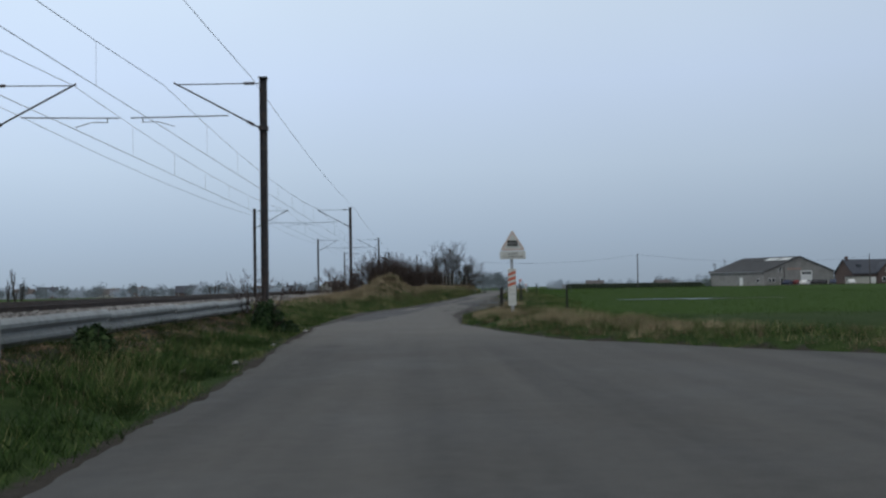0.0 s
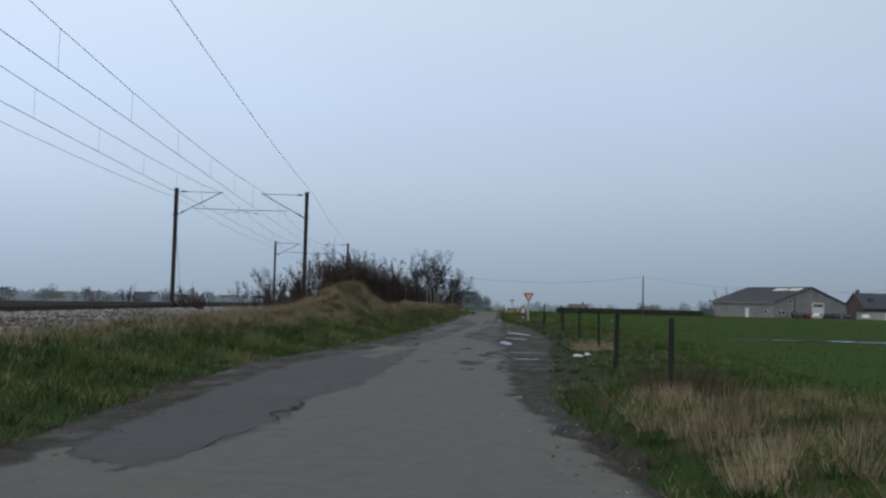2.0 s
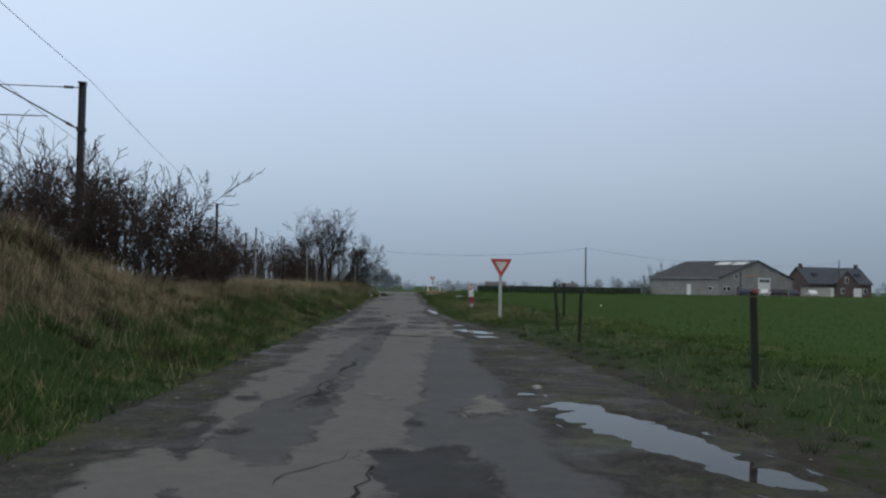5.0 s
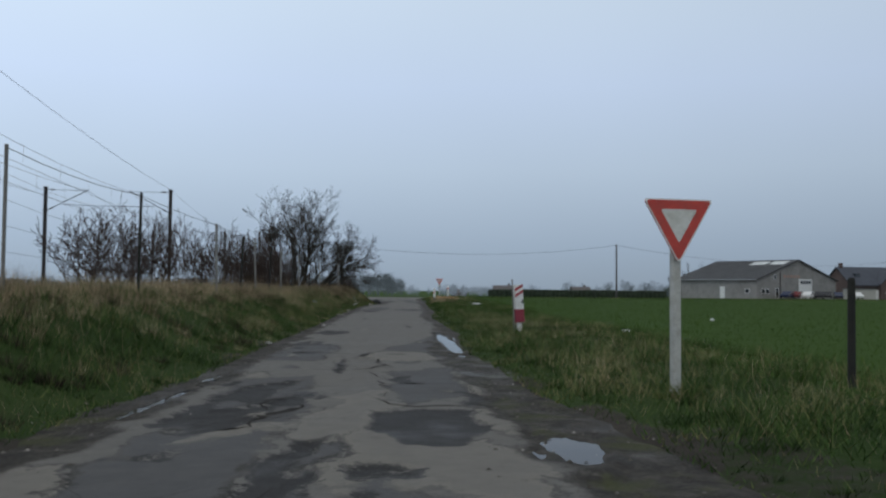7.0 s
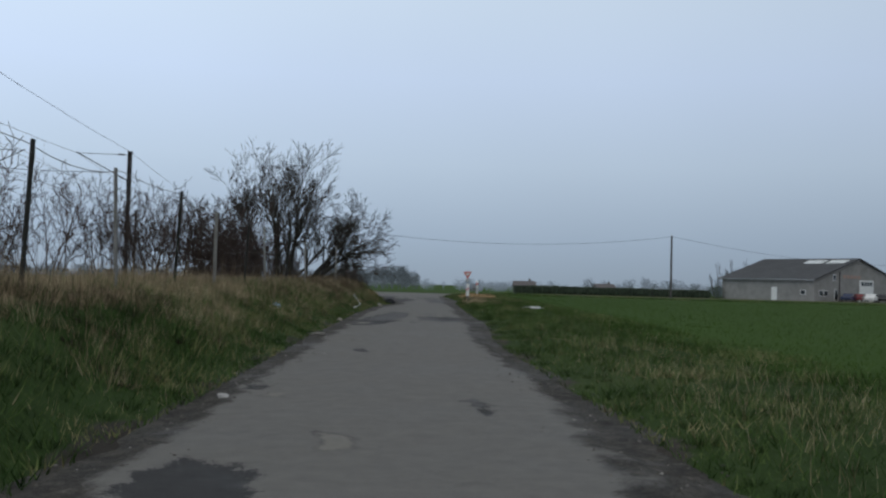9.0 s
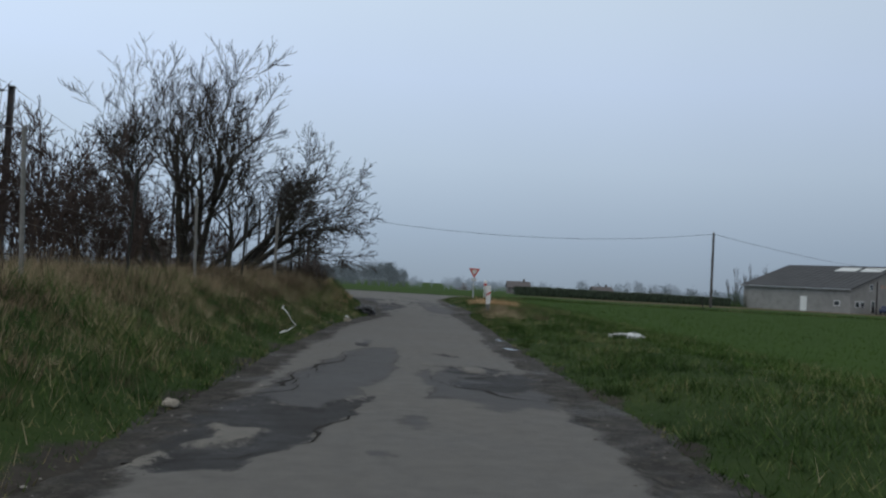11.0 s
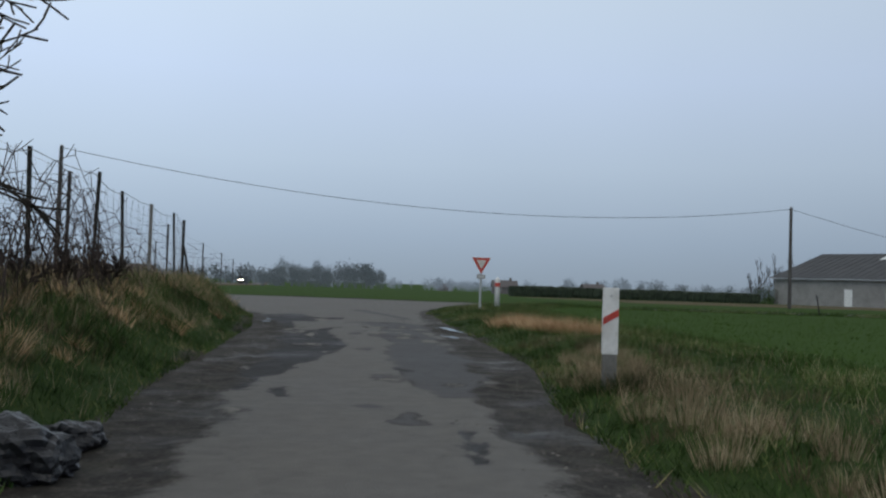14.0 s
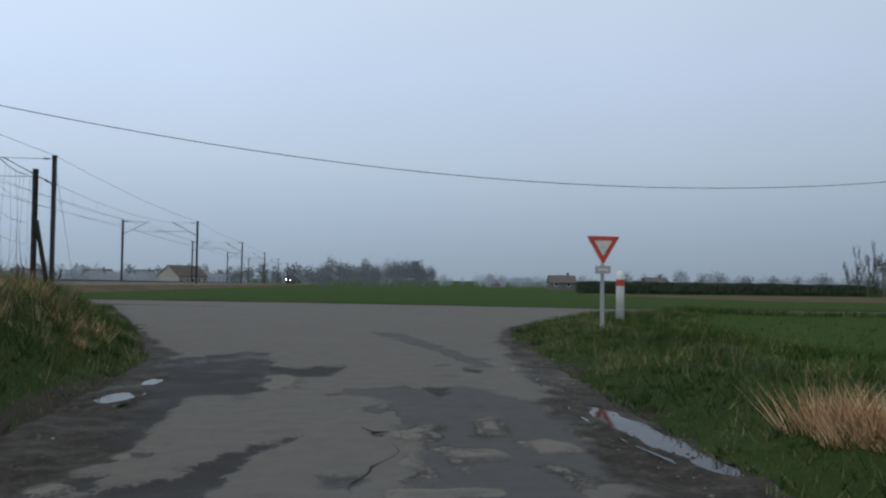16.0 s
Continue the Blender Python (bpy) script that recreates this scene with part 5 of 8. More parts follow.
def crossing_sign():
    gz = float(ground_z(2.8, 32.26))
    s = thing("level_crossing_sign", "faded triangular level-crossing warning sign above a striped marker board", "road sign", "", (2.8, 32.26, gz), 1.0)
    z = -gz
    b = Build()
    b.tube([(-0.03, 0.05, -0.15), (-0.03, 0.05, 2.7 + z)], 0.047, 14)
    part("post", b, M_GALV, s, "grey painted steel post")
    tri = [(-0.41, 2.2 + z), (0.41, 2.2 + z), (0.0, 2.87 + z)]
    b = Build()
    b.slab(rounded(tri, 0.05), -0.012, 0.012)
    face = part("triangle_plate", b, M_WHITE_OLD, s, "white enamel triangle with bleached border", 0.004)

    def inset(points, d):
        cx, cz = 0, sum(p[1] for p in points) / 3
        return [(cx + (x - cx) * d, cz + (zz - cz) * d) for x, zz in points]
    o, i = rounded(inset(tri, 0.95), 0.045), rounded(inset(tri, 0.72), 0.03)
    n = len(o)
    b = Build()
    b.add([(x, -0.0165, zz) for x, zz in o + i], [(k, (k + 1) % n, (k + 1) % n + n, k + n) for k in range(n)])
    part("border", b, M_PINK, face, "sun-bleached red border")
    for k in range(5):
        b = Build()
        x = -0.135 + k * 0.0675
        b.slab([(x - 0.019, 2.33 + z), (x + 0.019, 2.33 + z), (x + 0.019, 2.515 + z), (x, 2.545 + z), (x - 0.019, 2.515 + z)], -0.021, -0.0125)
        part("fence_picket", b, M_BLACK, face)
    for h in (2.365, 2.465):
        b = Build()
        b.slab([(-0.165, h + z), (0.165, h + z), (0.165, h + 0.035 + z), (-0.165, h + 0.035 + z)], -0.0195, -0.0125)
        part("fence_bar", b, M_BLACK, face)
    b = Build()
    b.slab(rounded([(-0.41, 1.93 + z), (0.41, 1.93 + z), (0.41, 2.185 + z), (-0.41, 2.185 + z)], 0.03), -0.012, 0.012)
    panel = part("text_panel", b, M_WHITE_OLD, s, "white panel with worn black lettering", 0.004)
    lettering("SIGNAL", 0.095, (0, 2.105 + z), -0.0145, M_BLACK, panel)
    lettering("AUTOMATIQUE", 0.095, (0, 2.0 + z), -0.0145, M_BLACK, panel)
    b = Build()
    b.slab(rounded([(-0.17, 0.46 + z), (0.085, 0.46 + z), (0.085, 1.63 + z), (-0.17, 1.63 + z)], 0.035), -0.06, -0.025)
    board = part("marker_board", b, M_WHITE_OLD, s, "white board with three orange stripes", 0.006)
    for h in (1.06, 1.225, 1.39):
        b = Build()
        b.slab([(-0.165, h + z), (0.08, h + 0.085 + z), (0.08, h + 0.175 + z), (-0.165, h + 0.09 + z)], -0.0645, -0.06)
        part("stripe", b, M_ORANGE, board)
    b = Build()
    b.slab([(-0.165, 0.815 + z), (0.08, 0.815 + z), (0.08, 0.825 + z), (-0.165, 0.825 + z)], -0.0635, -0.06)
    part("seam", b, M_BLACK, board)
    return s


crossing_sign()


M_GREYPOST = worn("dark_concrete", (0.13, 0.13, 0.12), (0.22, 0.215, 0.2), 3, 30, 0.9)


def yield_sign(at, top, white_post, plate, lean=0.0):
    gz = float(ground_z(at[0], at[1]))
    s = thing("yield_sign", "red and white give-way triangle on " + ("a thick whitewashed post" if white_post else "a grey post above a plate"), "road sign", "give-way signs", (at[0], at[1], gz), lean)
    t = top - gz
    tri = [(0.0, t - 0.62), (0.36, t), (-0.36, t)]
    b = Build()
    b.slab(rounded(tri, 0.035), -0.012, 0.01)
    face = part("triangle_plate", b, M_RED, s, "red triangle plate", 0.004)
    cz = t - 0.207
    for name, d, material, y in (("outer_edge", 1.0, M_WHITE, -0.0135), ("red_band", 0.94, M_RED, -0.016), ("white_field", 0.52, M_WHITE_OLD, -0.0185)):
        pts = [(x * d, cz + (z - cz) * d) for x, z in tri]
        b = Build()
        b.slab(rounded(pts, 0.03 * d), y, -0.011)
        part(name, b, material, face)
    b = Build()
    if white_post:
        b.plate(rounded([(-0.042, 0.02), (0.042, 0.02), (0.042, 0.11), (-0.042, 0.11)], 0.02), -0.2, t - 0.42)
        part("post", b, M_LIMEWASH, s, "thick whitewashed post", smooth=False)
        b = Build()
        b.tube([(0, 0.06, t - 0.45), (0, 0.06, t - 0.08)], 0.03, 10)
        part("bracket", b, M_GALV, s)
    else:
        b.plate(rounded([(-0.04, 0.02), (0.04, 0.02), (0.04, 0.06), (-0.04, 0.06)], 0.012), -0.2, t - 0.1)
        part("post", b, M_GALV, s, "grey steel post")
    if plate:
        b = Build()
        b.slab(rounded([(-0.16, t - 0.78), (0.16, t - 0.78), (0.16, t - 0.62), (-0.16, t - 0.62)], 0.015), -0.015, 0.015)
        p = part("small_plate", b, M_GREYSIGN, s, "small grey plate", 0.003)
        b = Build()
        b.slab([(-0.1, t - 0.715), (0.1, t - 0.715), (0.1, t - 0.685), (-0.1, t - 0.685)], -0.018, -0.014)
        part("marking_bar", b, M_WHITE, p)
    return s


yield_sign((8.22, 83.2), 1.93, True, False, 3)
yield_sign((18.11, 163.0), 2.02, False, True, -2)


def stripe_on(parent, x0, x1, za, zb, h, y, material):
    b = Build()
    b.slab([(x0, za), (x1, zb), (x1, zb + h), (x0, za + h)], y - 0.004, y)
    part("stripe", b, material, parent)


M_CRIMSON = worn("weathered_crimson_paint", (0.3, 0.035, 0.05), (0.4, 0.06, 0.07), 4, 25, 0.5, dirt=(0.2, 0.06, 0.07))
# two-stripe marker, leaning, with a stake behind it
gz = 0.16
s = thing("marker_post", "leaning white marker board with red stripes and dark red foot", "marker post", "crossing marker posts", (9.81, 96.0, gz), 12, -3, -2)
b = Build()
b.slab(rounded([(-0.1, 0.12), (0.115, 0.1), (0.115, 1.0), (-0.1, 1.0)], 0.012), -0.06, 0.04)
body = part("board", b, M_WHITE, s, "white board", 0.006)
stripe_on(body, -0.099, 0.114, 0.84, 0.95, 0.075, -0.0605, M_CRIMSON)
stripe_on(body, -0.099, 0.114, 0.7, 0.81, 0.075, -0.0605, M_CRIMSON)
b = Build()
b.box((-0.103, -0.0655, 0.11), (0.118, 0.043, 0.42))
part("foot_band", b, M_DARKRED, body, "dark red lower band")
b = Build()
b.tube([(0.07, -0.07, 0.56), (0.09, -0.073, 0.64)], 0.022, 8)
part("reflector", b, M_BLACK, body, "dark round reflector")
b = Build()
b.plate([(-0.135, 0.0), (-0.112, 0.0), (-0.112, 0.025), (-0.135, 0.025)], -0.35, 1.14)
part("stake", b, M_GREYPOST, s, "thin grey stake")
b = Build()
b.box((-0.06, -0.03, -0.4), (0.06, 0.03, 0.13))
part("foot", b, M_WHITE_OLD, s, "whitewashed foot", 0.01)

# one-stripe marker
gz = float(ground_z(14.15, 139.4))
s = thing("marker_post", "upright white marker post with one red diagonal stripe", "marker post", "crossing marker posts", (14.15, 139.4, gz), -16)
b = Build()
b.slab(rounded([(-0.075, 0.42 - gz), (0.075, 0.42 - gz), (0.075, 1.06 - gz), (-0.075, 1.06 - gz)], 0.012), -0.05, 0.05)
body = part("board", b, M_WHITE, s, "white board", 0.008)
stripe_on(body, -0.074, 0.074, 0.7 - gz, 0.79 - gz, 0.07, -0.0505, M_RED)
b = Build()
b.box((-0.008, -0.056, 0.97 - gz), (0.008, -0.049, 0.99 - gz))
part("bolt", b, M_GALV, body)
# The foot's dark tone has the shade of the grass painted in.
b = Build()
b.box((-0.07, -0.045, -0.15), (0.07, 0.045, 0.425 - gz))
part("foot", b, M_GREYPOST, s, "grey concrete foot", 0.01)

# round white bollard at the corner
gz = float(ground_z(19.46, 166.0))
s = thing("delineator_post", "white round bollard with a red band", "bollard", "", (19.46, 166.0, gz))
b = Build()
b.lathe([(0.1, -0.15), (0.1, 0.95), (0.1, 1.08), (0.09, 1.14), (0.06, 1.19), (0.02, 1.21)], 20)
body = part("body", b, M_WHITE, s, smooth=True)
b = Build()
b.lathe([(0.104, 0.84), (0.104, 1.0)], 20)
part("red_band", b, M_RED, body)

# ---- wooden field posts on the verge ----
POSTS = [(4.72, 33.6, 0.95, 1, 0), (2.95, 38.1, 0.95, -1, 1), (3.42, 42.6, 0.97, 1, -1), (4.82, 49.8, 1.03, 0, 1), (5.88, 57.1, 1.02, -1, 0), (6.95, 65.4, 0.98, 1, 1), (7.4, 72.9, 1.0, -2, 0), (8.2, 77.0, 1.15, 4, -7), (10.4, 83.8, 1.15, 1, 1), (36.8, 171.0, 1.0, 0, -9)]
for i, (x, y, h, a, c) in enumerate(POSTS):
    gz = float(ground_z(x, y))
    s = thing("fence_post", "dark weathered wooden fence post standing in the verge", "fence post", "verge fence posts", (x, y, gz), i * 37, a, c)
    b = Build()
    r = 0.034 + 0.004 * (i % 3)
    b.lathe([(r * 1.05, -0.25), (r, 0.0), (r * 0.98, h * 0.5), (r * 0.95, h - 0.03), (r * 0.75, h)], 9)
    part("shaft", b, M_POST, s)
    if i in (0, 2, 4):
        b = Build()
        b.tube([(0.02, 0, h - 0.05), (0.12, 0.02, h - 0.06), (0.16, 0.02, h - 0.2), (0.12, 0.03, h - 0.28)], 0.01, 5)
        part("wire_end", b, M_WIRE, s, "loose end of fence wire")


# ---- utility poles and line ----
def utility_pole(at, h, strut=False):
    s = thing("utility_pole", "brown wooden telephone pole" + (" with a leaning strut" if strut else ""), "utility pole", "telephone poles", at)
    b = Build()
    b.tube([(0, 0, -0.4), (0, 0, h * 0.5), (0, 0, h)], [0.13, 0.115, 0.095], 12)
    part("shaft", b, M_POLE, s)
    b = Build()
    b.lathe([(0.1, h), (0.1, h + 0.03), (0.02, h + 0.08)], 12)
    part("cap", b, M_GALV, s)
    b = Build()
    b.tube([(0, -0.14, h - 0.2), (0, 0.14, h - 0.2)], 0.025, 8)
    part("hook", b, M_GALV, s)
    if strut:
        b = Build()
        b.tube([(1.6, 0.3, -0.3), (0.05, 0.02, h * 0.62)], [0.1, 0.085], 10)
        part("strut", b, M_POLE, s)
    return s


def span(a, b, sag, n=24):
    a, b = Vector(a), Vector(b)
    return [a.lerp(b, i / n) - Vector((0, 0, 4 * sag * (i / n) * (1 - i / n))) for i in range(n + 1)]


utility_pole((-0.13, 178.7, 0.0), 7.27)
utility_pole((45.3, 187.7, 0.0), 7.0)
utility_pole((118, 235, 0.0), 7.6)
wire("telephone_wire", "single black telephone cable slung between wooden poles", span((-0.13, 178.7, 7.2), (45.3, 187.7, 6.9), 1.75), 0.016, M_BLACK, 5, "telephone wires")
wire("telephone_wire", "single black telephone cable slung between wooden poles", span((45.3, 187.7, 6.9), (118, 235, 7.4), 1.6), 0.016, M_BLACK, 5, "telephone wires")

# ---- tall wire fence on the left bank ----
fence_ys = [88.2, 93.5, 98.7] + [102.4 + 3.5 * k for k in range(10)] + [137.5, 140.6, 143.6, 146.9, 149.4, 152.6, 157.7]
fence_pts = [(float(np.interp(y, [88, 93.5, 99, 110, 122, 135, 142, 150, 160], [0.6, 1.5, 2.6, 3.5, 4.8, 7.2, 7.7, 8.0, 8.0])), y) for y in fence_ys]
mesh_fence = thing("wire_fence", "sagging tall wire fence on thin posts along the bank", "fence")
tops = []
for i, (x, y) in enumerate(fence_pts):
    gz = float(ground_z(x, y))
    top = float(np.interp(y, [88, 94, 100, 136, 140, 160], [3.0, 2.8, 2.65, 2.55, 2.6, 2.75])) + 0.08 * math.sin(i * 1.7)
    lean = 0.09 * math.sin(i * 2.9)
    b = Build()
    if i % 6 or i == 0:
        b.tube([(x, y, gz - 0.3), (x + lean, y + lean * 0.6, top)], 0.028 if y < 137 else 0.032, 8)
        part("post", b, M_POST if i % 2 or y > 137 else M_GREYPOST, mesh_fence)
    else:
        b.plate([(x - 0.035, y - 0.035), (x + 0.035, y - 0.035), (x + 0.035, y + 0.035), (x - 0.035, y + 0.035)], gz - 0.3, top)
        part("post", b, M_GREYPOST, mesh_fence, "grey concrete post")
    tops.append((x, y, gz, top))
b = Build()
b.tube([(8.0, 159.5, 0.3), (8.0, 159.5, 2.7)], 0.045, 8)
part("end_post", b, M_POST, mesh_fence)
b = Build()
b.tube([(8.4, 159.3, 0.2), (8.03, 159.5, 1.9)], 0.035, 8)
part("end_strut", b, M_POST, mesh_fence)
tops.append((8.0, 159.5, 0.6, 2.65))
for k in range(6):
    b = Build()
    pts = []
    for (x0, y0, g0, t0), (x1, y1, g1, t1) in zip(tops[:-1], tops[1:]):
        za, zb = t0 - 0.04 - k * 0.36, t1 - 0.04 - k * 0.36
        pts += span((x0, y0, za), (x1, y1, zb), 0.08 + 0.05 * math.sin(y0 + k), 5)[:-1]
    b.tube(pts, 0.007 if k == 0 else 0.003, 3)
    part("strand", b, M_WIRE, mesh_fence)

for (x0, y0, g0, t0), (x1, y1, g1, t1) in zip(tops[12:-1], tops[13:]):
    b = Build()
    for k in range(9):
        u = (k + 0.5) / 9
        x, y, t, g = x0 + (x1 - x0) * u, y0 + (y1 - y0) * u, t0 + (t1 - t0) * u, g0 + (g1 - g0) * u
        b.tube([(x + 0.03 * math.sin(k * 3 + y0), y, t - 0.12), (x + 0.05 * math.sin(k * 5), y + 0.06 * math.sin(k * 2.1), (t + g) / 2), (x, y + 0.04, g + 0.1)], 0.0022, 3)
    part("netting", b, M_WIRE, mesh_fence, "thin sagging wire netting")

# ---- signal hut behind the trees ----
hut = thing("trackside_hut", "small grey concrete railway hut behind bare trees", "hut", "", (0.6, 153, 0.45), 4)
b = Build()
b.box((-0.8, -0.7, -0.1), (0.8, 0.7, 1.75))
part("walls", b, M_GREYPOST, hut, bevel=0.02)
b = Build()
b.box((-0.95, -0.85, 1.75), (0.95, 0.85, 1.88))
part("roof_slab", b, M_GREYPOST, hut, bevel=0.02)
b = Build()
b.box((-0.35, -0.74, 0.0), (0.35, -0.7, 1.6))
part("door", b, M_MAST, hut)


# ---- barn, house and yard across the field ----
M_PINKBAR = worn("faded_red_lettering", (0.3, 0.2, 0.17), (0.36, 0.27, 0.23), 2, 12, 0.9)


def barn():
    """The gable end runs along local x, the long side away along local y."""
    W, D, E, A = 26.8, 18.9, 3.7, 7.6
    s = thing("barn", "long low grey block-built barn with a shallow fibre-cement roof", "barn", "", (89.7, 234.0, -0.35), 26.8)
    b = Build()
    b.slab([(0, -0.2), (W, -0.2), (W, E), (W / 2, A), (0, E)], 0, 0.3)
    gable = part("gable_wall", b, M_RENDER, s)
    b = Build()
    b.slab([(0, -0.2), (W, -0.2), (W, E), (W / 2, A), (0, E)], D - 0.3, D)
    part("back_wall", b, M_RENDER, s)
    for x in (0.0, W - 0.3):
        b = Build()
        b.box((x, 0.3, -0.2), (x + 0.3, D - 0.3, E))
        side = part("side_wall", b, M_RENDER, s)
        if x == 0.0:
            long_wall = side
    for x0, z0, x1, z1 in ((-0.5, E - 0.12, W / 2, A + 0.02), (W / 2, A + 0.02, W + 0.5, E - 0.12)):
        b = Build()
        b.slab([(x0, z0), (x1, z1), (x1, z1 + 0.14), (x0, z0 + 0.14)], -0.4, D + 0.4)
        roof = part("roof_slope", b, M_ROOF, s)
        if x0 < 0:
            left_roof = roof
    # corrugated ribs on the visible slope
    for k in range(18):
        y = -0.3 + k * (D + 0.6) / 17
        b = Build()
        b.tube([(-0.5, y, E + 0.03), (W / 2 - 0.1, y, A + 0.16)], 0.05, 5)
        part("rib", b, M_ROOF, left_roof)
    for y0, y1 in ((0.8, 4.2), (5.0, 8.6)):
        b = Build()
        f0, f1 = 0.74, 0.9
        z = lambda f: E - 0.12 + (A - E + 0.14) * f + 0.16
        x = lambda f: -0.5 + (W / 2 + 0.5) * f
        b.add([(x(f0), y0, z(f0)), (x(f1), y0, z(f1)), (x(f1), y1, z(f1)), (x(f0), y1, z(f0)), (x(f0), y0, z(f0) + 0.06), (x(f1), y0, z(f1) + 0.06), (x(f1), y1, z(f1) + 0.06), (x(f0), y1, z(f0) + 0.06)],
              [(3, 2, 1, 0), (4, 5, 6, 7), (0, 1, 5, 4), (1, 2, 6, 5), (2, 3, 7, 6), (3, 0, 4, 7)])
        part("skylight", b, M_SKYLIGHT, left_roof, "pale translucent roof light")
    b = Build()
    b.box((W * 0.51, -0.06, 0.0), (W * 0.68, 0.0, 3.9))
    door = part("sliding_door", b, M_WHITE, s, "white sliding barn door")
    for k in range(4):
        b = Build()
        x = W * 0.53 + k * W * 0.035
        b.box((x, -0.09, 2.9), (x + 0.75, -0.055, 3.6))
        part("door_pane", b, M_GLASS, door)
    for fx, z0, w, h in ((0.05, 0.9, 1.2, 1.0), (0.1, 0.9, 1.2, 1.0), (0.2, 3.6, 0.9, 1.1), (0.22, 0.1, 1.0, 2.0)):
        b = Build()
        b.box((W * fx, -0.05, z0), (W * fx + w, 0.0, z0 + h))
        win = part("window", b, M_WHITE, gable)
        b = Build()
        b.box((W * fx + 0.1, -0.08, z0 + 0.1), (W * fx + w - 0.1, -0.045, z0 + h - 0.1))
        part("pane", b, M_GLASS, win)
    for k in range(5):
        b = Build()
        x = W * 0.32 + k * 1.15
        b.box((x, -0.05, 4.1), (x + 0.85, 0.0, 4.65))
        part("sign_bar", b, M_PINKBAR, gable, "faded reddish lettering bar")
    b = Build()
    b.tube([(W * 0.275, -0.12, 0), (W * 0.275, -0.12, 5.1)], 0.09, 6)
    part("downpipe", b, M_MAST, gable)
    b = Build()
    b.box((-0.06, 7.2, 0.0), (0.0, 8.3, 2.3))
    part("side_door", b, M_WHITE, long_wall, "white side door")
    b = Build()
    b.box((-0.05, 1.6, 1.0), (0.0, 2.6, 1.9))
    win = part("side_window", b, M_WHITE, long_wall)
    b = Build()
    b.box((-0.08, 1.7, 1.1), (-0.045, 2.5, 1.8))
    part("pane", b, M_GLASS, win)
    b = Build()
    b.box((-0.55, -0.35, E - 0.16), (-0.35, D + 0.35, E - 0.02))
    part("gutter", b, M_GALV, s)
    return s


barn()


def house(at, rz, L, D, E, A, wall, roof, label, detail=True, group=""):
    s = thing("house", label, "house", group, at, rz)
    b = Build()
    pent = [(0, -0.3), (0, E), (D / 2, A), (D, E), (D, -0.3)]
    for x0 in (0.0, L - 0.3):
        b = Build()
        b.slab(pent, x0, x0 + 0.3)
        b.v = [(y, x, z) for x, y, z in b.v]
        part("gable_wall", b, wall, s)
    for y0 in (0.0, D - 0.3):
        b = Build()
        b.box((0.3, y0, -0.3), (L - 0.3, y0 + 0.3, E))
        w = part("wall", b, wall, s)
        if y0 == 0.0:
            front = w
    for sgn in (0, 1):
        b = Build()
        y0, y1 = (-0.4, D / 2) if not sgn else (D + 0.4, D / 2)
        z0 = E - 0.4 * (A - E) / (D / 2)
        b.slab([(y0, z0), (y1, A), (y1, A + 0.16), (y0, z0 + 0.16)], -0.35, L + 0.35)
        b.v = [(y, x, z) for x, y, z in b.v]
        part("roof_slope", b, roof, s)
    for x in ((0.6, L - 1.2) if detail else (L * 0.7,)):
        b = Build()
        b.box((x, D / 2 - 0.35, A - 0.4), (x + 0.7, D / 2 + 0.35, A + 1.0))
        part("chimney", b, wall, s, "", 0.03)
    if detail:
        # a brick gable stands out of the front
        g0, g1, top = L * 0.4, L * 0.72, A - 0.9
        b = Build()
        b.slab([(g0, -0.3), (g1, -0.3), (g1, E + 0.2), ((g0 + g1) / 2, top), (g0, E + 0.2)], -0.9, -0.02)
        gable = part("front_gable", b, wall, s)
        b = Build()
        b.box(((g0 + g1) / 2 - 0.5, -0.96, 3.4), ((g0 + g1) / 2 + 0.5, -0.9, 4.9))
        win = part("window", b, M_WHITE, gable)
        b = Build()
        b.box(((g0 + g1) / 2 - 0.38, -1.0, 3.5), ((g0 + g1) / 2 + 0.38, -0.955, 4.8))
        part("pane", b, M_GLASS, win)
        for x0, x1 in ((g0 - 0.3, (g0 + g1) / 2), (g1 + 0.3, (g0 + g1) / 2)):
            b = Build()
            b.slab([(x0, E - 0.1), (x1, top + 0.02), (x1, top + 0.18), (x0, E + 0.06)], -1.15, D * 0.3)
            part("gable_roof", b, roof, s)
        for x in (L * 0.14, L * 0.83):
            b = Build()
            f = 0.52
            y0, z0 = -0.4 + (D / 2 + 0.4) * f, E - 0.4 * (A - E) / (D / 2) + (A - E) * 1.08 * f
            b.box((x, y0 - 0.5, z0 - 0.2), (x + 1.2, y0 + 0.5, z0 + 0.62))
            part("roof_window", b, M_GLASS, s, "dark skylight in the slates")
    n = max(2, int(L / 3.2))
    for k in range(n):
        x = (k + 0.5) * L / n - 0.55
        b = Build()
        low = k % 2 == 1 and detail
        out = -0.96 if detail and L * 0.38 < x < L * 0.7 else -0.06
        b.box((x, out, 0.0 if low else 0.9), (x + (2.3 if low else 1.1), 0.0, 2.2))
        win = part("garage_door" if low else "window", b, M_WHITE, front, "white garage door" if low else "")
        if not low:
            b = Build()
            b.box((x + 0.1, out - 0.03, 1.0), (x + 1.0, out + 0.005, 2.1))
            part("pane", b, M_GLASS, win)
    return s


house((124.3, 257, -0.6), 6, 18, 9, 3.4, 7.2, M_BRICK, M_SLATE, "red brick farmhouse with a dark slate roof and chimneys")
shed = thing("garden_shed", "pale rendered lean-to shed beside the brick house", "shed", "", (121.3, 252, -0.55), 6)
b = Build()
b.box((0, 0, -0.1), (6, 3, 2.3))
part("walls", b, M_CREAM, shed, bevel=0.03)
b = Build()
b.box((-0.2, -0.2, 2.3), (6.2, 3.2, 2.45))
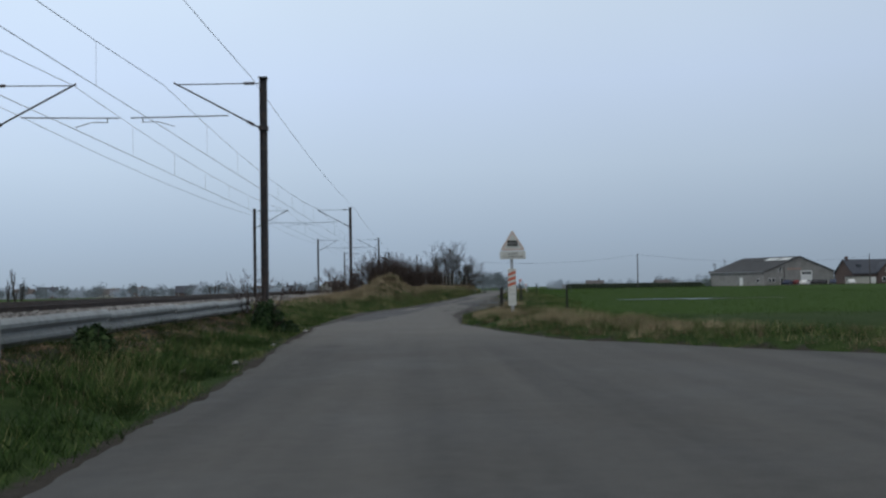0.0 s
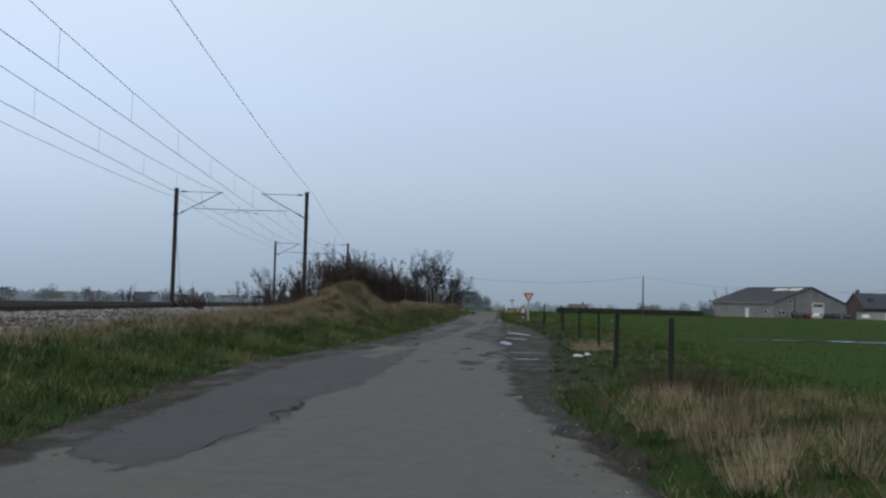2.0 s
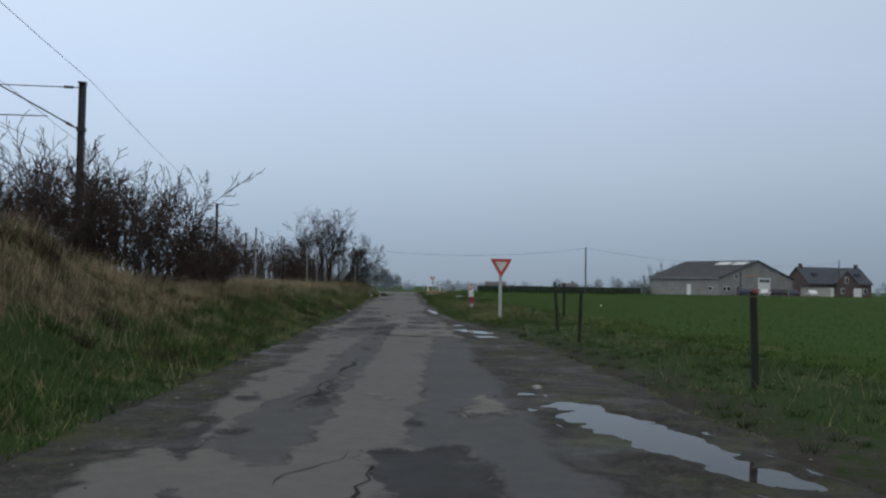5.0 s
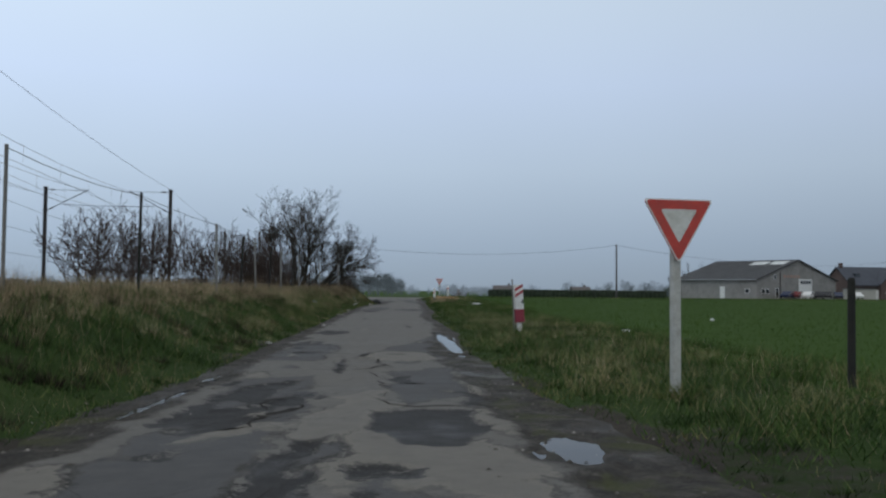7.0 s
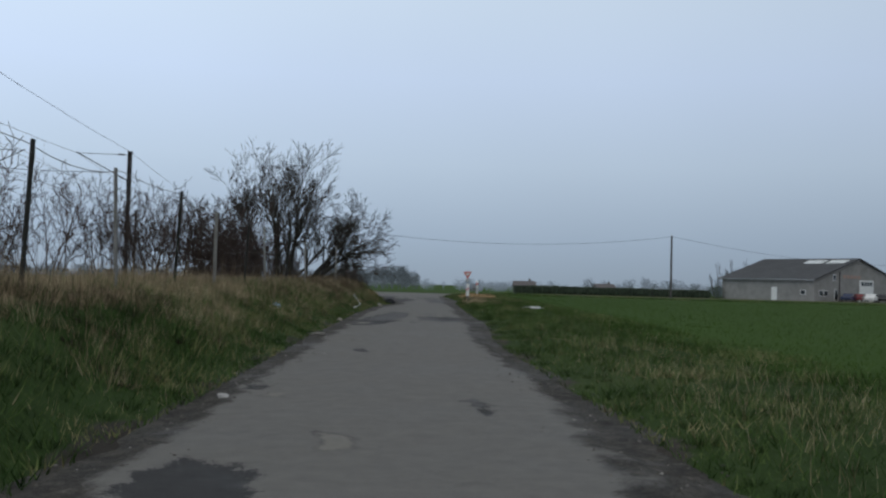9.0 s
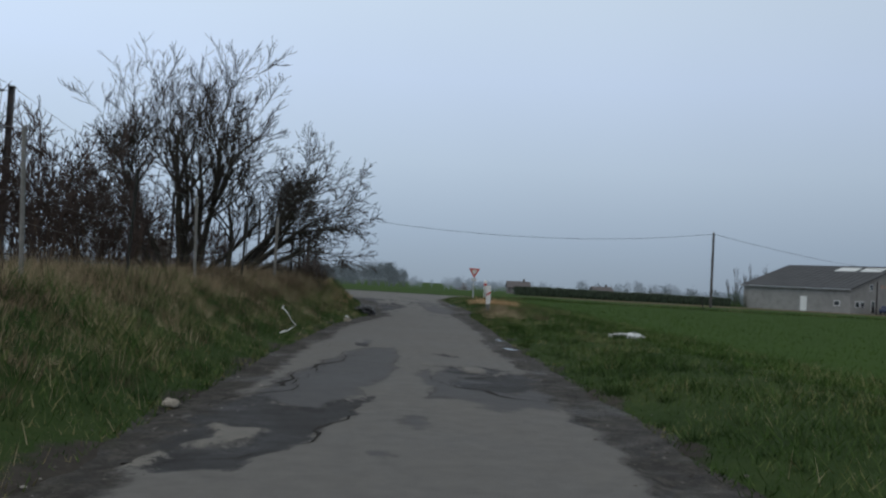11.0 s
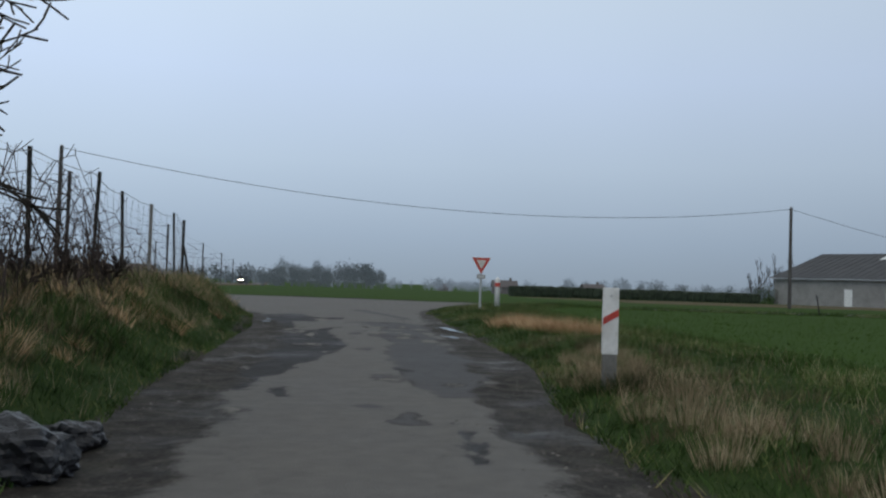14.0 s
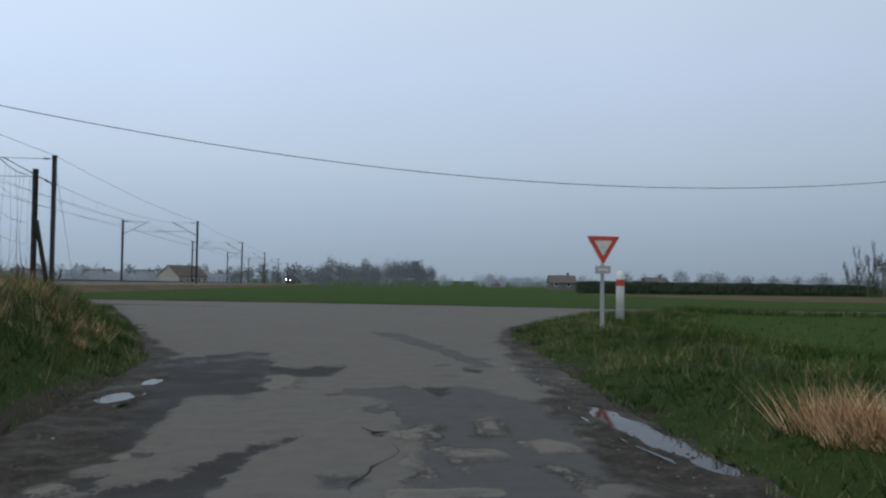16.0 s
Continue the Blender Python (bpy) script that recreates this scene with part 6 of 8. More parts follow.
part("roof_slab", b, M_ROOF, shed)


def car(at, rz, paint, label):
    s = thing("car", label, "car", "cars parked by the barn", at, rz)
    b = Build()
    side = [(-2.0, 0.35), (-2.05, 0.75), (-1.9, 0.95), (-0.95, 1.0), (-0.45, 1.42), (0.9, 1.45), (1.6, 1.0), (2.0, 0.9), (2.05, 0.4)]
    b.slab(side, -0.82, 0.82)
    part("body", b, paint, s, "", 0.08)
    b = Build()
    b.slab([(-0.8, 1.02), (-0.42, 1.36), (0.85, 1.38), (1.35, 1.02)], -0.835, 0.835)
    part("side_glass", b, M_GLASS, s)
    for x in (-1.25, 1.25):
        for y in (-0.8, 0.62):
            b = Build()
            b.tube([(x, y, 0.32), (x, y + 0.18, 0.32)], 0.32, 14)
            w = part("wheel", b, M_TYRE, s)
            b = Build()
            b.tube([(x, y - 0.01, 0.32), (x, y + 0.19, 0.32)], 0.18, 10)
            part("rim", b, M_GALV, w)
    return s


P_BLUE = worn("dark_blue_car_paint", (0.02, 0.03, 0.06), (0.03, 0.04, 0.08), 1, 5, 0.25)
P_RED = worn("red_car_paint", (0.12, 0.02, 0.02), (0.16, 0.03, 0.03), 1, 5, 0.25)
P_DARK = worn("black_car_paint", (0.015, 0.015, 0.018), (0.03, 0.03, 0.035), 1, 5, 0.25)
g_dir = Vector((24.0, 12.1, 0)).normalized()
g_out = Vector((g_dir.y, -g_dir.x, 0))
for along, out, paint, label in ((7, 3, P_BLUE, "dark blue car parked before the barn"), (11.0, 3, P_RED, "red car parked before the barn"), (13.5, 4, M_WHITE, "white car parked before the barn"),
                                 (18.5, 4, P_DARK, "black car parked before the barn"), (24, 3, P_DARK, "black car parked before the barn"), (29, 3, P_BLUE, "dark blue car parked before the barn"), (40, 2, M_WHITE, "white car parked near the house")):
    p = Vector((89.7, 234.0, 0)) + g_dir * along * 0.78 + g_out * out
    car((p.x, p.y, float(ground_z(p.x, p.y))), 34 + along, paint, label)


# ---- bare trees, shrubs ----
class Twigs:
    """Branches as three-sided tapering tubes, gathered into arrays."""

    def __init__(self, seed):
        self.r = random.Random(seed)
        self.a, self.b, self.ra, self.rb = [], [], [], []

    def seg(self, p, q, r0, r1):
        self.a.append(tuple(p)), self.b.append(tuple(q)), self.ra.append(r0), self.rb.append(r1)

    def grow(self, p, d, length, radius, level, up=0.15, wander=0.18, kids=(5, 5, 4, 4), spread=0.75, keep=0.62, clear=0.25):
        r = self.r
        steps = 5 if level == 0 else 4 if level == 1 else 2 if level == len(kids) else 3
        p, d = Vector(p), Vector(d).normalized()
        marks = []
        for i in range(steps):
            d = (d + Vector((r.gauss(0, wander), r.gauss(0, wander), r.gauss(0, wander) + up))).normalized()
            q = p + d * (length / steps)
            t0, t1 = 1 - 0.72 * i / steps, 1 - 0.72 * (i + 1) / steps
            self.seg(p, q, radius * t0, radius * t1)
            marks.append((p, q, d.copy(), radius * t1))
            p = q
        if level >= len(kids):
            return
        for k in range(kids[level]):
            f = (k + 0.6 + 0.5 * r.random()) / kids[level]
            i = min(steps - 1, int((clear + (1 - clear) * f) * steps))
            a, b, dd, rr = marks[i]
            side = Vector((r.gauss(0, 1), r.gauss(0, 1), r.gauss(0, 0.7)))
            side = (side - dd * side.dot(dd)).normalized()
            nd = (dd + side * spread * (0.7 + 0.6 * r.random())).normalized()
            self.grow(a.lerp(b, r.random()), nd, length * keep * (0.7 + 0.5 * r.random()), max(rr * 0.69, 0.0035), level + 1, up, wander, kids, spread, keep, clear)

    def mesh(self, name, material, least=0.0038):
        A, B = np.array(self.a), np.array(self.b)
        ra, rb = np.maximum(self.ra, least), np.maximum(self.rb, least * 0.8)
        d = B - A
        d /= np.linalg.norm(d, axis=1, keepdims=True) + 1e-9
        ref = np.where(np.abs(d[:, 2:3]) < 0.9, np.array([[0, 0, 1.0]]), np.array([[1.0, 0, 0]]))
        u = np.cross(d, ref)
        u /= np.linalg.norm(u, axis=1, keepdims=True)
        w = np.cross(d, u)
        B = B + d * (0.3 * ra[:, None])
        vs = []
        for P, R in ((A, ra), (B, rb)):
            for k in range(3):
                an = 2 * math.pi * k / 3
                vs.append(P + R[:, None] * (math.cos(an) * u + math.sin(an) * w))
        v = np.stack(vs, 1).reshape(-1, 3)
        o = (np.arange(len(A)) * 6)[:, None, None]
        f = np.array([(0, 1, 4, 3), (1, 2, 5, 4), (2, 0, 3, 5)])[None] + o
        # the finest twigs need no third side
        f = f.reshape(-1, 4)[np.stack([ra > 0, ra > 0, ra > least * 1.05], 1).reshape(-1)]
        return raw_mesh(name, v, f, material, True)


def tree(name, label, category, at, stems, seed, kids, bark=M_BARK, twig=M_TWIG, group="", least=0.006, **how):
    """stems: (offset x, offset y, direction, length, radius). The thick limbs are the trunk, the rest the crown."""
    gz = float(ground_z(at[0], at[1])) - 0.1
    s = thing(name, label, category, group, (at[0], at[1], gz))
    t = Twigs(seed)
    for ox, oy, d, length, radius, *arch in stems:
        if arch:
            how["up"] = arch[0]
        t.grow((ox, oy, 0), d, length, radius, 0, kids=kids, **how)
    if name == "shrub":
        ob = new("branch_tangle", t.mesh("branch_tangle", twig, least))
        ob.parent = s
        tagged(ob, kind="stuff")
        return s
    thick = Twigs(0)
    thin = Twigs(0)
    for a, b, r0, r1 in zip(t.a, t.b, t.ra, t.rb):
        (thick if r0 > 0.022 else thin).seg(a, b, r0, r1)
    if thick.a:
        ob = new("trunk", thick.mesh("trunk", bark))
        ob.parent = s
    if thin.a:
        ob = new("crown", thin.mesh("crown", twig, least))
        ob.parent = s
    return s


tree("bare_tree", "large bare multi-stemmed tree in winter on the bank", "tree", (4.3, 135.6), [
    (0, 0, (0.06, 0, 1), 4.25, 0.16), (0.25, 0.1, (0.34, 0.1, 1), 4.3, 0.13), (-0.3, 0.1, (-0.3, 0.15, 1), 3.9, 0.12), (-0.1, 0.35, (-0.1, 0.4, 1), 3.9, 0.12),
    (0.35, -0.2, (0.5, -0.15, 0.95), 3.5, 0.11), (-0.5, -0.2, (-0.7, -0.1, 0.9), 3.4, 0.09), (0.1, -0.3, (0.2, -0.35, 1), 3.7, 0.11), (-0.7, 0.2, (-0.9, 0.2, 0.75), 2.8, 0.08), (0.5, 0.3, (0.68, 0.3, 0.85), 2.8, 0.1)],
    11, (9, 6, 5, 3), least=0.0075, clear=0.3, up=0.1, wander=0.11, spread=0.68, keep=0.5)
tree("bare_tree", "bare tree leaning out low over the verge", "tree", (5.6, 135.2), [
    (0, 0, (0.74, 0.15, 0.72), 3.15, 0.14, 0.0), (0.1, 0.1, (0.6, 0.2, 0.88), 3.5, 0.12, 0.03), (0.1, -0.1, (0.85, 0.0, 0.52), 2.8, 0.1, -0.02), (-0.1, 0.2, (0.32, 0.25, 1), 2.9, 0.1, 0.05), (0.2, 0.3, (0.74, 0.35, 0.62), 2.9, 0.09, -0.01), (0.0, 0.1, (0.58, -0.2, 0.85), 2.8, 0.09, 0.0), (0.15, 0.1, (0.5, 0.2, 1.0), 3.1, 0.1, 0.03), (0.2, 0.0, (0.62, 0.15, 0.9), 2.6, 0.09, 0.02)],
    23, (8, 6, 5, 3), least=0.0072, clear=0.4, wander=0.1, spread=0.72, keep=0.46)


def shrub(at, h, r, seed, label="leafless thorn shrub with dense dark twigs", n=10, kids=(8, 5, 3), least=0.009):
    q = random.Random(seed)
    stems = []
    for k in range(n):
        a = k * 2.4 + q.random()
        f = (0.1 + 1.0 * q.random()) * r / h * 1.6
        stems.append((0.6 * r * math.cos(a) * q.random(), 0.6 * r * math.sin(a) * q.random(), (f * math.cos(a), f * math.sin(a), 1.0), h * (0.45 + 0.25 * q.random()), 0.024 + 0.012 * q.random()))
    return tree("shrub", label, "shrub", at, stems, seed, kids, M_SHRUB, M_SHRUB, "leafless shrubs", least, up=0.09, wander=0.11, spread=0.75, keep=0.45, clear=0.04)


THICKET = [(-6.1, 71.5, 2.3, 1.6), (-5.3, 73.5, 2.7, 1.7), (-4.0, 74.5, 3.0, 1.7), (-2.6, 75.5, 3.4, 1.8), (-3.4, 73.5, 2.7, 1.6), (-1.9, 76.0, 3.2, 1.6), (-1.5, 77.5, 3.0, 1.6), (-0.9, 80.0, 2.5, 1.4), (-0.8, 82.5, 2.1, 1.2), (-0.6, 85.0, 1.8, 0.9), (-3.2, 78.5, 3.1, 1.8)]
SHRUBS = [(-2.2, 106.5, 3.3, 1.8), (-0.9, 108.5, 3.4, 1.7), (-2.8, 110.0, 3.2, 1.8),
          (-5.0, 123.5, 4.2, 2.0), (-3.2, 125.0, 4.4, 2.0), (-1.5, 126.5, 4.3, 2.0), (0.2, 125.5, 4.0, 1.8), (-0.4, 129.0, 4.2, 1.9), (1.2, 131.0, 3.8, 1.6), (1.0, 138.5, 2.6, 1.4), (2.4, 127.0, 3.8, 1.3), (1.6, 129.3, 4.0, 1.4), (3.2, 131.5, 3.2, 1.4), (2.4, 134.0, 3.2, 1.4), (1.4, 133.0, 3.5, 1.4), (2.0, 140.0, 3.0, 1.5), (3.4, 141.5, 2.8, 1.4), (4.6, 139.5, 2.4, 1.3)]
for i, (x, y, h, r) in enumerate(THICKET + SHRUBS):
    shrub((x, y), h, r, 100 + i, n=13 if y < 90 else 9, kids=(8, 6, 3) if y < 90 else (7, 5, 3), least=0.007 if y < 90 else 0.0085)
# dead vines arching over the fence
def vines(count, seed):
    q = random.Random(seed)
    s = thing("dead_vines", "tangle of bare arching vines grown over the wire fence", "vines", "", (0, 0, 0))
    for k in range(count):
        t = Twigs(seed + k)
        y = 139.5 + 8.0 * q.random() ** 1.5
        x = float(edge_l(y)) - 2.9 + q.gauss(0, 0.35)
        g = float(ground_z(x, y))
        h, reach, turn = q.uniform(0.5, 1.45) * (1.1 if y < 146 else 0.7), q.uniform(1.0, 2.6), q.gauss(0.6, 1.3)
        last = None
        for i in range(12):
            u = i / 11
            p = Vector((x + reach * u * math.sin(turn) * 0.6, y + reach * u * math.cos(turn), g + h * (1 - (1.75 * u - 0.85) ** 2 * 1.25) + 0.05 * q.gauss(0, 1) - 0.05))
            if last is not None:
                t.seg(last, p, 0.009 * (1.2 - u), 0.009 * (1.1 - u))
                if q.random() < 0.55:
                    t.seg(p, p + Vector((q.gauss(0, 0.12), q.gauss(0, 0.12), q.gauss(0.06, 0.12))), 0.006, 0.003)
            last = p
        ob = new("vine", t.mesh("vine", M_SHRUB, 0.006))
        ob.parent = s


vines(70, 77)
# low brambles and dead stems under the trees
for i, (x, y, h, r) in enumerate([(6.5, 137.5, 1.0, 1.2), (7.6, 140.0, 0.9, 1.1), (8.2, 143.0, 0.9, 1.0), (8.0, 146.5, 0.8, 0.9), (7.2, 150.0, 1.3, 1.1), (6.2, 153.5, 1.2, 1.0), (6.9, 136.2, 0.8, 1.0), (7.3, 138.6, 1.1, 1.1), (7.9, 141.5, 1.0, 1.0), (8.4, 144.6, 0.9, 0.9), (6.2, 143.5, 0.9, 1.1), (-7.8, 62, 1.0, 0.9), (-8.5, 64, 1.2, 0.7)]):
    shrub((x, y), h * (0.75 if y > 130 else 1), r * 0.75, 300 + i, "low tangle of bare bramble stems", 7, (7, 5, 3))


shrub((-5.0, 30.0), 1.7, 0.75, 390, "sparse bare thorn bush by the barrier", 7, (7, 4, 3), 0.0045)


def leafy_bush(at, r, h, count, seed):
    """An ivy-like evergreen bush of many small leaves."""
    q = np.random.default_rng(seed)
    gz = float(ground_z(*at))
    s = thing("evergreen_bush", "dark green ivy-covered bush by the barrier", "bush", "evergreen bushes", (at[0], at[1], gz))
    d = q.normal(size=(count, 3))
    d /= np.linalg.norm(d, axis=1, keepdims=True)
    d[:, 2] = np.abs(d[:, 2])
    rad = (0.55 + 0.5 * q.random((count, 1)) ** 0.6) * (1 + 0.25 * wob(d[:, :1] * 3, d[:, 1:2] * 3, 0.6, seed))
    c = d * rad * np.array([r, r, h])
    u = q.normal(size=(count, 3))
    u /= np.linalg.norm(u, axis=1, keepdims=True)
    w = np.cross(u, d + 0.3 * q.normal(size=(count, 3)))
    w /= np.linalg.norm(w, axis=1, keepdims=True) + 1e-9
    L = 0.035 + 0.03 * q.random((count, 1))
    v = np.stack([c - u * L, c + w * L * 0.6, c + u * L, c - w * L * 0.6], 1).reshape(-1, 3)
    f = np.arange(count * 4).reshape(-1, 4)
    ob = new("leaves", raw_mesh("leaves", v, f, M_IVY))
    ob.parent = s
    t = Twigs(seed)
    for k in range(6):
        t.grow((0, 0, -0.05), (math.cos(k), math.sin(k), 1.2), h * 0.7, 0.02, 0, kids=(4, 3))
    ob = new("stems", t.mesh("stems", M_SHRUB))
    ob.parent = s
    return s


leafy_bush((-3.9, 25.8), 0.38, 0.68, 3600, 1)
leafy_bush((-3.5, 26.6), 0.22, 0.28, 1500, 2)
leafy_bush((-4.45, 15.6), 0.24, 0.36, 1800, 3)
leafy_bush((80.2, 251.5), 2.2, 2.5, 5000, 4)


def hedge(points, h, d):
    s = thing("hedge", "long dark clipped conifer hedge along the field edge", "hedge")
    for (x0, y0), (x1, y1) in zip(points[:-1], points[1:]):
        n = max(2, int(math.hypot(x1 - x0, y1 - y0) / 0.95))
        for k in range(n):
            q = random.Random(k + int(x0 * 10))
            x, y = x0 + (x1 - x0) * (k + 0.5) / n, y0 + (y1 - y0) * (k + 0.5) / n
            hh = h * (0.96 + 0.08 * q.random())
            b = Build()
            b.lathe([(0.75 * d, -0.1), (0.95 * d, 0.3 * hh), (0.95 * d, 0.75 * hh), (0.9 * d, 0.95 * hh), (0.6 * d, hh)], 9, (x, y, float(ground_z(x, y))))
            b.v = [(vx + 0.06 * q.gauss(0, 1), vy + 0.06 * q.gauss(0, 1), vz + 0.03 * q.gauss(0, 1)) for vx, vy, vz in b.v]
            part("clipped_bush", b, M_HEDGE, s)
    return s


hedge([(41.0, 247), (78.3, 250.5)], 1.45, 0.95)


# ---- far plain: houses, trees, train ----
def far_house(at, rz, L, D, E, A, wall, roof, label):
    x, y = 5 + (at[0] - 5) * 1.45, 80 + (at[1] - 80) * 1.45
    return house((x, y, float(ground_z(x, y))), rz, L, D, E, A, wall, roof, label, False, "village houses")


VILLAGE = [(-178, 372, 12, 14), (-160, 390, -8, 12), (-146, 381, 20, 11), (-131, 402, 5, 13), (-116, 396, -14, 10), (-101, 412, 8, 12), (-88, 420, 25, 11), (-72, 431, -5, 13), (-60, 455, 14, 10), (-30, 468, 10, 12)]
for i, (x, y, rz, L) in enumerate(VILLAGE):
    far_house((x, y), rz, L, 8, 3.0, 6.0 + (i % 3) * 0.5, (M_CREAM, M_BRICK, M_BRICK)[i % 3], (M_TILE, M_TILE, M_SLATE)[i % 3], ("pale rendered village house with a red tiled roof", "brick village house with a red tiled roof", "brick village house with a slate roof")[i % 3])
far_house((-30.0, 366.0), 60, 17, 10, 3.2, 7.2, M_CREAM, M_TILE, "white-gabled village house with a red tiled roof")
for x, y, rz in ((76, 405, -8), (113.5, 425.6, 6)):
    house((x, y, float(ground_z(x, y))), rz, 7.5, 6, 2.2, 4.1, M_HAZYWALL, M_HAZYROOF, "low brick farm building far across the fields", False, "far farm buildings")
far_house((205, 590), 5, 18, 9, 3.0, 6.5, M_HAZYWALL, M_HAZYROOF, "brick farm building with a red roof across the fields")
far_house((98, 620), 15, 11, 8, 2.8, 6.0, M_HAZYWALL, M_HAZYROOF, "brick farm building with a red roof across the fields")


def crown_cloud(q, x, y, z, h, r, n, bare):
    """Twig clumps of one far tree: small crossed slivers in an uneven crown, and a trunk."""
    c = q.normal(size=(n, 3))
    c /= np.linalg.norm(c, axis=1, keepdims=True)
    c *= (q.random((n, 1)) ** 0.4)
    c *= np.array([r, r, h * 0.42]) * (1 + 0.3 * q.normal(size=(n, 1)) * 0.5)
    c += np.array([x, y, z + h * 0.58])
    u = q.normal(size=(n, 3)) * np.array([0.6, 0.6, 1.0])
    u /= np.linalg.norm(u, axis=1, keepdims=True)
    w = np.cross(u, q.normal(size=(n, 3)))
    w /= np.linalg.norm(w, axis=1, keepdims=True) + 1e-9
    s = r * (0.12 if bare else 0.18) * (0.5 + q.random((n, 1)))
    v = np.stack([c - u * s, c + w * s * 0.45, c + u * s, c - w * s * 0.45], 1).reshape(-1, 3)
    t = np.array([[x - 0.02 * h, y, z], [x + 0.02 * h, y, z], [x + 0.012 * h, y, z + h * 0.6], [x - 0.012 * h, y, z + h * 0.6]])
    return np.concatenate([v, t])


def far_trees(name, label, spots, material, seed, n=150, kind="stuff"):
    q = np.random.default_rng(seed)
    vs = []
    for x, y, h, r, bare in spots:
        vs.append(crown_cloud(q, x, y, float(ground_z(x, y)) - 0.3, h, r, n, bare))
    v = np.concatenate(vs)
    return tagged(new(name, raw_mesh(name, v, np.arange(len(v)).reshape(-1, 4), material)), label, "trees", kind=kind)


# These far trees glow faintly; their haze is put into the colour.
q = random.Random(5)
grove = []
for k in range(46):
    a = radians(-1.4 + 7.6 * k / 45 + q.gauss(0, 0.1))
    d = 420 + q.uniform(-15, 25)
    grove.append((12.6 + d * math.sin(a), 145 + d * math.cos(a), q.uniform(8.5, 13.0) * (1.1 if 6 < k < 40 else 0.8), q.uniform(2.2, 3.6), True))
grove.append((12.6 + 430 * math.sin(radians(5.2)), 145 + 430 * math.cos(radians(5.2)), 13.0, 4.2, False))
far_trees("far_grove", "grove of bare trees across the field, in glowing painted haze", grove, M_FAR2, 1, 420)
line = []
for k in range(330):
    a = radians(-62 + 124 * k / 329 + q.gauss(0, 0.3))
    d = q.uniform(620, 900)
    dense = 0.5 + 0.5 * math.sin(k * 0.21) + 0.4 * math.sin(k * 0.057 + 1)
    if dense < 0.25 and q.random() < 0.6:
        continue
    h = q.uniform(6, 11) * (0.8 + 0.45 * max(dense, 0)) * d / 760
    line.append((8 + d * math.sin(a), 60 + d * math.cos(a), h, h * q.uniform(0.28, 0.5), q.random() < 0.6))
far_trees("backdrop_woods", "tree line along the horizon, in pale glowing painted haze", line, M_FAR, 2, 170, "structure")
row = []
for k in range(26):
    x = 150 + k * 11 + q.uniform(-2, 2)
    row.append((x, 560 - k * 3, q.uniform(7, 9.5) * (1.25 if k > 14 else 1), q.uniform(2.2, 3.4), True))
for k in range(60):
    x = -230 + k * 4.4 + q.uniform(-2, 2)
    y = 395 + 0.35 * (x + 230) + q.uniform(-8, 30)
    if not -80 < x < -25:
        row.append((x, y, q.uniform(4.0, 8.0), q.uniform(1.8, 3.4), q.random() < 0.7))
for k in range(16):
    row.append((-100 + k * 6.5 + q.uniform(-2, 2), 668 + q.uniform(-6, 10), q.uniform(8, 13), q.uniform(3, 4.5), q.random() < 0.6))
haze = []
for k in range(120):
    a = radians(9 + 26 * k / 119 + q.gauss(0, 0.12))
    if math.sin(k * 0.33) + 0.6 * math.sin(k * 0.11) < -0.55:
        continue
    d = q.uniform(540, 590)
    haze.append((5 + d * math.sin(a), 79 + d * math.cos(a), q.uniform(5.0, 8.5), q.uniform(1.8, 3.6), True))
for k in range(150):
    a = radians(-30 + 27 * k / 149 + q.gauss(0, 0.1))
    d = q.uniform(520, 600)
    haze.append((d * math.sin(a), 20 + d * math.cos(a), q.uniform(3.5, 7.0), q.uniform(2.5, 4.5), q.random() < 0.4))
far_trees("far_tree_line", "line of trees across the fields, in pale glowing painted haze", haze, M_FAR, 9, 180)
far_trees("far_tree_row", "row of bare field trees far across the plain, in glowing painted haze", row, M_FAR2, 3, 260)
# bare trees behind the barn, and a few beside the railway
for i, (x, y, h) in enumerate([(88, 268, 8.0), (91.5, 269, 9.3), (95, 270, 9.8), (99, 271, 8.6), (103, 274, 9.4), (-24, 232, 3.2), (-19, 240, 2.6), (-27, 246, 3.0), (-22, 262, 3.4), (-25, 60, 3.0), (-30, 66, 2.5), (-24, 110, 2.6)]):
    tree("bare_tree", "slender bare tree in winter far off in the fields", "tree", (x, y), [(0, 0, (0.05, 0.03, 1), h * 0.62, 0.09), (0.3, 0.1, (0.3, 0.1, 1), h * 0.5, 0.07), (-0.3, 0, (-0.3, 0.1, 1), h * 0.48, 0.07)],
         500 + i, (12, 7, 4), group="field trees", least=0.012 if y > 200 else 0.006, up=0.2, wander=0.07, spread=0.45, keep=0.36)

train = thing("train", "oncoming train far down the line with white headlights lit", "train", "", (-9.8, 600, RAIL_Z - float(drop(600))))
b = Build()
b.slab([(-1.4, 0.9), (1.4, 0.9), (1.45, 2.4), (1.1, 3.9), (-1.1, 3.9), (-1.45, 2.4)], 0, 60)
part("car_body", b, M_MAST, train, "dark locomotive and coaches", 0.05)
b = Build()
b.box((-1.0, -0.03, 2.6), (1.0, 0.0, 3.5))
part("windscreen", b, M_GLASS, train)
lamp = bpy.data.materials.new("headlight_glow")
lamp.use_nodes = True
lb = lamp.node_tree.nodes["Principled BSDF"]
lb.inputs["Emission Color"].default_value, lb.inputs["Emission Strength"].default_value = (1.0, 0.9, 0.75, 1), 22
for x in (-0.75, 0.75):
    b = Build()
    b.tube([(x, -0.12, 1.75), (x, 0.0, 1.75)], 0.3, 12)
    part("headlight", b, lamp, train, "bright round headlight")
b = Build()
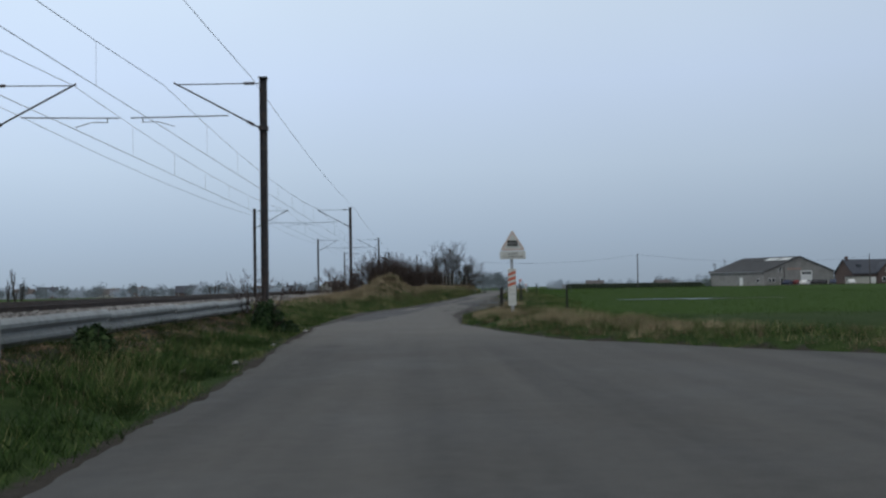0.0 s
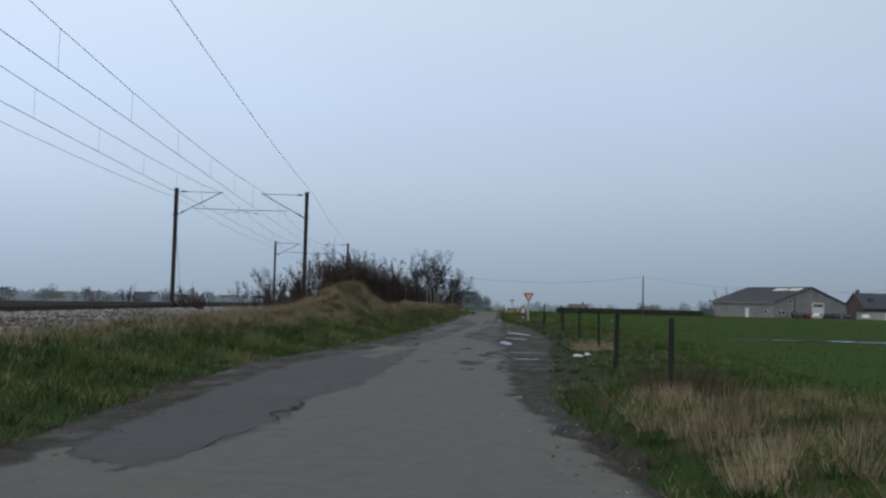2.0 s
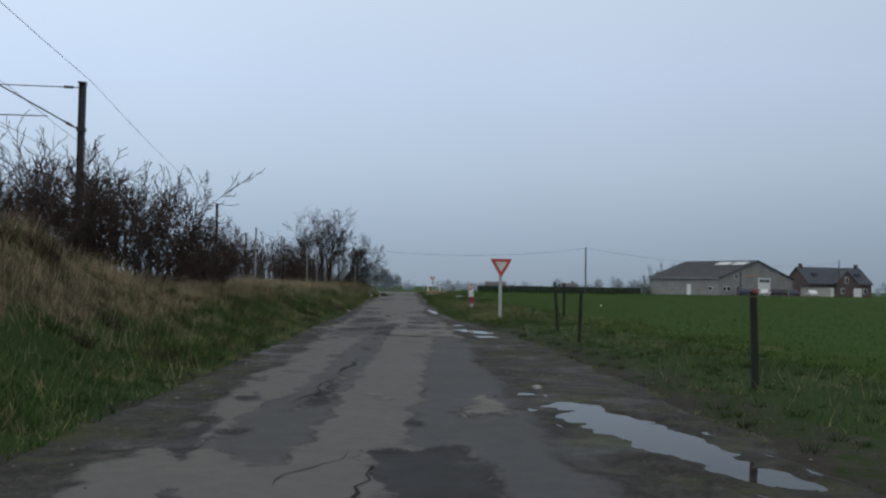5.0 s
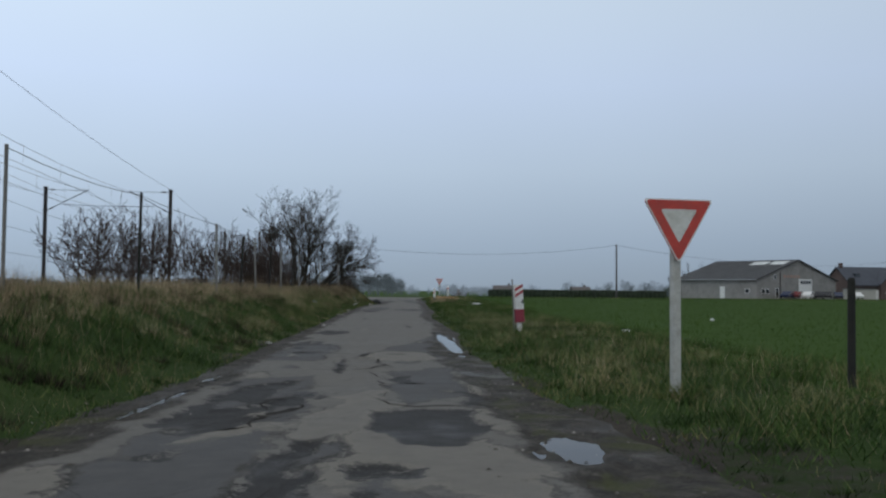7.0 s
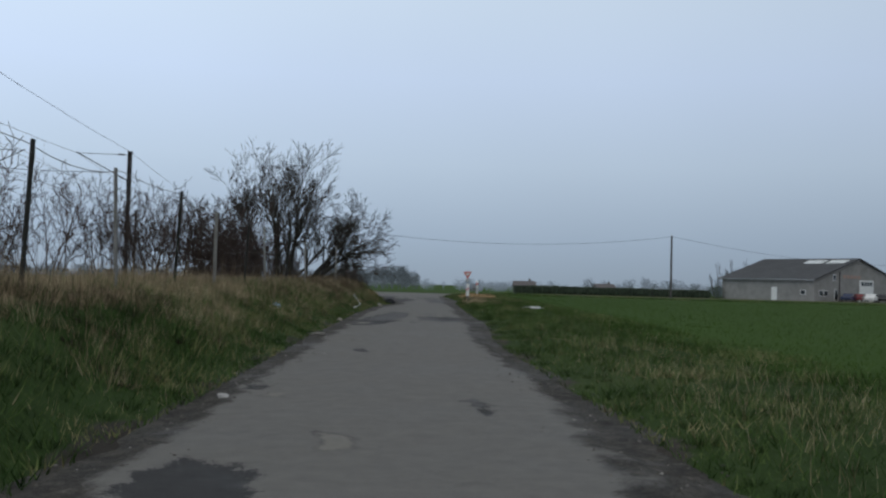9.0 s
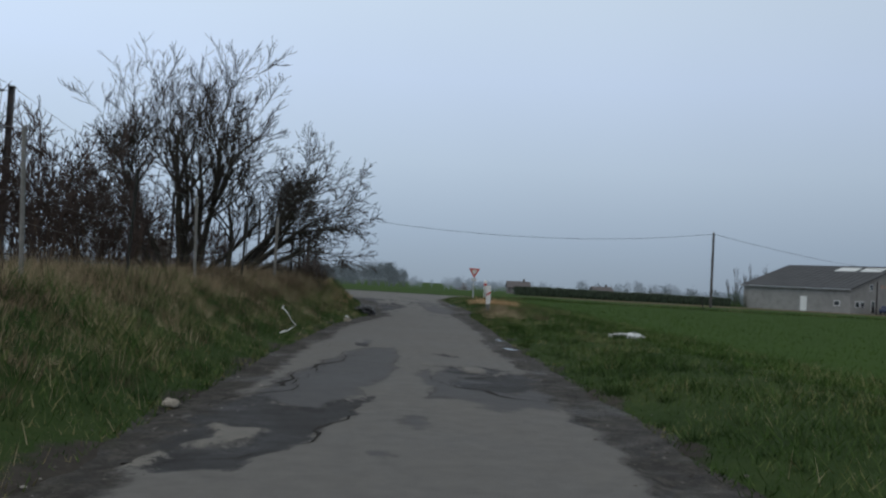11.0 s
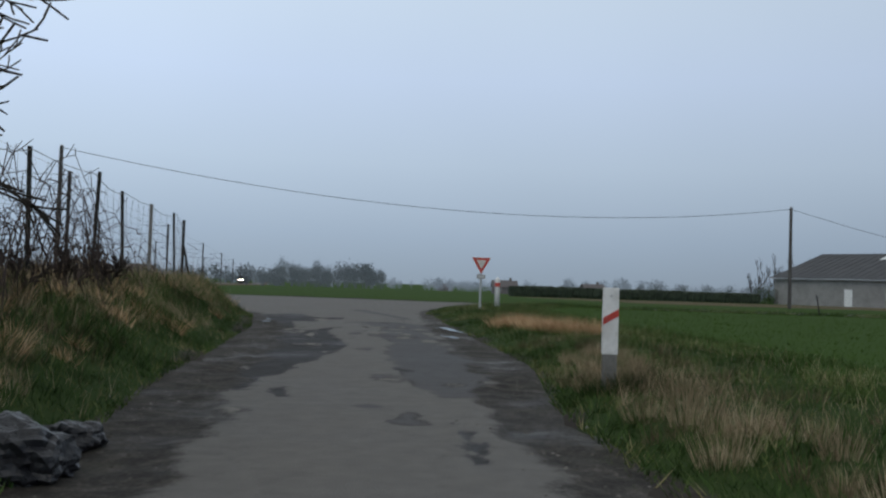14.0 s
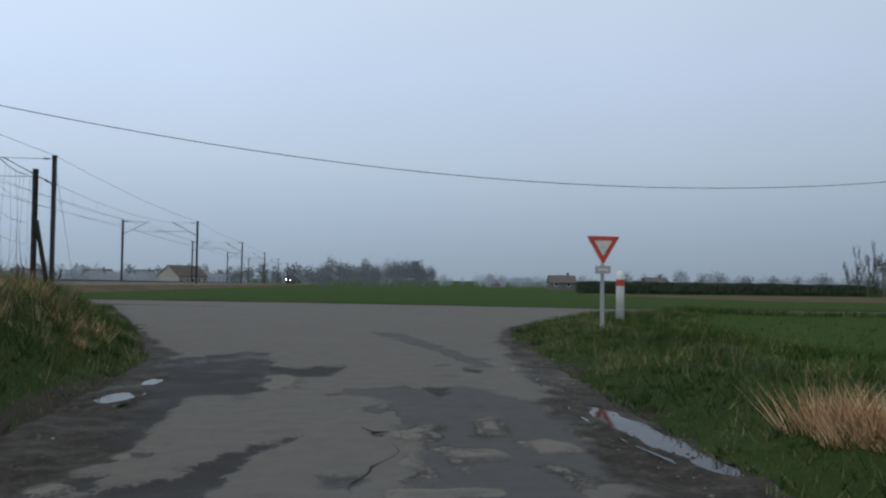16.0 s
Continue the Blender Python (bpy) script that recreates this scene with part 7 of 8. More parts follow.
b.box((-1.2, 0.3, 0.0), (1.2, 59, 0.9))
part("bogies", b, M_TYRE, train)


# ---- repairs, islands and water on the road ----
def blob(name, cx, cy, rx, ry, h, material, seed, label, kind_word, jag=0.22, flat=None, kind="structure", squareness=0.0, slant=0.0):
    """An irregular thin layer on the road or the shoulder."""
    q = random.Random(seed)
    ph = [q.uniform(0, 6.28) for _ in range(6)]
    n, rings = 96, max(3, int(max(rx, ry) / 0.3))
    verts, faces = [(cx, cy)], []
    for r in range(1, rings + 1):
        for k in range(n):
            a = 2 * math.pi * k / n
            f = 1 + jag * (0.5 * math.sin(2 * a + ph[0]) + 0.45 * math.sin(3 * a + ph[1]) + 0.35 * math.sin(5 * a + ph[2]) + 0.25 * math.sin(9 * a + ph[3]) + 0.2 * math.sin(14 * a + ph[4]) + 0.16 * math.sin(21 * a + ph[5]))
            c, s = math.cos(a), math.sin(a)
            if squareness:
                m = max(abs(c), abs(s))
                f *= 1 + squareness * (1 / m - 1)
            chip = q.gauss(0, 0.012) * min(1.0, rx / 0.5) if flat is None and r == rings else 0.0
            verts.append((cx + (rx * f + chip) * c * r / rings, cy + (ry * f + chip) * s * r / rings))
    faces += [(0, 1 + k, 1 + (k + 1) % n) for k in range(n)]
    for r in range(rings - 1):
        o = 1 + r * n
        faces += [(o + k, o + n + k, o + n + (k + 1) % n, o + (k + 1) % n) for k in range(n)]
    b = Build()
    pts = [(x, y, (flat if flat is not None else float(road_bump(x, y)) + h)) for x, y in verts]
    last = 1 + (rings - 1) * n
    low = [(x, y, z - h - 0.02) for x, y, z in pts[last:]]
    m = len(pts)
    if flat is None:
        faces += [(last + (k + 1) % n, last + k, m + k, m + (k + 1) % n) for k in range(n)]
    b.add(pts + (low if flat is None else []), faces)
    b.v = [(x + slant * (y - cy), y, z) for x, y, z in b.v]
    ob = part(name, b, material, smooth=False)
    return tagged(ob, label, kind_word, kind=kind)


for i, (x, y, rx, ry, slant) in enumerate(PUDDLES):
    blob("puddle", x, y, rx * 1.75, ry * 1.35, 0.01, M_WATER, 140 + i, "shallow still puddle of muddy rain water", "puddle", 0.03, flat=PUDDLE_Z, slant=slant)
PONDS = [(14.6, 60.8, 1.7, 0.75), (18.2, 60.2, 2.3, 1.0), (21.6, 59.6, 1.3, 0.6)]
for i, (x, y, rx, ry) in enumerate(PONDS):
    blob("field_pond", x, y, rx, ry, 0.05, M_WATER, 180 + i, "shallow flood water lying in the crop field", "puddle", 0.3, flat=0.05)

# ---- litter ----
def crumpled(name, label, category, at, size, material, seed, flat=0.45):
    q = random.Random(seed)
    bm = bmesh.new()
    bmesh.ops.create_icosphere(bm, subdivisions=2 if size[0] < 0.12 else 4, radius=1.0)
    for v in bm.verts:
        f = 1 + (0.16 if size[0] < 0.12 else 0.02) * q.gauss(0, 1) + 0.25 * noise.noise(v.co * 1.7 + Vector((seed, 0, 0))) + 0.16 * noise.noise(v.co * 5.0 + Vector((0, seed, 0)))
        v.co = Vector((v.co.x * size[0] * f, v.co.y * size[1] * f, max(v.co.z, -0.4) * size[2] * f))
    me = bpy.data.meshes.new(name)
    bm.to_mesh(me)
    bm.free()
    me.materials.append(material)
    ob = new(name, me)
    ob.matrix_basis = pose(at[0], at[1], max(float(ground_z(at[0], at[1])), -0.01) + size[2] * 0.3, 0, 0, seed * 40)
    return tagged(ob, label, category)


crumpled("rubbish_bag", "black plastic rubbish bag dumped at the roadside", "rubbish bag", (9.68, 136.2), (0.27, 0.36, 0.2), M_BAG, 1)
crumpled("rubbish_bag", "smaller black plastic rubbish bag beside the road", "rubbish bag", (9.8, 136.95), (0.16, 0.2, 0.11), M_BAG, 2)
crumpled("plastic_sheet", "torn white plastic bag lying in short grass", "litter", (3.62, 46.6), (0.14, 0.08, 0.04), M_LITTER, 3)
crumpled("plastic_sheet", "torn white plastic scrap lying in short grass", "litter", (3.9, 46.9), (0.08, 0.06, 0.035), M_LITTER, 4)
crumpled("paper_scrap", "crumpled pale paper scrap on the dirt shoulder", "litter", (6.78, 116.45), (0.07, 0.065, 0.045), M_PAPER, 5)
crumpled("paper_scrap", "crumpled pale paper scrap on the dirt shoulder", "litter", (8.95, 131.7), (0.12, 0.1, 0.07), M_PAPER, 6)
crumpled("paper_scrap", "crumpled pale paper scrap on the dirt shoulder", "litter", (9.0, 133.2), (0.06, 0.06, 0.035), M_LITTER, 7)
crumpled("plastic_bag", "pale blue plastic bag caught in the bank grass", "litter", (5.2, 113.4), (0.09, 0.1, 0.08), M_BLUE, 8)
crumpled("plastic_scrap", "white plastic scrap lying in the crop field", "litter", (12.55, 96.2), (0.1, 0.1, 0.05), M_LITTER, 9)
crumpled("plastic_scrap", "white plastic scrap lying in the crop field", "litter", (19, 105), (0.08, 0.08, 0.05), M_LITTER, 10)
crumpled("flat_stone", "flat pale slab of broken asphalt on the shoulder", "stone", (6.15, 110.2), (0.14, 0.18, 0.03), M_SHARD, 11)
for i, (x, y) in enumerate([(-3.2, 27.6), (-3.4, 25.2), (-3.1, 21.7), (-3.0, 17.5), (-3.3, 15.6), (4.7, 66.0), (4.1, 92.2), (5.3, 100.4)]):
    crumpled("roadside_stone", "small pale stone lying on the verge", "stone", (x, y), (0.05, 0.06, 0.035), M_CONCRETE, 20 + i)
crumpled("plastic_sheet", "long torn white plastic sheet lying in the crop field", "litter", (14.85, 127.75), (0.5, 0.14, 0.08), M_LITTER, 5)
crumpled("plastic_sheet", "small torn white plastic sheet lying in the crop field", "litter", (15.66, 129.45), (0.18, 0.08, 0.035), M_LITTER, 14)
b = Build()
b.tube([(7.46, 124.15, 0.12), (7.52, 124.2, 0.15), (7.58, 124.2, 0.16), (7.66, 124.2, 0.22), (7.71, 124.2, 0.26), (7.64, 124.22, 0.33), (7.58, 124.25, 0.42), (7.52, 124.28, 0.5), (7.47, 124.3, 0.53), (7.49, 124.3, 0.58)],
       [0.01, 0.02, 0.012, 0.006, 0.01, 0.006, 0.006, 0.008, 0.015, 0.008], 6)
tagged(part("plastic_strip", b, M_LITTER), "twisted pale plastic strip caught in the bank grass", "litter")

# ---- grass ----
def grass(name, label, x, y, h, w, lean, material, sink=0.02, way=None):
    """One bent, pointed blade for each root."""
    n = len(x)
    z = ground_z(x, y) - sink
    a = rng.random(n) * 2 * math.pi
    la = rng.random(n) * 2 * math.pi if way is None else way
    side = np.stack([np.cos(a) * w * 0.5, np.sin(a) * w * 0.5, np.zeros(n)], -1)
    root = np.stack([x, y, z], -1)
    tip = root + np.stack([np.cos(la) * lean * h, np.sin(la) * lean * h, h], -1)
    v = np.stack([root - side, root + side, tip], 1).reshape(-1, 3)
    return tagged(new(name, raw_mesh(name, v, np.arange(n * 3).reshape(-1, 3), material)), label, "grass", kind="stuff")


def clear_of_road(x, y):
    return (np.abs(y - cross_c(x)) > CROSS_HALF + 0.25) & ((x < grass_l(y) + 0.05) | (x > grass_r(y) - 0.05) | (y > cross_c(x)))


def left_roots(n, d0, d1, power, y0=4, y1=176):
    y = y0 + (y1 - y0) * rng.random(n)
    d = d0 + (d1 - d0) * rng.random(n) ** power
    x = grass_l(y) - d
    k = (x > -6.3) & clear_of_road(x, y)
    return x[k], y[k], d[k]


def right_roots(n, d0, d1, power, y0=17, y1=176):
    y = y0 + (y1 - y0) * rng.random(n)
    d = d0 + (d1 - d0) * rng.random(n) ** power
    x = grass_r(y) + d
    k = clear_of_road(x, y)
    return x[k], y[k], d[k]


def keep(mask, *arrays):
    return [a[mask] for a in arrays]


def width(n, a=0.008, b=0.007):
    return a + b * rng.random(n)


x, y, d = left_roots(480000, -0.4, 4.4, 1.3)
p = 0.5 + 0.5 * wob(x, y, 1.1)
x, y, d, p = keep(rng.random(len(x)) < np.where((x < -4.35) & (y < 32), 0.22, 1.0) * np.where(y < 34, 0.06 + 0.94 * step(p, 0.25, 0.6), 0.4 + 0.6 * p) * np.where(d < 0, 0.7 * (1 + d / 0.4) ** 2, 1) * (1 - np.where(y > 98, 0.5, 0.75) * step(d - straw_line(y), 0, 1.2)), x, y, d, p)
n = len(x)
grass("verge_grass", "green rough verge grass beside the lane", x, y, 0.045 + 0.27 * rng.random(n) ** 1.5 * (0.2 + 0.8 * step(d, 0, 0.9)) * (0.35 + 1.1 * p), width(n), 0.35 + 0.8 * rng.random(n), G_GREEN)
x, y, d = left_roots(900000, 0.1, 9.0, 1.2, 12, 172)
p = (0.5 + 0.35 * wob(x, y, 1.6, 2) + 0.25 * wob(x, y, 0.6, 5)).clip(0, 1) ** 1.5
near = straw_line(y)
k = rng.random(len(x)) < (0.1 + np.where(y > 98, 0.72, 1.0) * p + 0.3 * (np.abs(y - 54) < 24)) * (0.09 + 0.91 * step(d - near, -0.3, 1.5))
x, y, d, p, near = keep(k, x, y, d, p, near)
n = len(x)
tall = np.interp(y, [12, 31, 40, 55, 60, 140, 150], [0.5, 0.5, 0.7, 0.8, 1.0, 0.95, 0.95]) * (0.55 + 0.45 * step(d, 0.3, 1.5))
grass("dry_grass", "tall straw-coloured dead grass on the bank", x, y, (0.12 + 0.4 * rng.random(n) ** 2.0 * (0.4 + 1.1 * p)) * tall, width(n, 0.0035, 0.003), 0.12 + 0.5 * rng.random(n), G_STRAW)
x, y, d = right_roots(470000, -0.8, 4.6, 1.15)
p = 0.5 + 0.5 * wob(x, y, 1.0, 4)
bare = np.where((y > 40) & (y < 80) & (d < 1.6), 0.5, 1.0) * np.where(d < 0, 0.6 * (1 + d / 0.8).clip(0, 1) ** 2 * (p > 0.4), 1)
x, y, d, p = keep(rng.random(len(x)) < (0.4 + 0.6 * p) * bare, x, y, d, p)
n = len(x)
low = np.where((y > 40) & (y < 80), 0.5, 1.0)
h = (0.04 + 0.22 * rng.random(n) ** 1.5 * (0.25 + 0.75 * step(d, 0, 0.8)) * (0.35 + 1.1 * p)) * low
fresh = rng.random(n) < step(y, 84, 102)
for k, name, label, mat in ((~fresh, "verge_grass", "green rough verge grass along the field", G_GREEN), (fresh, "short_grass", "short fresh green grass along the field edge", G_FIELD)):
    grass(name, label, x[k], y[k], h[k] * (0.75 if mat is G_FIELD else 1.0), width(k.sum()), 0.4 + 0.8 * rng.random(k.sum()), mat)
x, y, d = right_roots(300000, 0.3, 3.6, 1.0)
zone = np.interp(y, [17, 22, 29, 38, 40, 46, 80, 84, 90, 96, 104, 114, 130, 136, 140, 143, 156, 162, 176], [0.16, 0.26, 0.3, 0.3, 0.04, 0.02, 0.03, 0.2, 0.16, 0.2, 0.1, 0.012, 0.01, 0.08, 0.12, 0.1, 0.08, 0.06, 0.06])
p = 0.5 + 0.5 * wob(x, y, 0.9, 6)
x, y, d, p, zone = keep(rng.random(len(x)) < zone * step(p, 0.15, 0.7) * step(d, 0.2, 0.9), x, y, d, p, zone)
n = len(x)
grass("dry_grass", "clumps of straw-coloured dead grass on the verge", x, y, 0.08 + 0.27 * rng.random(n) ** 1.6 * (0.45 + 0.65 * p), width(n, 0.003, 0.0025), 0.15 + 0.5 * rng.random(n), G_STRAW)
yy = 30 + 145 * rng.random(115000)
xx = grass_r(np.minimum(yy, 160)) + 3.0 + 40 * rng.random(len(yy)) ** 2.0
k = yy < cross_c(xx) - CROSS_HALF - 0.8
for px, py, rx, ry in PONDS:
    k &= ((xx - px) / (rx * 1.15)) ** 2 + ((yy - py + 1.5) / (ry * 1.7)) ** 2 > 1
xx, yy = xx[k], yy[k]
grass("young_crop", "short bright green winter crop covering the field", xx, yy, 0.04 + 0.07 * rng.random(len(xx)), width(len(xx), 0.012, 0.01), 0.5 + 0.8 * rng.random(len(xx)), G_CROP)
n = 1700
yy = np.concatenate([49.2 + 1.6 * rng.random(n // 2), 138.2 + 2.6 * rng.random(n - n // 2)])
xx = np.concatenate([4.2 + 1.0 * rng.random(n // 2), 13.9 + 1.2 * rng.random(n - n // 2)])
grass("dead_reeds", "tuft of pale dead grass round a post", xx, yy, 0.15 + 0.22 * rng.random(n), width(n, 0.0035, 0.0035), 0.4 + 0.5 * rng.random(n), G_STRAW)


def tussocks(name, label, cx, cy, size, blades_each, material):
    """Round clumps whose blades lean outwards."""
    m = len(cx)
    i = np.repeat(np.arange(m), blades_each)
    n = len(i)
    a, r = rng.random(n) * 2 * math.pi, np.sqrt(rng.random(n))
    rad = size[i] * 0.45
    x, y = cx[i] + rad * r * np.cos(a), cy[i] + rad * r * np.sin(a)
    return grass(name, label, x, y, size[i] * (0.55 + 0.5 * rng.random(n)) * (1 - 0.35 * r), width(n, {G_STRAW: 0.003, G_REED: 0.012, G_BROWN: 0.0035}.get(material, 0.006), 0.003), {G_STRAW: 0.1, G_BROWN: 0.1, G_REED: 0.15}.get(material, 0.25) + (0.45 if material in (G_STRAW, G_BROWN) else 0.85 if material is G_REED else 0.7) * r, material, 0.02, a + 0.5 * rng.normal(size=n))


x, y, d = left_roots(1900, 0.25, 4.2, 1.2)
tussocks("grass_tussocks", "dark green tussocks in the rough bank grass", x, y, 0.1 + 0.16 * rng.random(len(x)) ** 1.5, 46, G_TUFT)
x, y, d = left_roots(190, 0.25, 3.0, 1.0, 68, 106)
tussocks("dead_brambles", "dark dead brambles and weeds in the bank grass", x, y, 0.12 + 0.16 * rng.random(len(x)), 80, G_BRAMBLE)
x, y, d = left_roots(820, 0.5, 4.5, 1.0, 70)
tussocks("straw_tussocks", "pale straw tussocks in the rough bank grass", x, y, (0.16 + 0.24 * rng.random(len(x))) * np.where(y > 98, 1.2, 1.0), 40, G_STRAW)
x, y, d = left_roots(900, 2.3, 8.5, 1.0, 32, 80)
tussocks("straw_tussocks", "tall pale straw tussocks over the railway bank and mound", x, y, 0.2 + 0.36 * rng.random(len(x)) ** 1.5, 46, G_STRAW)
x, y, d = left_roots(520, 2.4, 8.0, 1.0, 48, 80)
tussocks("dead_weeds", "brown dead weeds and brambles over the mound", x, y, 0.2 + 0.34 * rng.random(len(x)) ** 1.5, 44, G_BROWN)
x, y, d = left_roots(420, 3.2, 8.5, 1.0, 44, 76)
grass("dead_stalks", "tall thin dead weed stalks on the railway bank", x, y, 0.5 + 0.7 * rng.random(len(x)) ** 1.5, width(len(x), 0.007, 0.006), 0.05 + 0.25 * rng.random(len(x)), G_BROWN)
x, y, d = left_roots(230, 1.4, 6.5, 1.0, 46, 80)
tussocks("weed_clumps", "dark green weed clumps on the straw mound", x, y, 0.2 + 0.26 * rng.random(len(x)), 110, G_TUFT)
x = -2.2 + 1.3 * rng.normal(size=60)
y = 66 + 4.5 * rng.normal(size=60)
k = (grass_l(y) - x > 1.2) & (x > -6)
tussocks("dead_brambles", "dark brambles creeping over the mound", x[k], y[k], 0.25 + 0.25 * rng.random(k.sum()), 150, G_BRAMBLE)
x, y, d = right_roots(1900, 0.15, 3.6, 1.1, 18)
size = (0.09 + 0.16 * rng.random(len(x)) ** 1.6) * np.where((y > 42) & (y < 80), 0.7, 1.0)
tussocks("grass_tussocks", "dark green tussocks in the verge grass by the field", x, y, size, 46, G_TUFT)
q2 = np.array([(12.95, 130.2), (13.45, 129.0), (13.9, 128.0), (12.6, 131.6), (14.5, 127.2), (12.2, 126.0), (13.6, 134.5)])
tussocks("rank_tussocks", "dark rounded tussocks standing in the short verge grass", q2[:, 0], q2[:, 1], np.array([0.27, 0.29, 0.2, 0.18, 0.2, 0.16, 0.18]), 420, G_FIELD)
x, y, d = right_roots(210, 0.5, 3.6, 1.0, 21, 38.5)
tussocks("straw_tussocks", "tall brown and tan clumps of dead grass", x, y, 0.2 + 0.2 * rng.random(len(x)), 120, G_STRAW)
x, y, d = right_roots(170, 0.3, 3.2, 1.0, 17, 38.5)
tussocks("dead_weeds", "brown dead weeds among the tan verge grass", x, y, 0.16 + 0.16 * rng.random(len(x)), 60, G_BROWN)
tussocks("dead_weeds", "tall brown dead weeds round a fence post", np.array([2.85, 3.1, 3.3, 2.95, 3.5, 3.75, 4.9]), np.array([38.2, 38.0, 38.4, 38.6, 38.2, 38.8, 34.0]), np.array([0.8, 0.75, 0.6, 0.65, 0.6, 0.45, 0.4]), 170, G_BROWN)
tussocks("grass_tussocks", "grass tussocks round the foot of the give-way sign", np.array([8.2, 8.35, 8.05]), np.array([83.05, 83.2, 83.15]), np.array([0.24, 0.2, 0.18]), 120, G_FIELD)
x, y, d = left_roots(700, 0.15, 3.2, 1.0, 4, 33)
tussocks("weed_clumps", "dark green and brown weeds below the barrier", x, y, 0.1 + 0.17 * rng.random(len(x)), 50, G_TUFT)
x, y, d = left_roots(160, 0.4, 3.2, 0.8, 6, 33)
tussocks("dead_weeds", "brown dead weed stems below the barrier", x, y, 0.14 + 0.16 * rng.random(len(x)), 30, G_BROWN)
x, y, d = right_roots(34, 0.4, 1.3, 1.0, 134, 143)
tussocks("straw_tussocks", "tall tan clumps of dead grass round the marker post", x, y, 0.22 + 0.2 * rng.random(len(x)), 150, G_STRAW)
u = rng.random(95)
y = 147.2 + 3.6 * u
x = 16.75 - 0.8 * u + (0.5 - 0.25 * u) * (rng.random(95) - 0.5) * 2
tussocks("dead_reeds", "orange-brown curled clumps of dead reeds beside the lane", x, y, 0.15 + 0.38 * rng.random(95) ** 1.6, 75, G_REED)


x = 23 + 75 * rng.random(16000) ** 1.3
y = cross_c(x) - CROSS_HALF - 0.35 - 1.6 * rng.random(len(x))
grass("verge_grass", "rough grass along the crossing road", x, y, 0.1 + 0.2 * rng.random(len(x)), width(len(x), 0.02, 0.015), 0.3 + 0.5 * rng.random(len(x)), G_FIELD)
x, y, d = left_roots(1500, 1.3, 3.6, 1.0, 100, 160)
grass("dead_stalks", "tall thin dead weed stalks standing on the bank", x, y, 0.35 + 0.6 * rng.random(len(x)) ** 1.5, width(len(x), 0.006, 0.005), 0.1 + 0.3 * rng.random(len(x)), G_BROWN)

n = 1300
y = 39 + 44 * rng.random(n)
x = grass_r(y) - 1.1 * rng.random(n) ** 1.7
k = (wob(x, y, 0.7, 9) > -0.1) & (x > edge_r(y) + 0.25)
tussocks("moss_tufts", "low mossy tufts spreading over the bare shoulder", x[k], y[k], 0.03 + 0.05 * rng.random(k.sum()), 22, G_GREEN)

x, y, d = left_roots(1000, 0.8, 3.2, 0.8, 104, 160)
tussocks("straw_tussocks", "tan tussocks on the road side of the bank", x, y, 0.14 + 0.17 * rng.random(len(x)), 45, G_STRAW)
x, y, d = left_roots(750, 1.7, 4.4, 1.0, 76, 134)
tussocks("straw_tussocks", "bleached tan tussocks along the bank crest", x, y, 0.2 + 0.2 * rng.random(len(x)), 60, G_STRAW)
x, y, d = left_roots(70, 0.5, 2.4, 1.0, 136, 159)
tussocks("dead_reeds", "orange-tan curled tufts of dead grass on the bank", x, y, 0.14 + 0.22 * rng.random(len(x)), 60, G_REED)
x, y, d = left_roots(420, 0.5, 3.0, 1.0, 104, 158)
tussocks("dead_weeds", "brown dead weeds on the road side of the bank", x, y, 0.16 + 0.2 * rng.random(len(x)), 45, G_BROWN)
x, y, d = right_roots(7000, -0.2, 0.9, 1.0, 128, 146)
grass("verge_grass", "short grass creeping over the muddy verge edge", x, y, 0.05 + 0.1 * rng.random(len(x)), width(len(x)), 0.4 + 0.8 * rng.random(len(x)), G_GREEN)
x, y, d = right_roots(60, 0.3, 2.2, 1.0, 134, 146)
tussocks("dead_weeds", "brown dead weeds round the marker post", x, y, 0.16 + 0.16 * rng.random(len(x)), 60, G_BROWN)
tussocks("grass_tussocks", "rank grass round the foot of the marker post", np.array([14.05, 14.2, 14.3, 13.95]), np.array([139.15, 139.1, 139.25, 139.3]), np.array([0.3, 0.32, 0.28, 0.24]), 140, G_TUFT)

# ---- gravel and crumbs on the shoulders ----
x, y, d = left_roots(220, 1.3, 4.2, 1.0, 127, 141)
tussocks("dead_brambles", "brown mass of dead bramble stems on the bank crest", x, y, 0.35 + 0.3 * rng.random(len(x)), 80, G_BROWN)


def crumbs(name, label, x, y, s, material):
    n = len(x)
    oct_v = np.array([(1, 0, 0), (0, 1, 0), (-1, 0, 0), (0, -1, 0), (0, 0, 1)], float)
    oct_f = np.array([(0, 1, 4), (1, 2, 4), (2, 3, 4), (3, 0, 4)])
    v = oct_v[None] * s[:, None, None] * (0.6 + 0.7 * rng.random((n, 5, 1))) * np.array([1, 1, 0.6])
    z = np.where((x > grass_l(y)) & (x < grass_r(y)), lane_z(x, y), ground_z(x, y))
    v += np.stack([x, y, z], -1)[:, None, :]
    f = oct_f[None] + (np.arange(n) * 5)[:, None, None]
    return tagged(new(name, raw_mesh(name, v.reshape(-1, 3), f.reshape(-1, 3), material)), label, "gravel", kind="stuff")


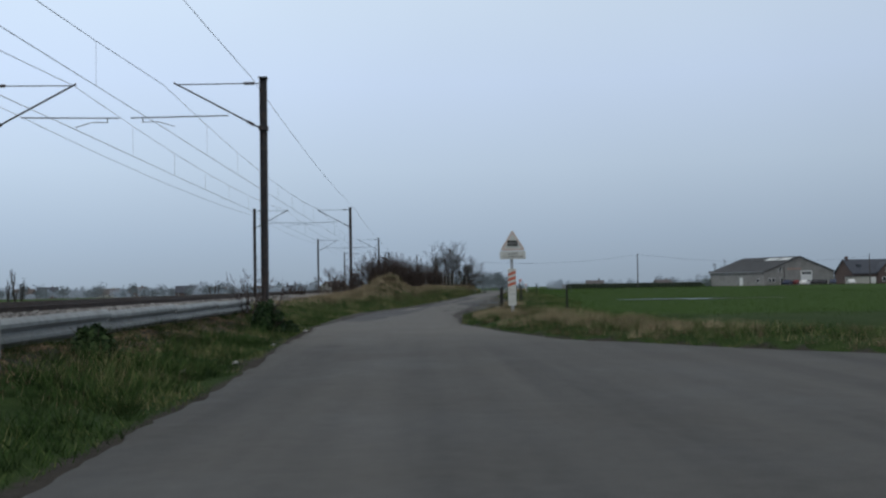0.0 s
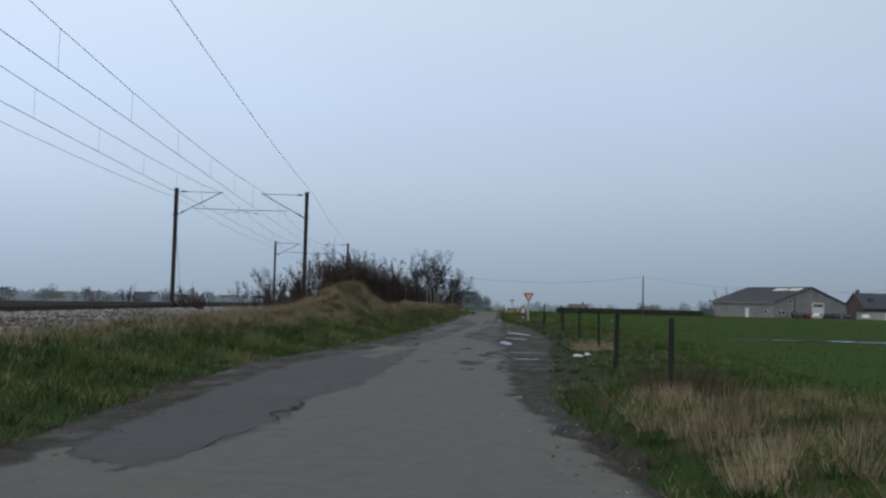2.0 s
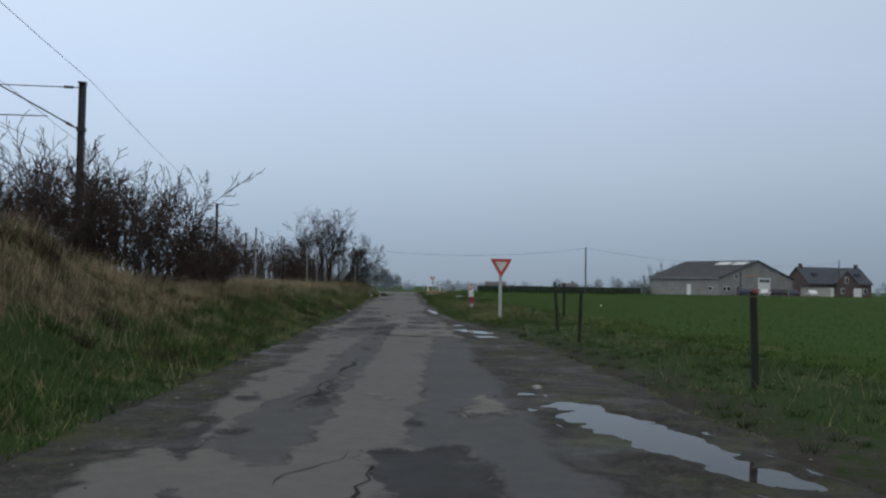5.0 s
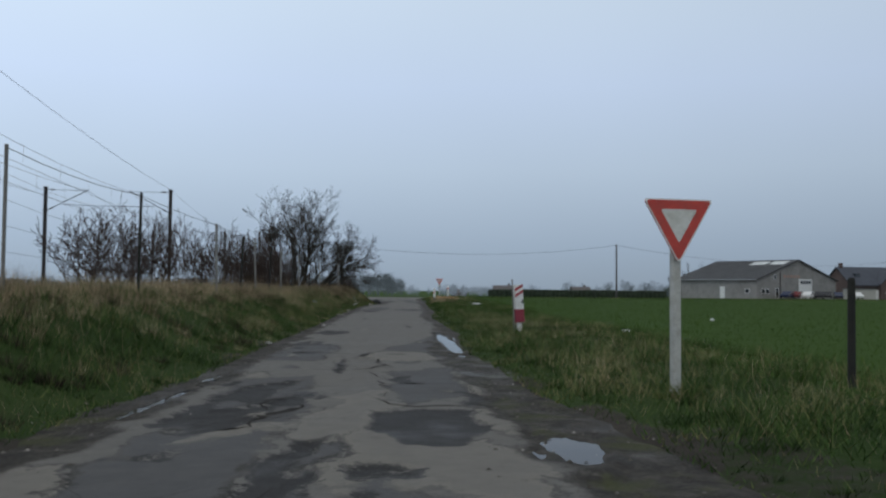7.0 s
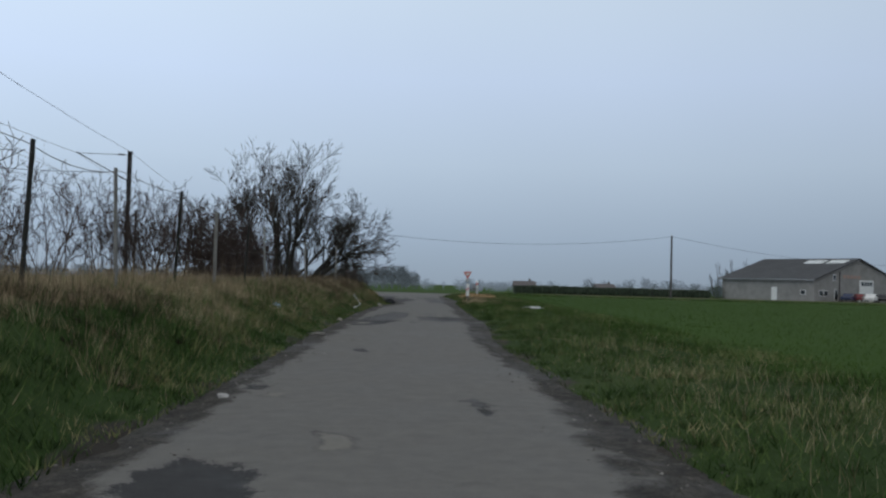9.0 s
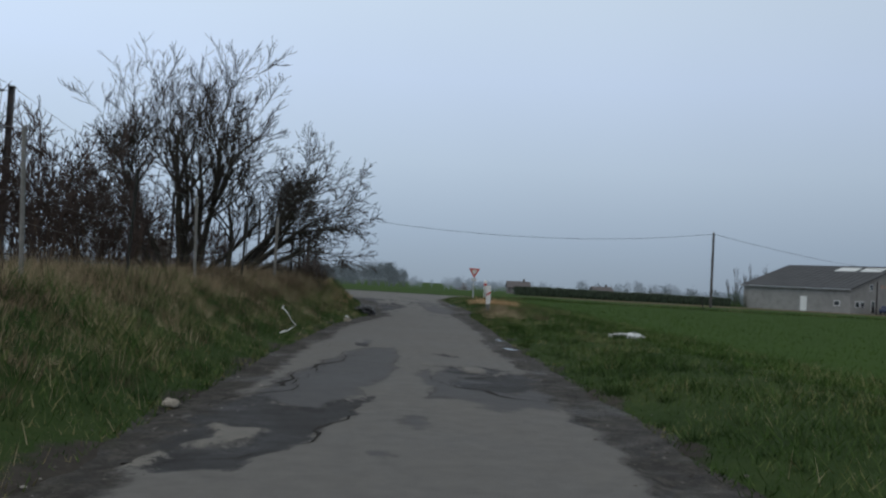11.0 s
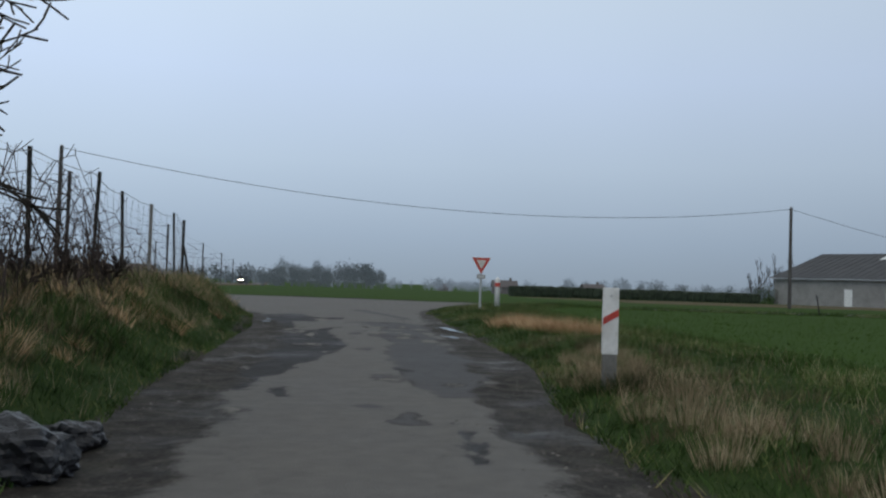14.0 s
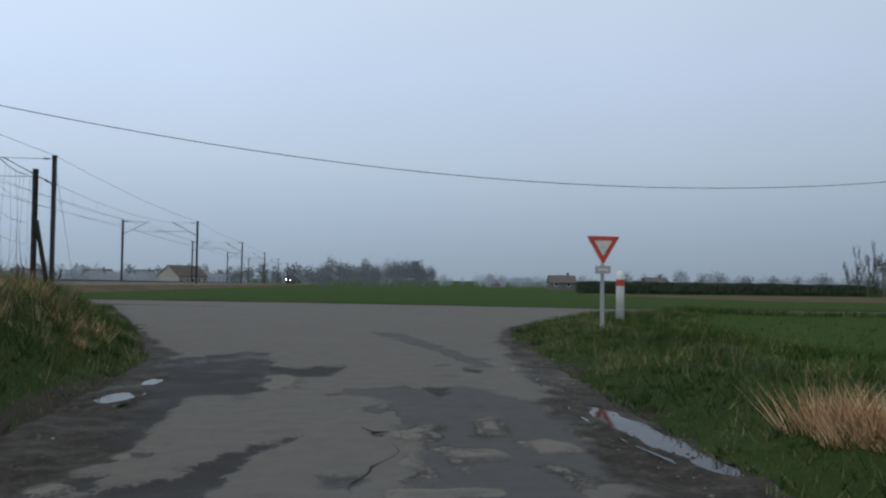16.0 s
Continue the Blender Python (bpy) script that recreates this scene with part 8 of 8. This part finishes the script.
M_LEAF = blades("dead_leaves", [(0.1, (0.05, 0.033, 0.022)), (0.5, (0.12, 0.08, 0.05)), (0.9, (0.24, 0.17, 0.11))], 0.9)
n = 9000
y = 5 + 28 * rng.random(n)
x = -5.5 + 1.4 * rng.random(n) ** 1.6
crumbs("leaf_litter", "brown dead leaves lying below the barrier", x, y, 0.012 + 0.025 * rng.random(n), M_LEAF)
M_CRUMB = blades("shoulder_gravel", [(0.1, (0.05, 0.046, 0.04)), (0.6, (0.1, 0.094, 0.083)), (0.85, (0.17, 0.16, 0.145)), (0.97, (0.36, 0.34, 0.31))], 0.9)
n = 15000
y = 20 + 146 * rng.random(n)
side = rng.random(n) < 0.5
off = rng.normal(size=n) * 0.2
x = np.where(side, (edge_l(y) + grass_l(y)) / 2 + off, (edge_r(y) + grass_r(y)) / 2 + off * (1 + (np.abs(y - 60) < 22)))
crumbs("gravel", "scattered gravel and asphalt crumbs on the muddy shoulders", x, y, 0.006 + 0.016 * rng.random(n) ** 3, M_CRUMB)


# ---- open cracks in the lane ----
def crack(points, width0, seed, fork=True):
    """A jagged open joint, filled with dark wet silt, along a bent line."""
    q = random.Random(seed)
    pts = [Vector((x, y, 0)) for x, y in points]
    line = []
    for a, b in zip(pts[:-1], pts[1:]):
        m = max(2, int((b - a).length / 0.16))
        line += [a.lerp(b, k / m) for k in range(m)]
    line.append(pts[-1])
    verts, faces = [], []
    for i, p in enumerate(line):
        d = (line[min(i + 1, len(line) - 1)] - line[max(i - 1, 0)]).normalized()
        s = Vector((-d.y, d.x, 0))
        p = p + s * (q.gauss(0, 0.035) + 0.06 * math.sin(i * 0.7 + seed))
        end = min(1.0, 0.15 + min(i, len(line) - 1 - i) * 0.25)
        wide = 0.35 + 1.9 * max(0, math.sin(i * 0.31 + seed * 1.3) * math.sin(i * 0.083 + seed)) ** 1.5
        for sg in (-1, 1):
            w = width0 * 0.5 * wide * (0.45 + 0.75 * q.random()) * 0.5 * end
            x, y = p.x + s.x * w * sg, p.y + s.y * w * sg
            verts.append((x, y, float(lane_z(x, y)) + 0.005))
    faces = [(2 * i, 2 * i + 1, 2 * i + 3, 2 * i + 2) for i in range(len(line) - 1)]
    b = Build()
    b.add(verts, faces)
    tagged(part("road_crack", b, M_CRACK), "dark jagged open crack in the worn asphalt", "road crack", kind="structure")
    if fork:
        for k in range(max(1, len(line) // 16)):
            p = line[q.randrange(2, len(line) - 1)] if len(line) > 4 else line[1]
            a = q.choice((-1, 1)) * q.uniform(0.3, 0.8)
            crack([(p.x, p.y), (p.x + a * 0.5, p.y + q.uniform(-0.2, 0.25)), (p.x + a, p.y + q.uniform(-0.4, 0.4))], width0 * 0.7, seed + 31 + k, False)


crack([(-2.15, 33.3), (-1.9, 34), (-1.72, 34.6), (-1.59, 35.2), (-1.47, 36.2), (-1.42, 37.4), (-1.1, 39.5), (-0.75, 40.4)], 0.07, 700)
crack([(2.56, 62.5), (2.37, 60.1), (2.52, 58.9)], 0.09, 721)
crack([(2.06, 58.1), (2.38, 57.7), (2.81, 57.7)], 0.09, 728)
crack([(2.08, 64.7), (3.17, 70.4)], 0.09, 735)
crack([(1.98, 61.4), (2.46, 62.5)], 0.09, 742)
crack([(3.15, 60.1), (3.58, 60.3)], 0.09, 749)
crack([(3.77, 75.8), (3.8, 76.5), (4, 77.2)], 0.12, 756)
crack([(3.78, 77.6), (4.07, 78.7), (4.28, 79.5), (4.58, 80)], 0.12, 763)
crack([(3.71, 81.8), (4.33, 82), (4.68, 83.6)], 0.12, 770)
crack([(5.59, 85.4), (5.5, 83.7)], 0.055, 777)
crack([(3.32, 83.3), (3.49, 84.2), (3.68, 85.5), (3.98, 86.5)], 0.055, 784)
crack([(4.29, 82.3), (4.55, 82.5), (4.78, 82.8)], 0.055, 791)
crack([(4.41, 84.1), (4.73, 84.6), (5.17, 85.1)], 0.055, 798)
crack([(5.21, 87.6), (5.61, 86.8), (5.87, 87.2), (5.79, 88.6)], 0.055, 805)
crack([(5.27, 83.8), (5.5, 83.3), (5.95, 83.2), (6.45, 83.1)], 0.055, 812)
crack([(5.03, 86.8), (5.33, 88.6)], 0.055, 819)
crack([(6.26, 83.9), (6.56, 84)], 0.055, 826)
crack([(4.9, 87), (5.32, 86.7), (5.56, 86.8), (5.8, 87.4), (5.63, 88)], 0.055, 833)
crack([(5.58, 86.4), (5.59, 85.5), (5.63, 85.1)], 0.055, 840)
crack([(5.63, 85.1), (5.92, 85), (6.24, 85)], 0.055, 847)
crack([(4.38, 90), (5.03, 90.1)], 0.055, 854)
crack([(5.22, 89.5), (5.35, 91.2)], 0.055, 861)
crack([(4.7, 86.4), (4.86, 86.8)], 0.055, 868)
crack([(6.08, 89.8), (6.33, 89.7)], 0.055, 875)
crack([(6.45, 87.6), (6.78, 87.6)], 0.055, 882)
crack([(4.57, 91.9), (5.28, 92)], 0.07, 889)
crack([(4.44, 90.1), (5, 90.1)], 0.07, 896)
crack([(5.01, 88.5), (5.14, 89.7), (5.37, 91.7)], 0.07, 903)
crack([(5.57, 88.3), (5.66, 89.1), (5.64, 89.5), (6.05, 90.3)], 0.07, 910)
crack([(6.83, 114.2), (7.6, 114.6), (7.95, 115.2), (8.49, 117.5)], 0.08, 917)
crack([(7.14, 117), (7.69, 117.7), (8.17, 120.6), (8.83, 122.5)], 0.08, 924)
crack([(9.29, 119.9), (9.44, 118.4), (10.27, 117.4)], 0.08, 931)
crack([(7.44, 117.7), (7.62, 118), (7.66, 118.4), (7.81, 119.5), (8.07, 120.4), (8.35, 121.4), (8.54, 122.6)], 0.08, 938)
crack([(9.75, 121.6), (9.91, 121.9), (10.52, 121.4)], 0.08, 945)
crack([(9.31, 120.4), (9.39, 120), (9.64, 120)], 0.08, 952)
crack([(8.76, 120.9), (9.01, 120.8)], 0.08, 959)
crack([(10.99, 145.7), (11.32, 145.4), (11.74, 145.5), (12.06, 146.3)], 0.03, 966)
crack([(11.18, 148.5), (11.65, 148.8)], 0.03, 973)
crack([(12.22, 146.8), (12.52, 148.3)], 0.03, 980)
crack([(12.7, 149.6), (13.01, 150.7), (13.29, 152.3)], 0.03, 987)
crack([(13.03, 147.3), (12.95, 146.6)], 0.03, 994)
crack([(10.92, 149.3), (11.47, 149.5)], 0.03, 1001)
crack([(-0.55, 50.29), (-0.24, 50.24), (0.05, 50.34), (0.21, 50.61), (0.27, 50.92), (0.38, 51.65), (0.35, 52.41), (0.4, 52.94), (0.54, 53.22), (0.74, 54.12), (0.97, 55.44), (1.22, 56.94)], 0.08, 1100, False)
crack([(0.04, 56.91), (0.33, 57.09), (0.52, 58.87), (0.83, 60.82)], 0.08, 1107)
crack([(-0.12, 57.08), (0.79, 57.1)], 0.06, 1114)
crack([(4.31, 83.1), (4.62, 84.11), (4.71, 84.34)], 0.1, 1149)
crack([(3.55, 80.02), (3.75, 79.31)], 0.06, 1156)
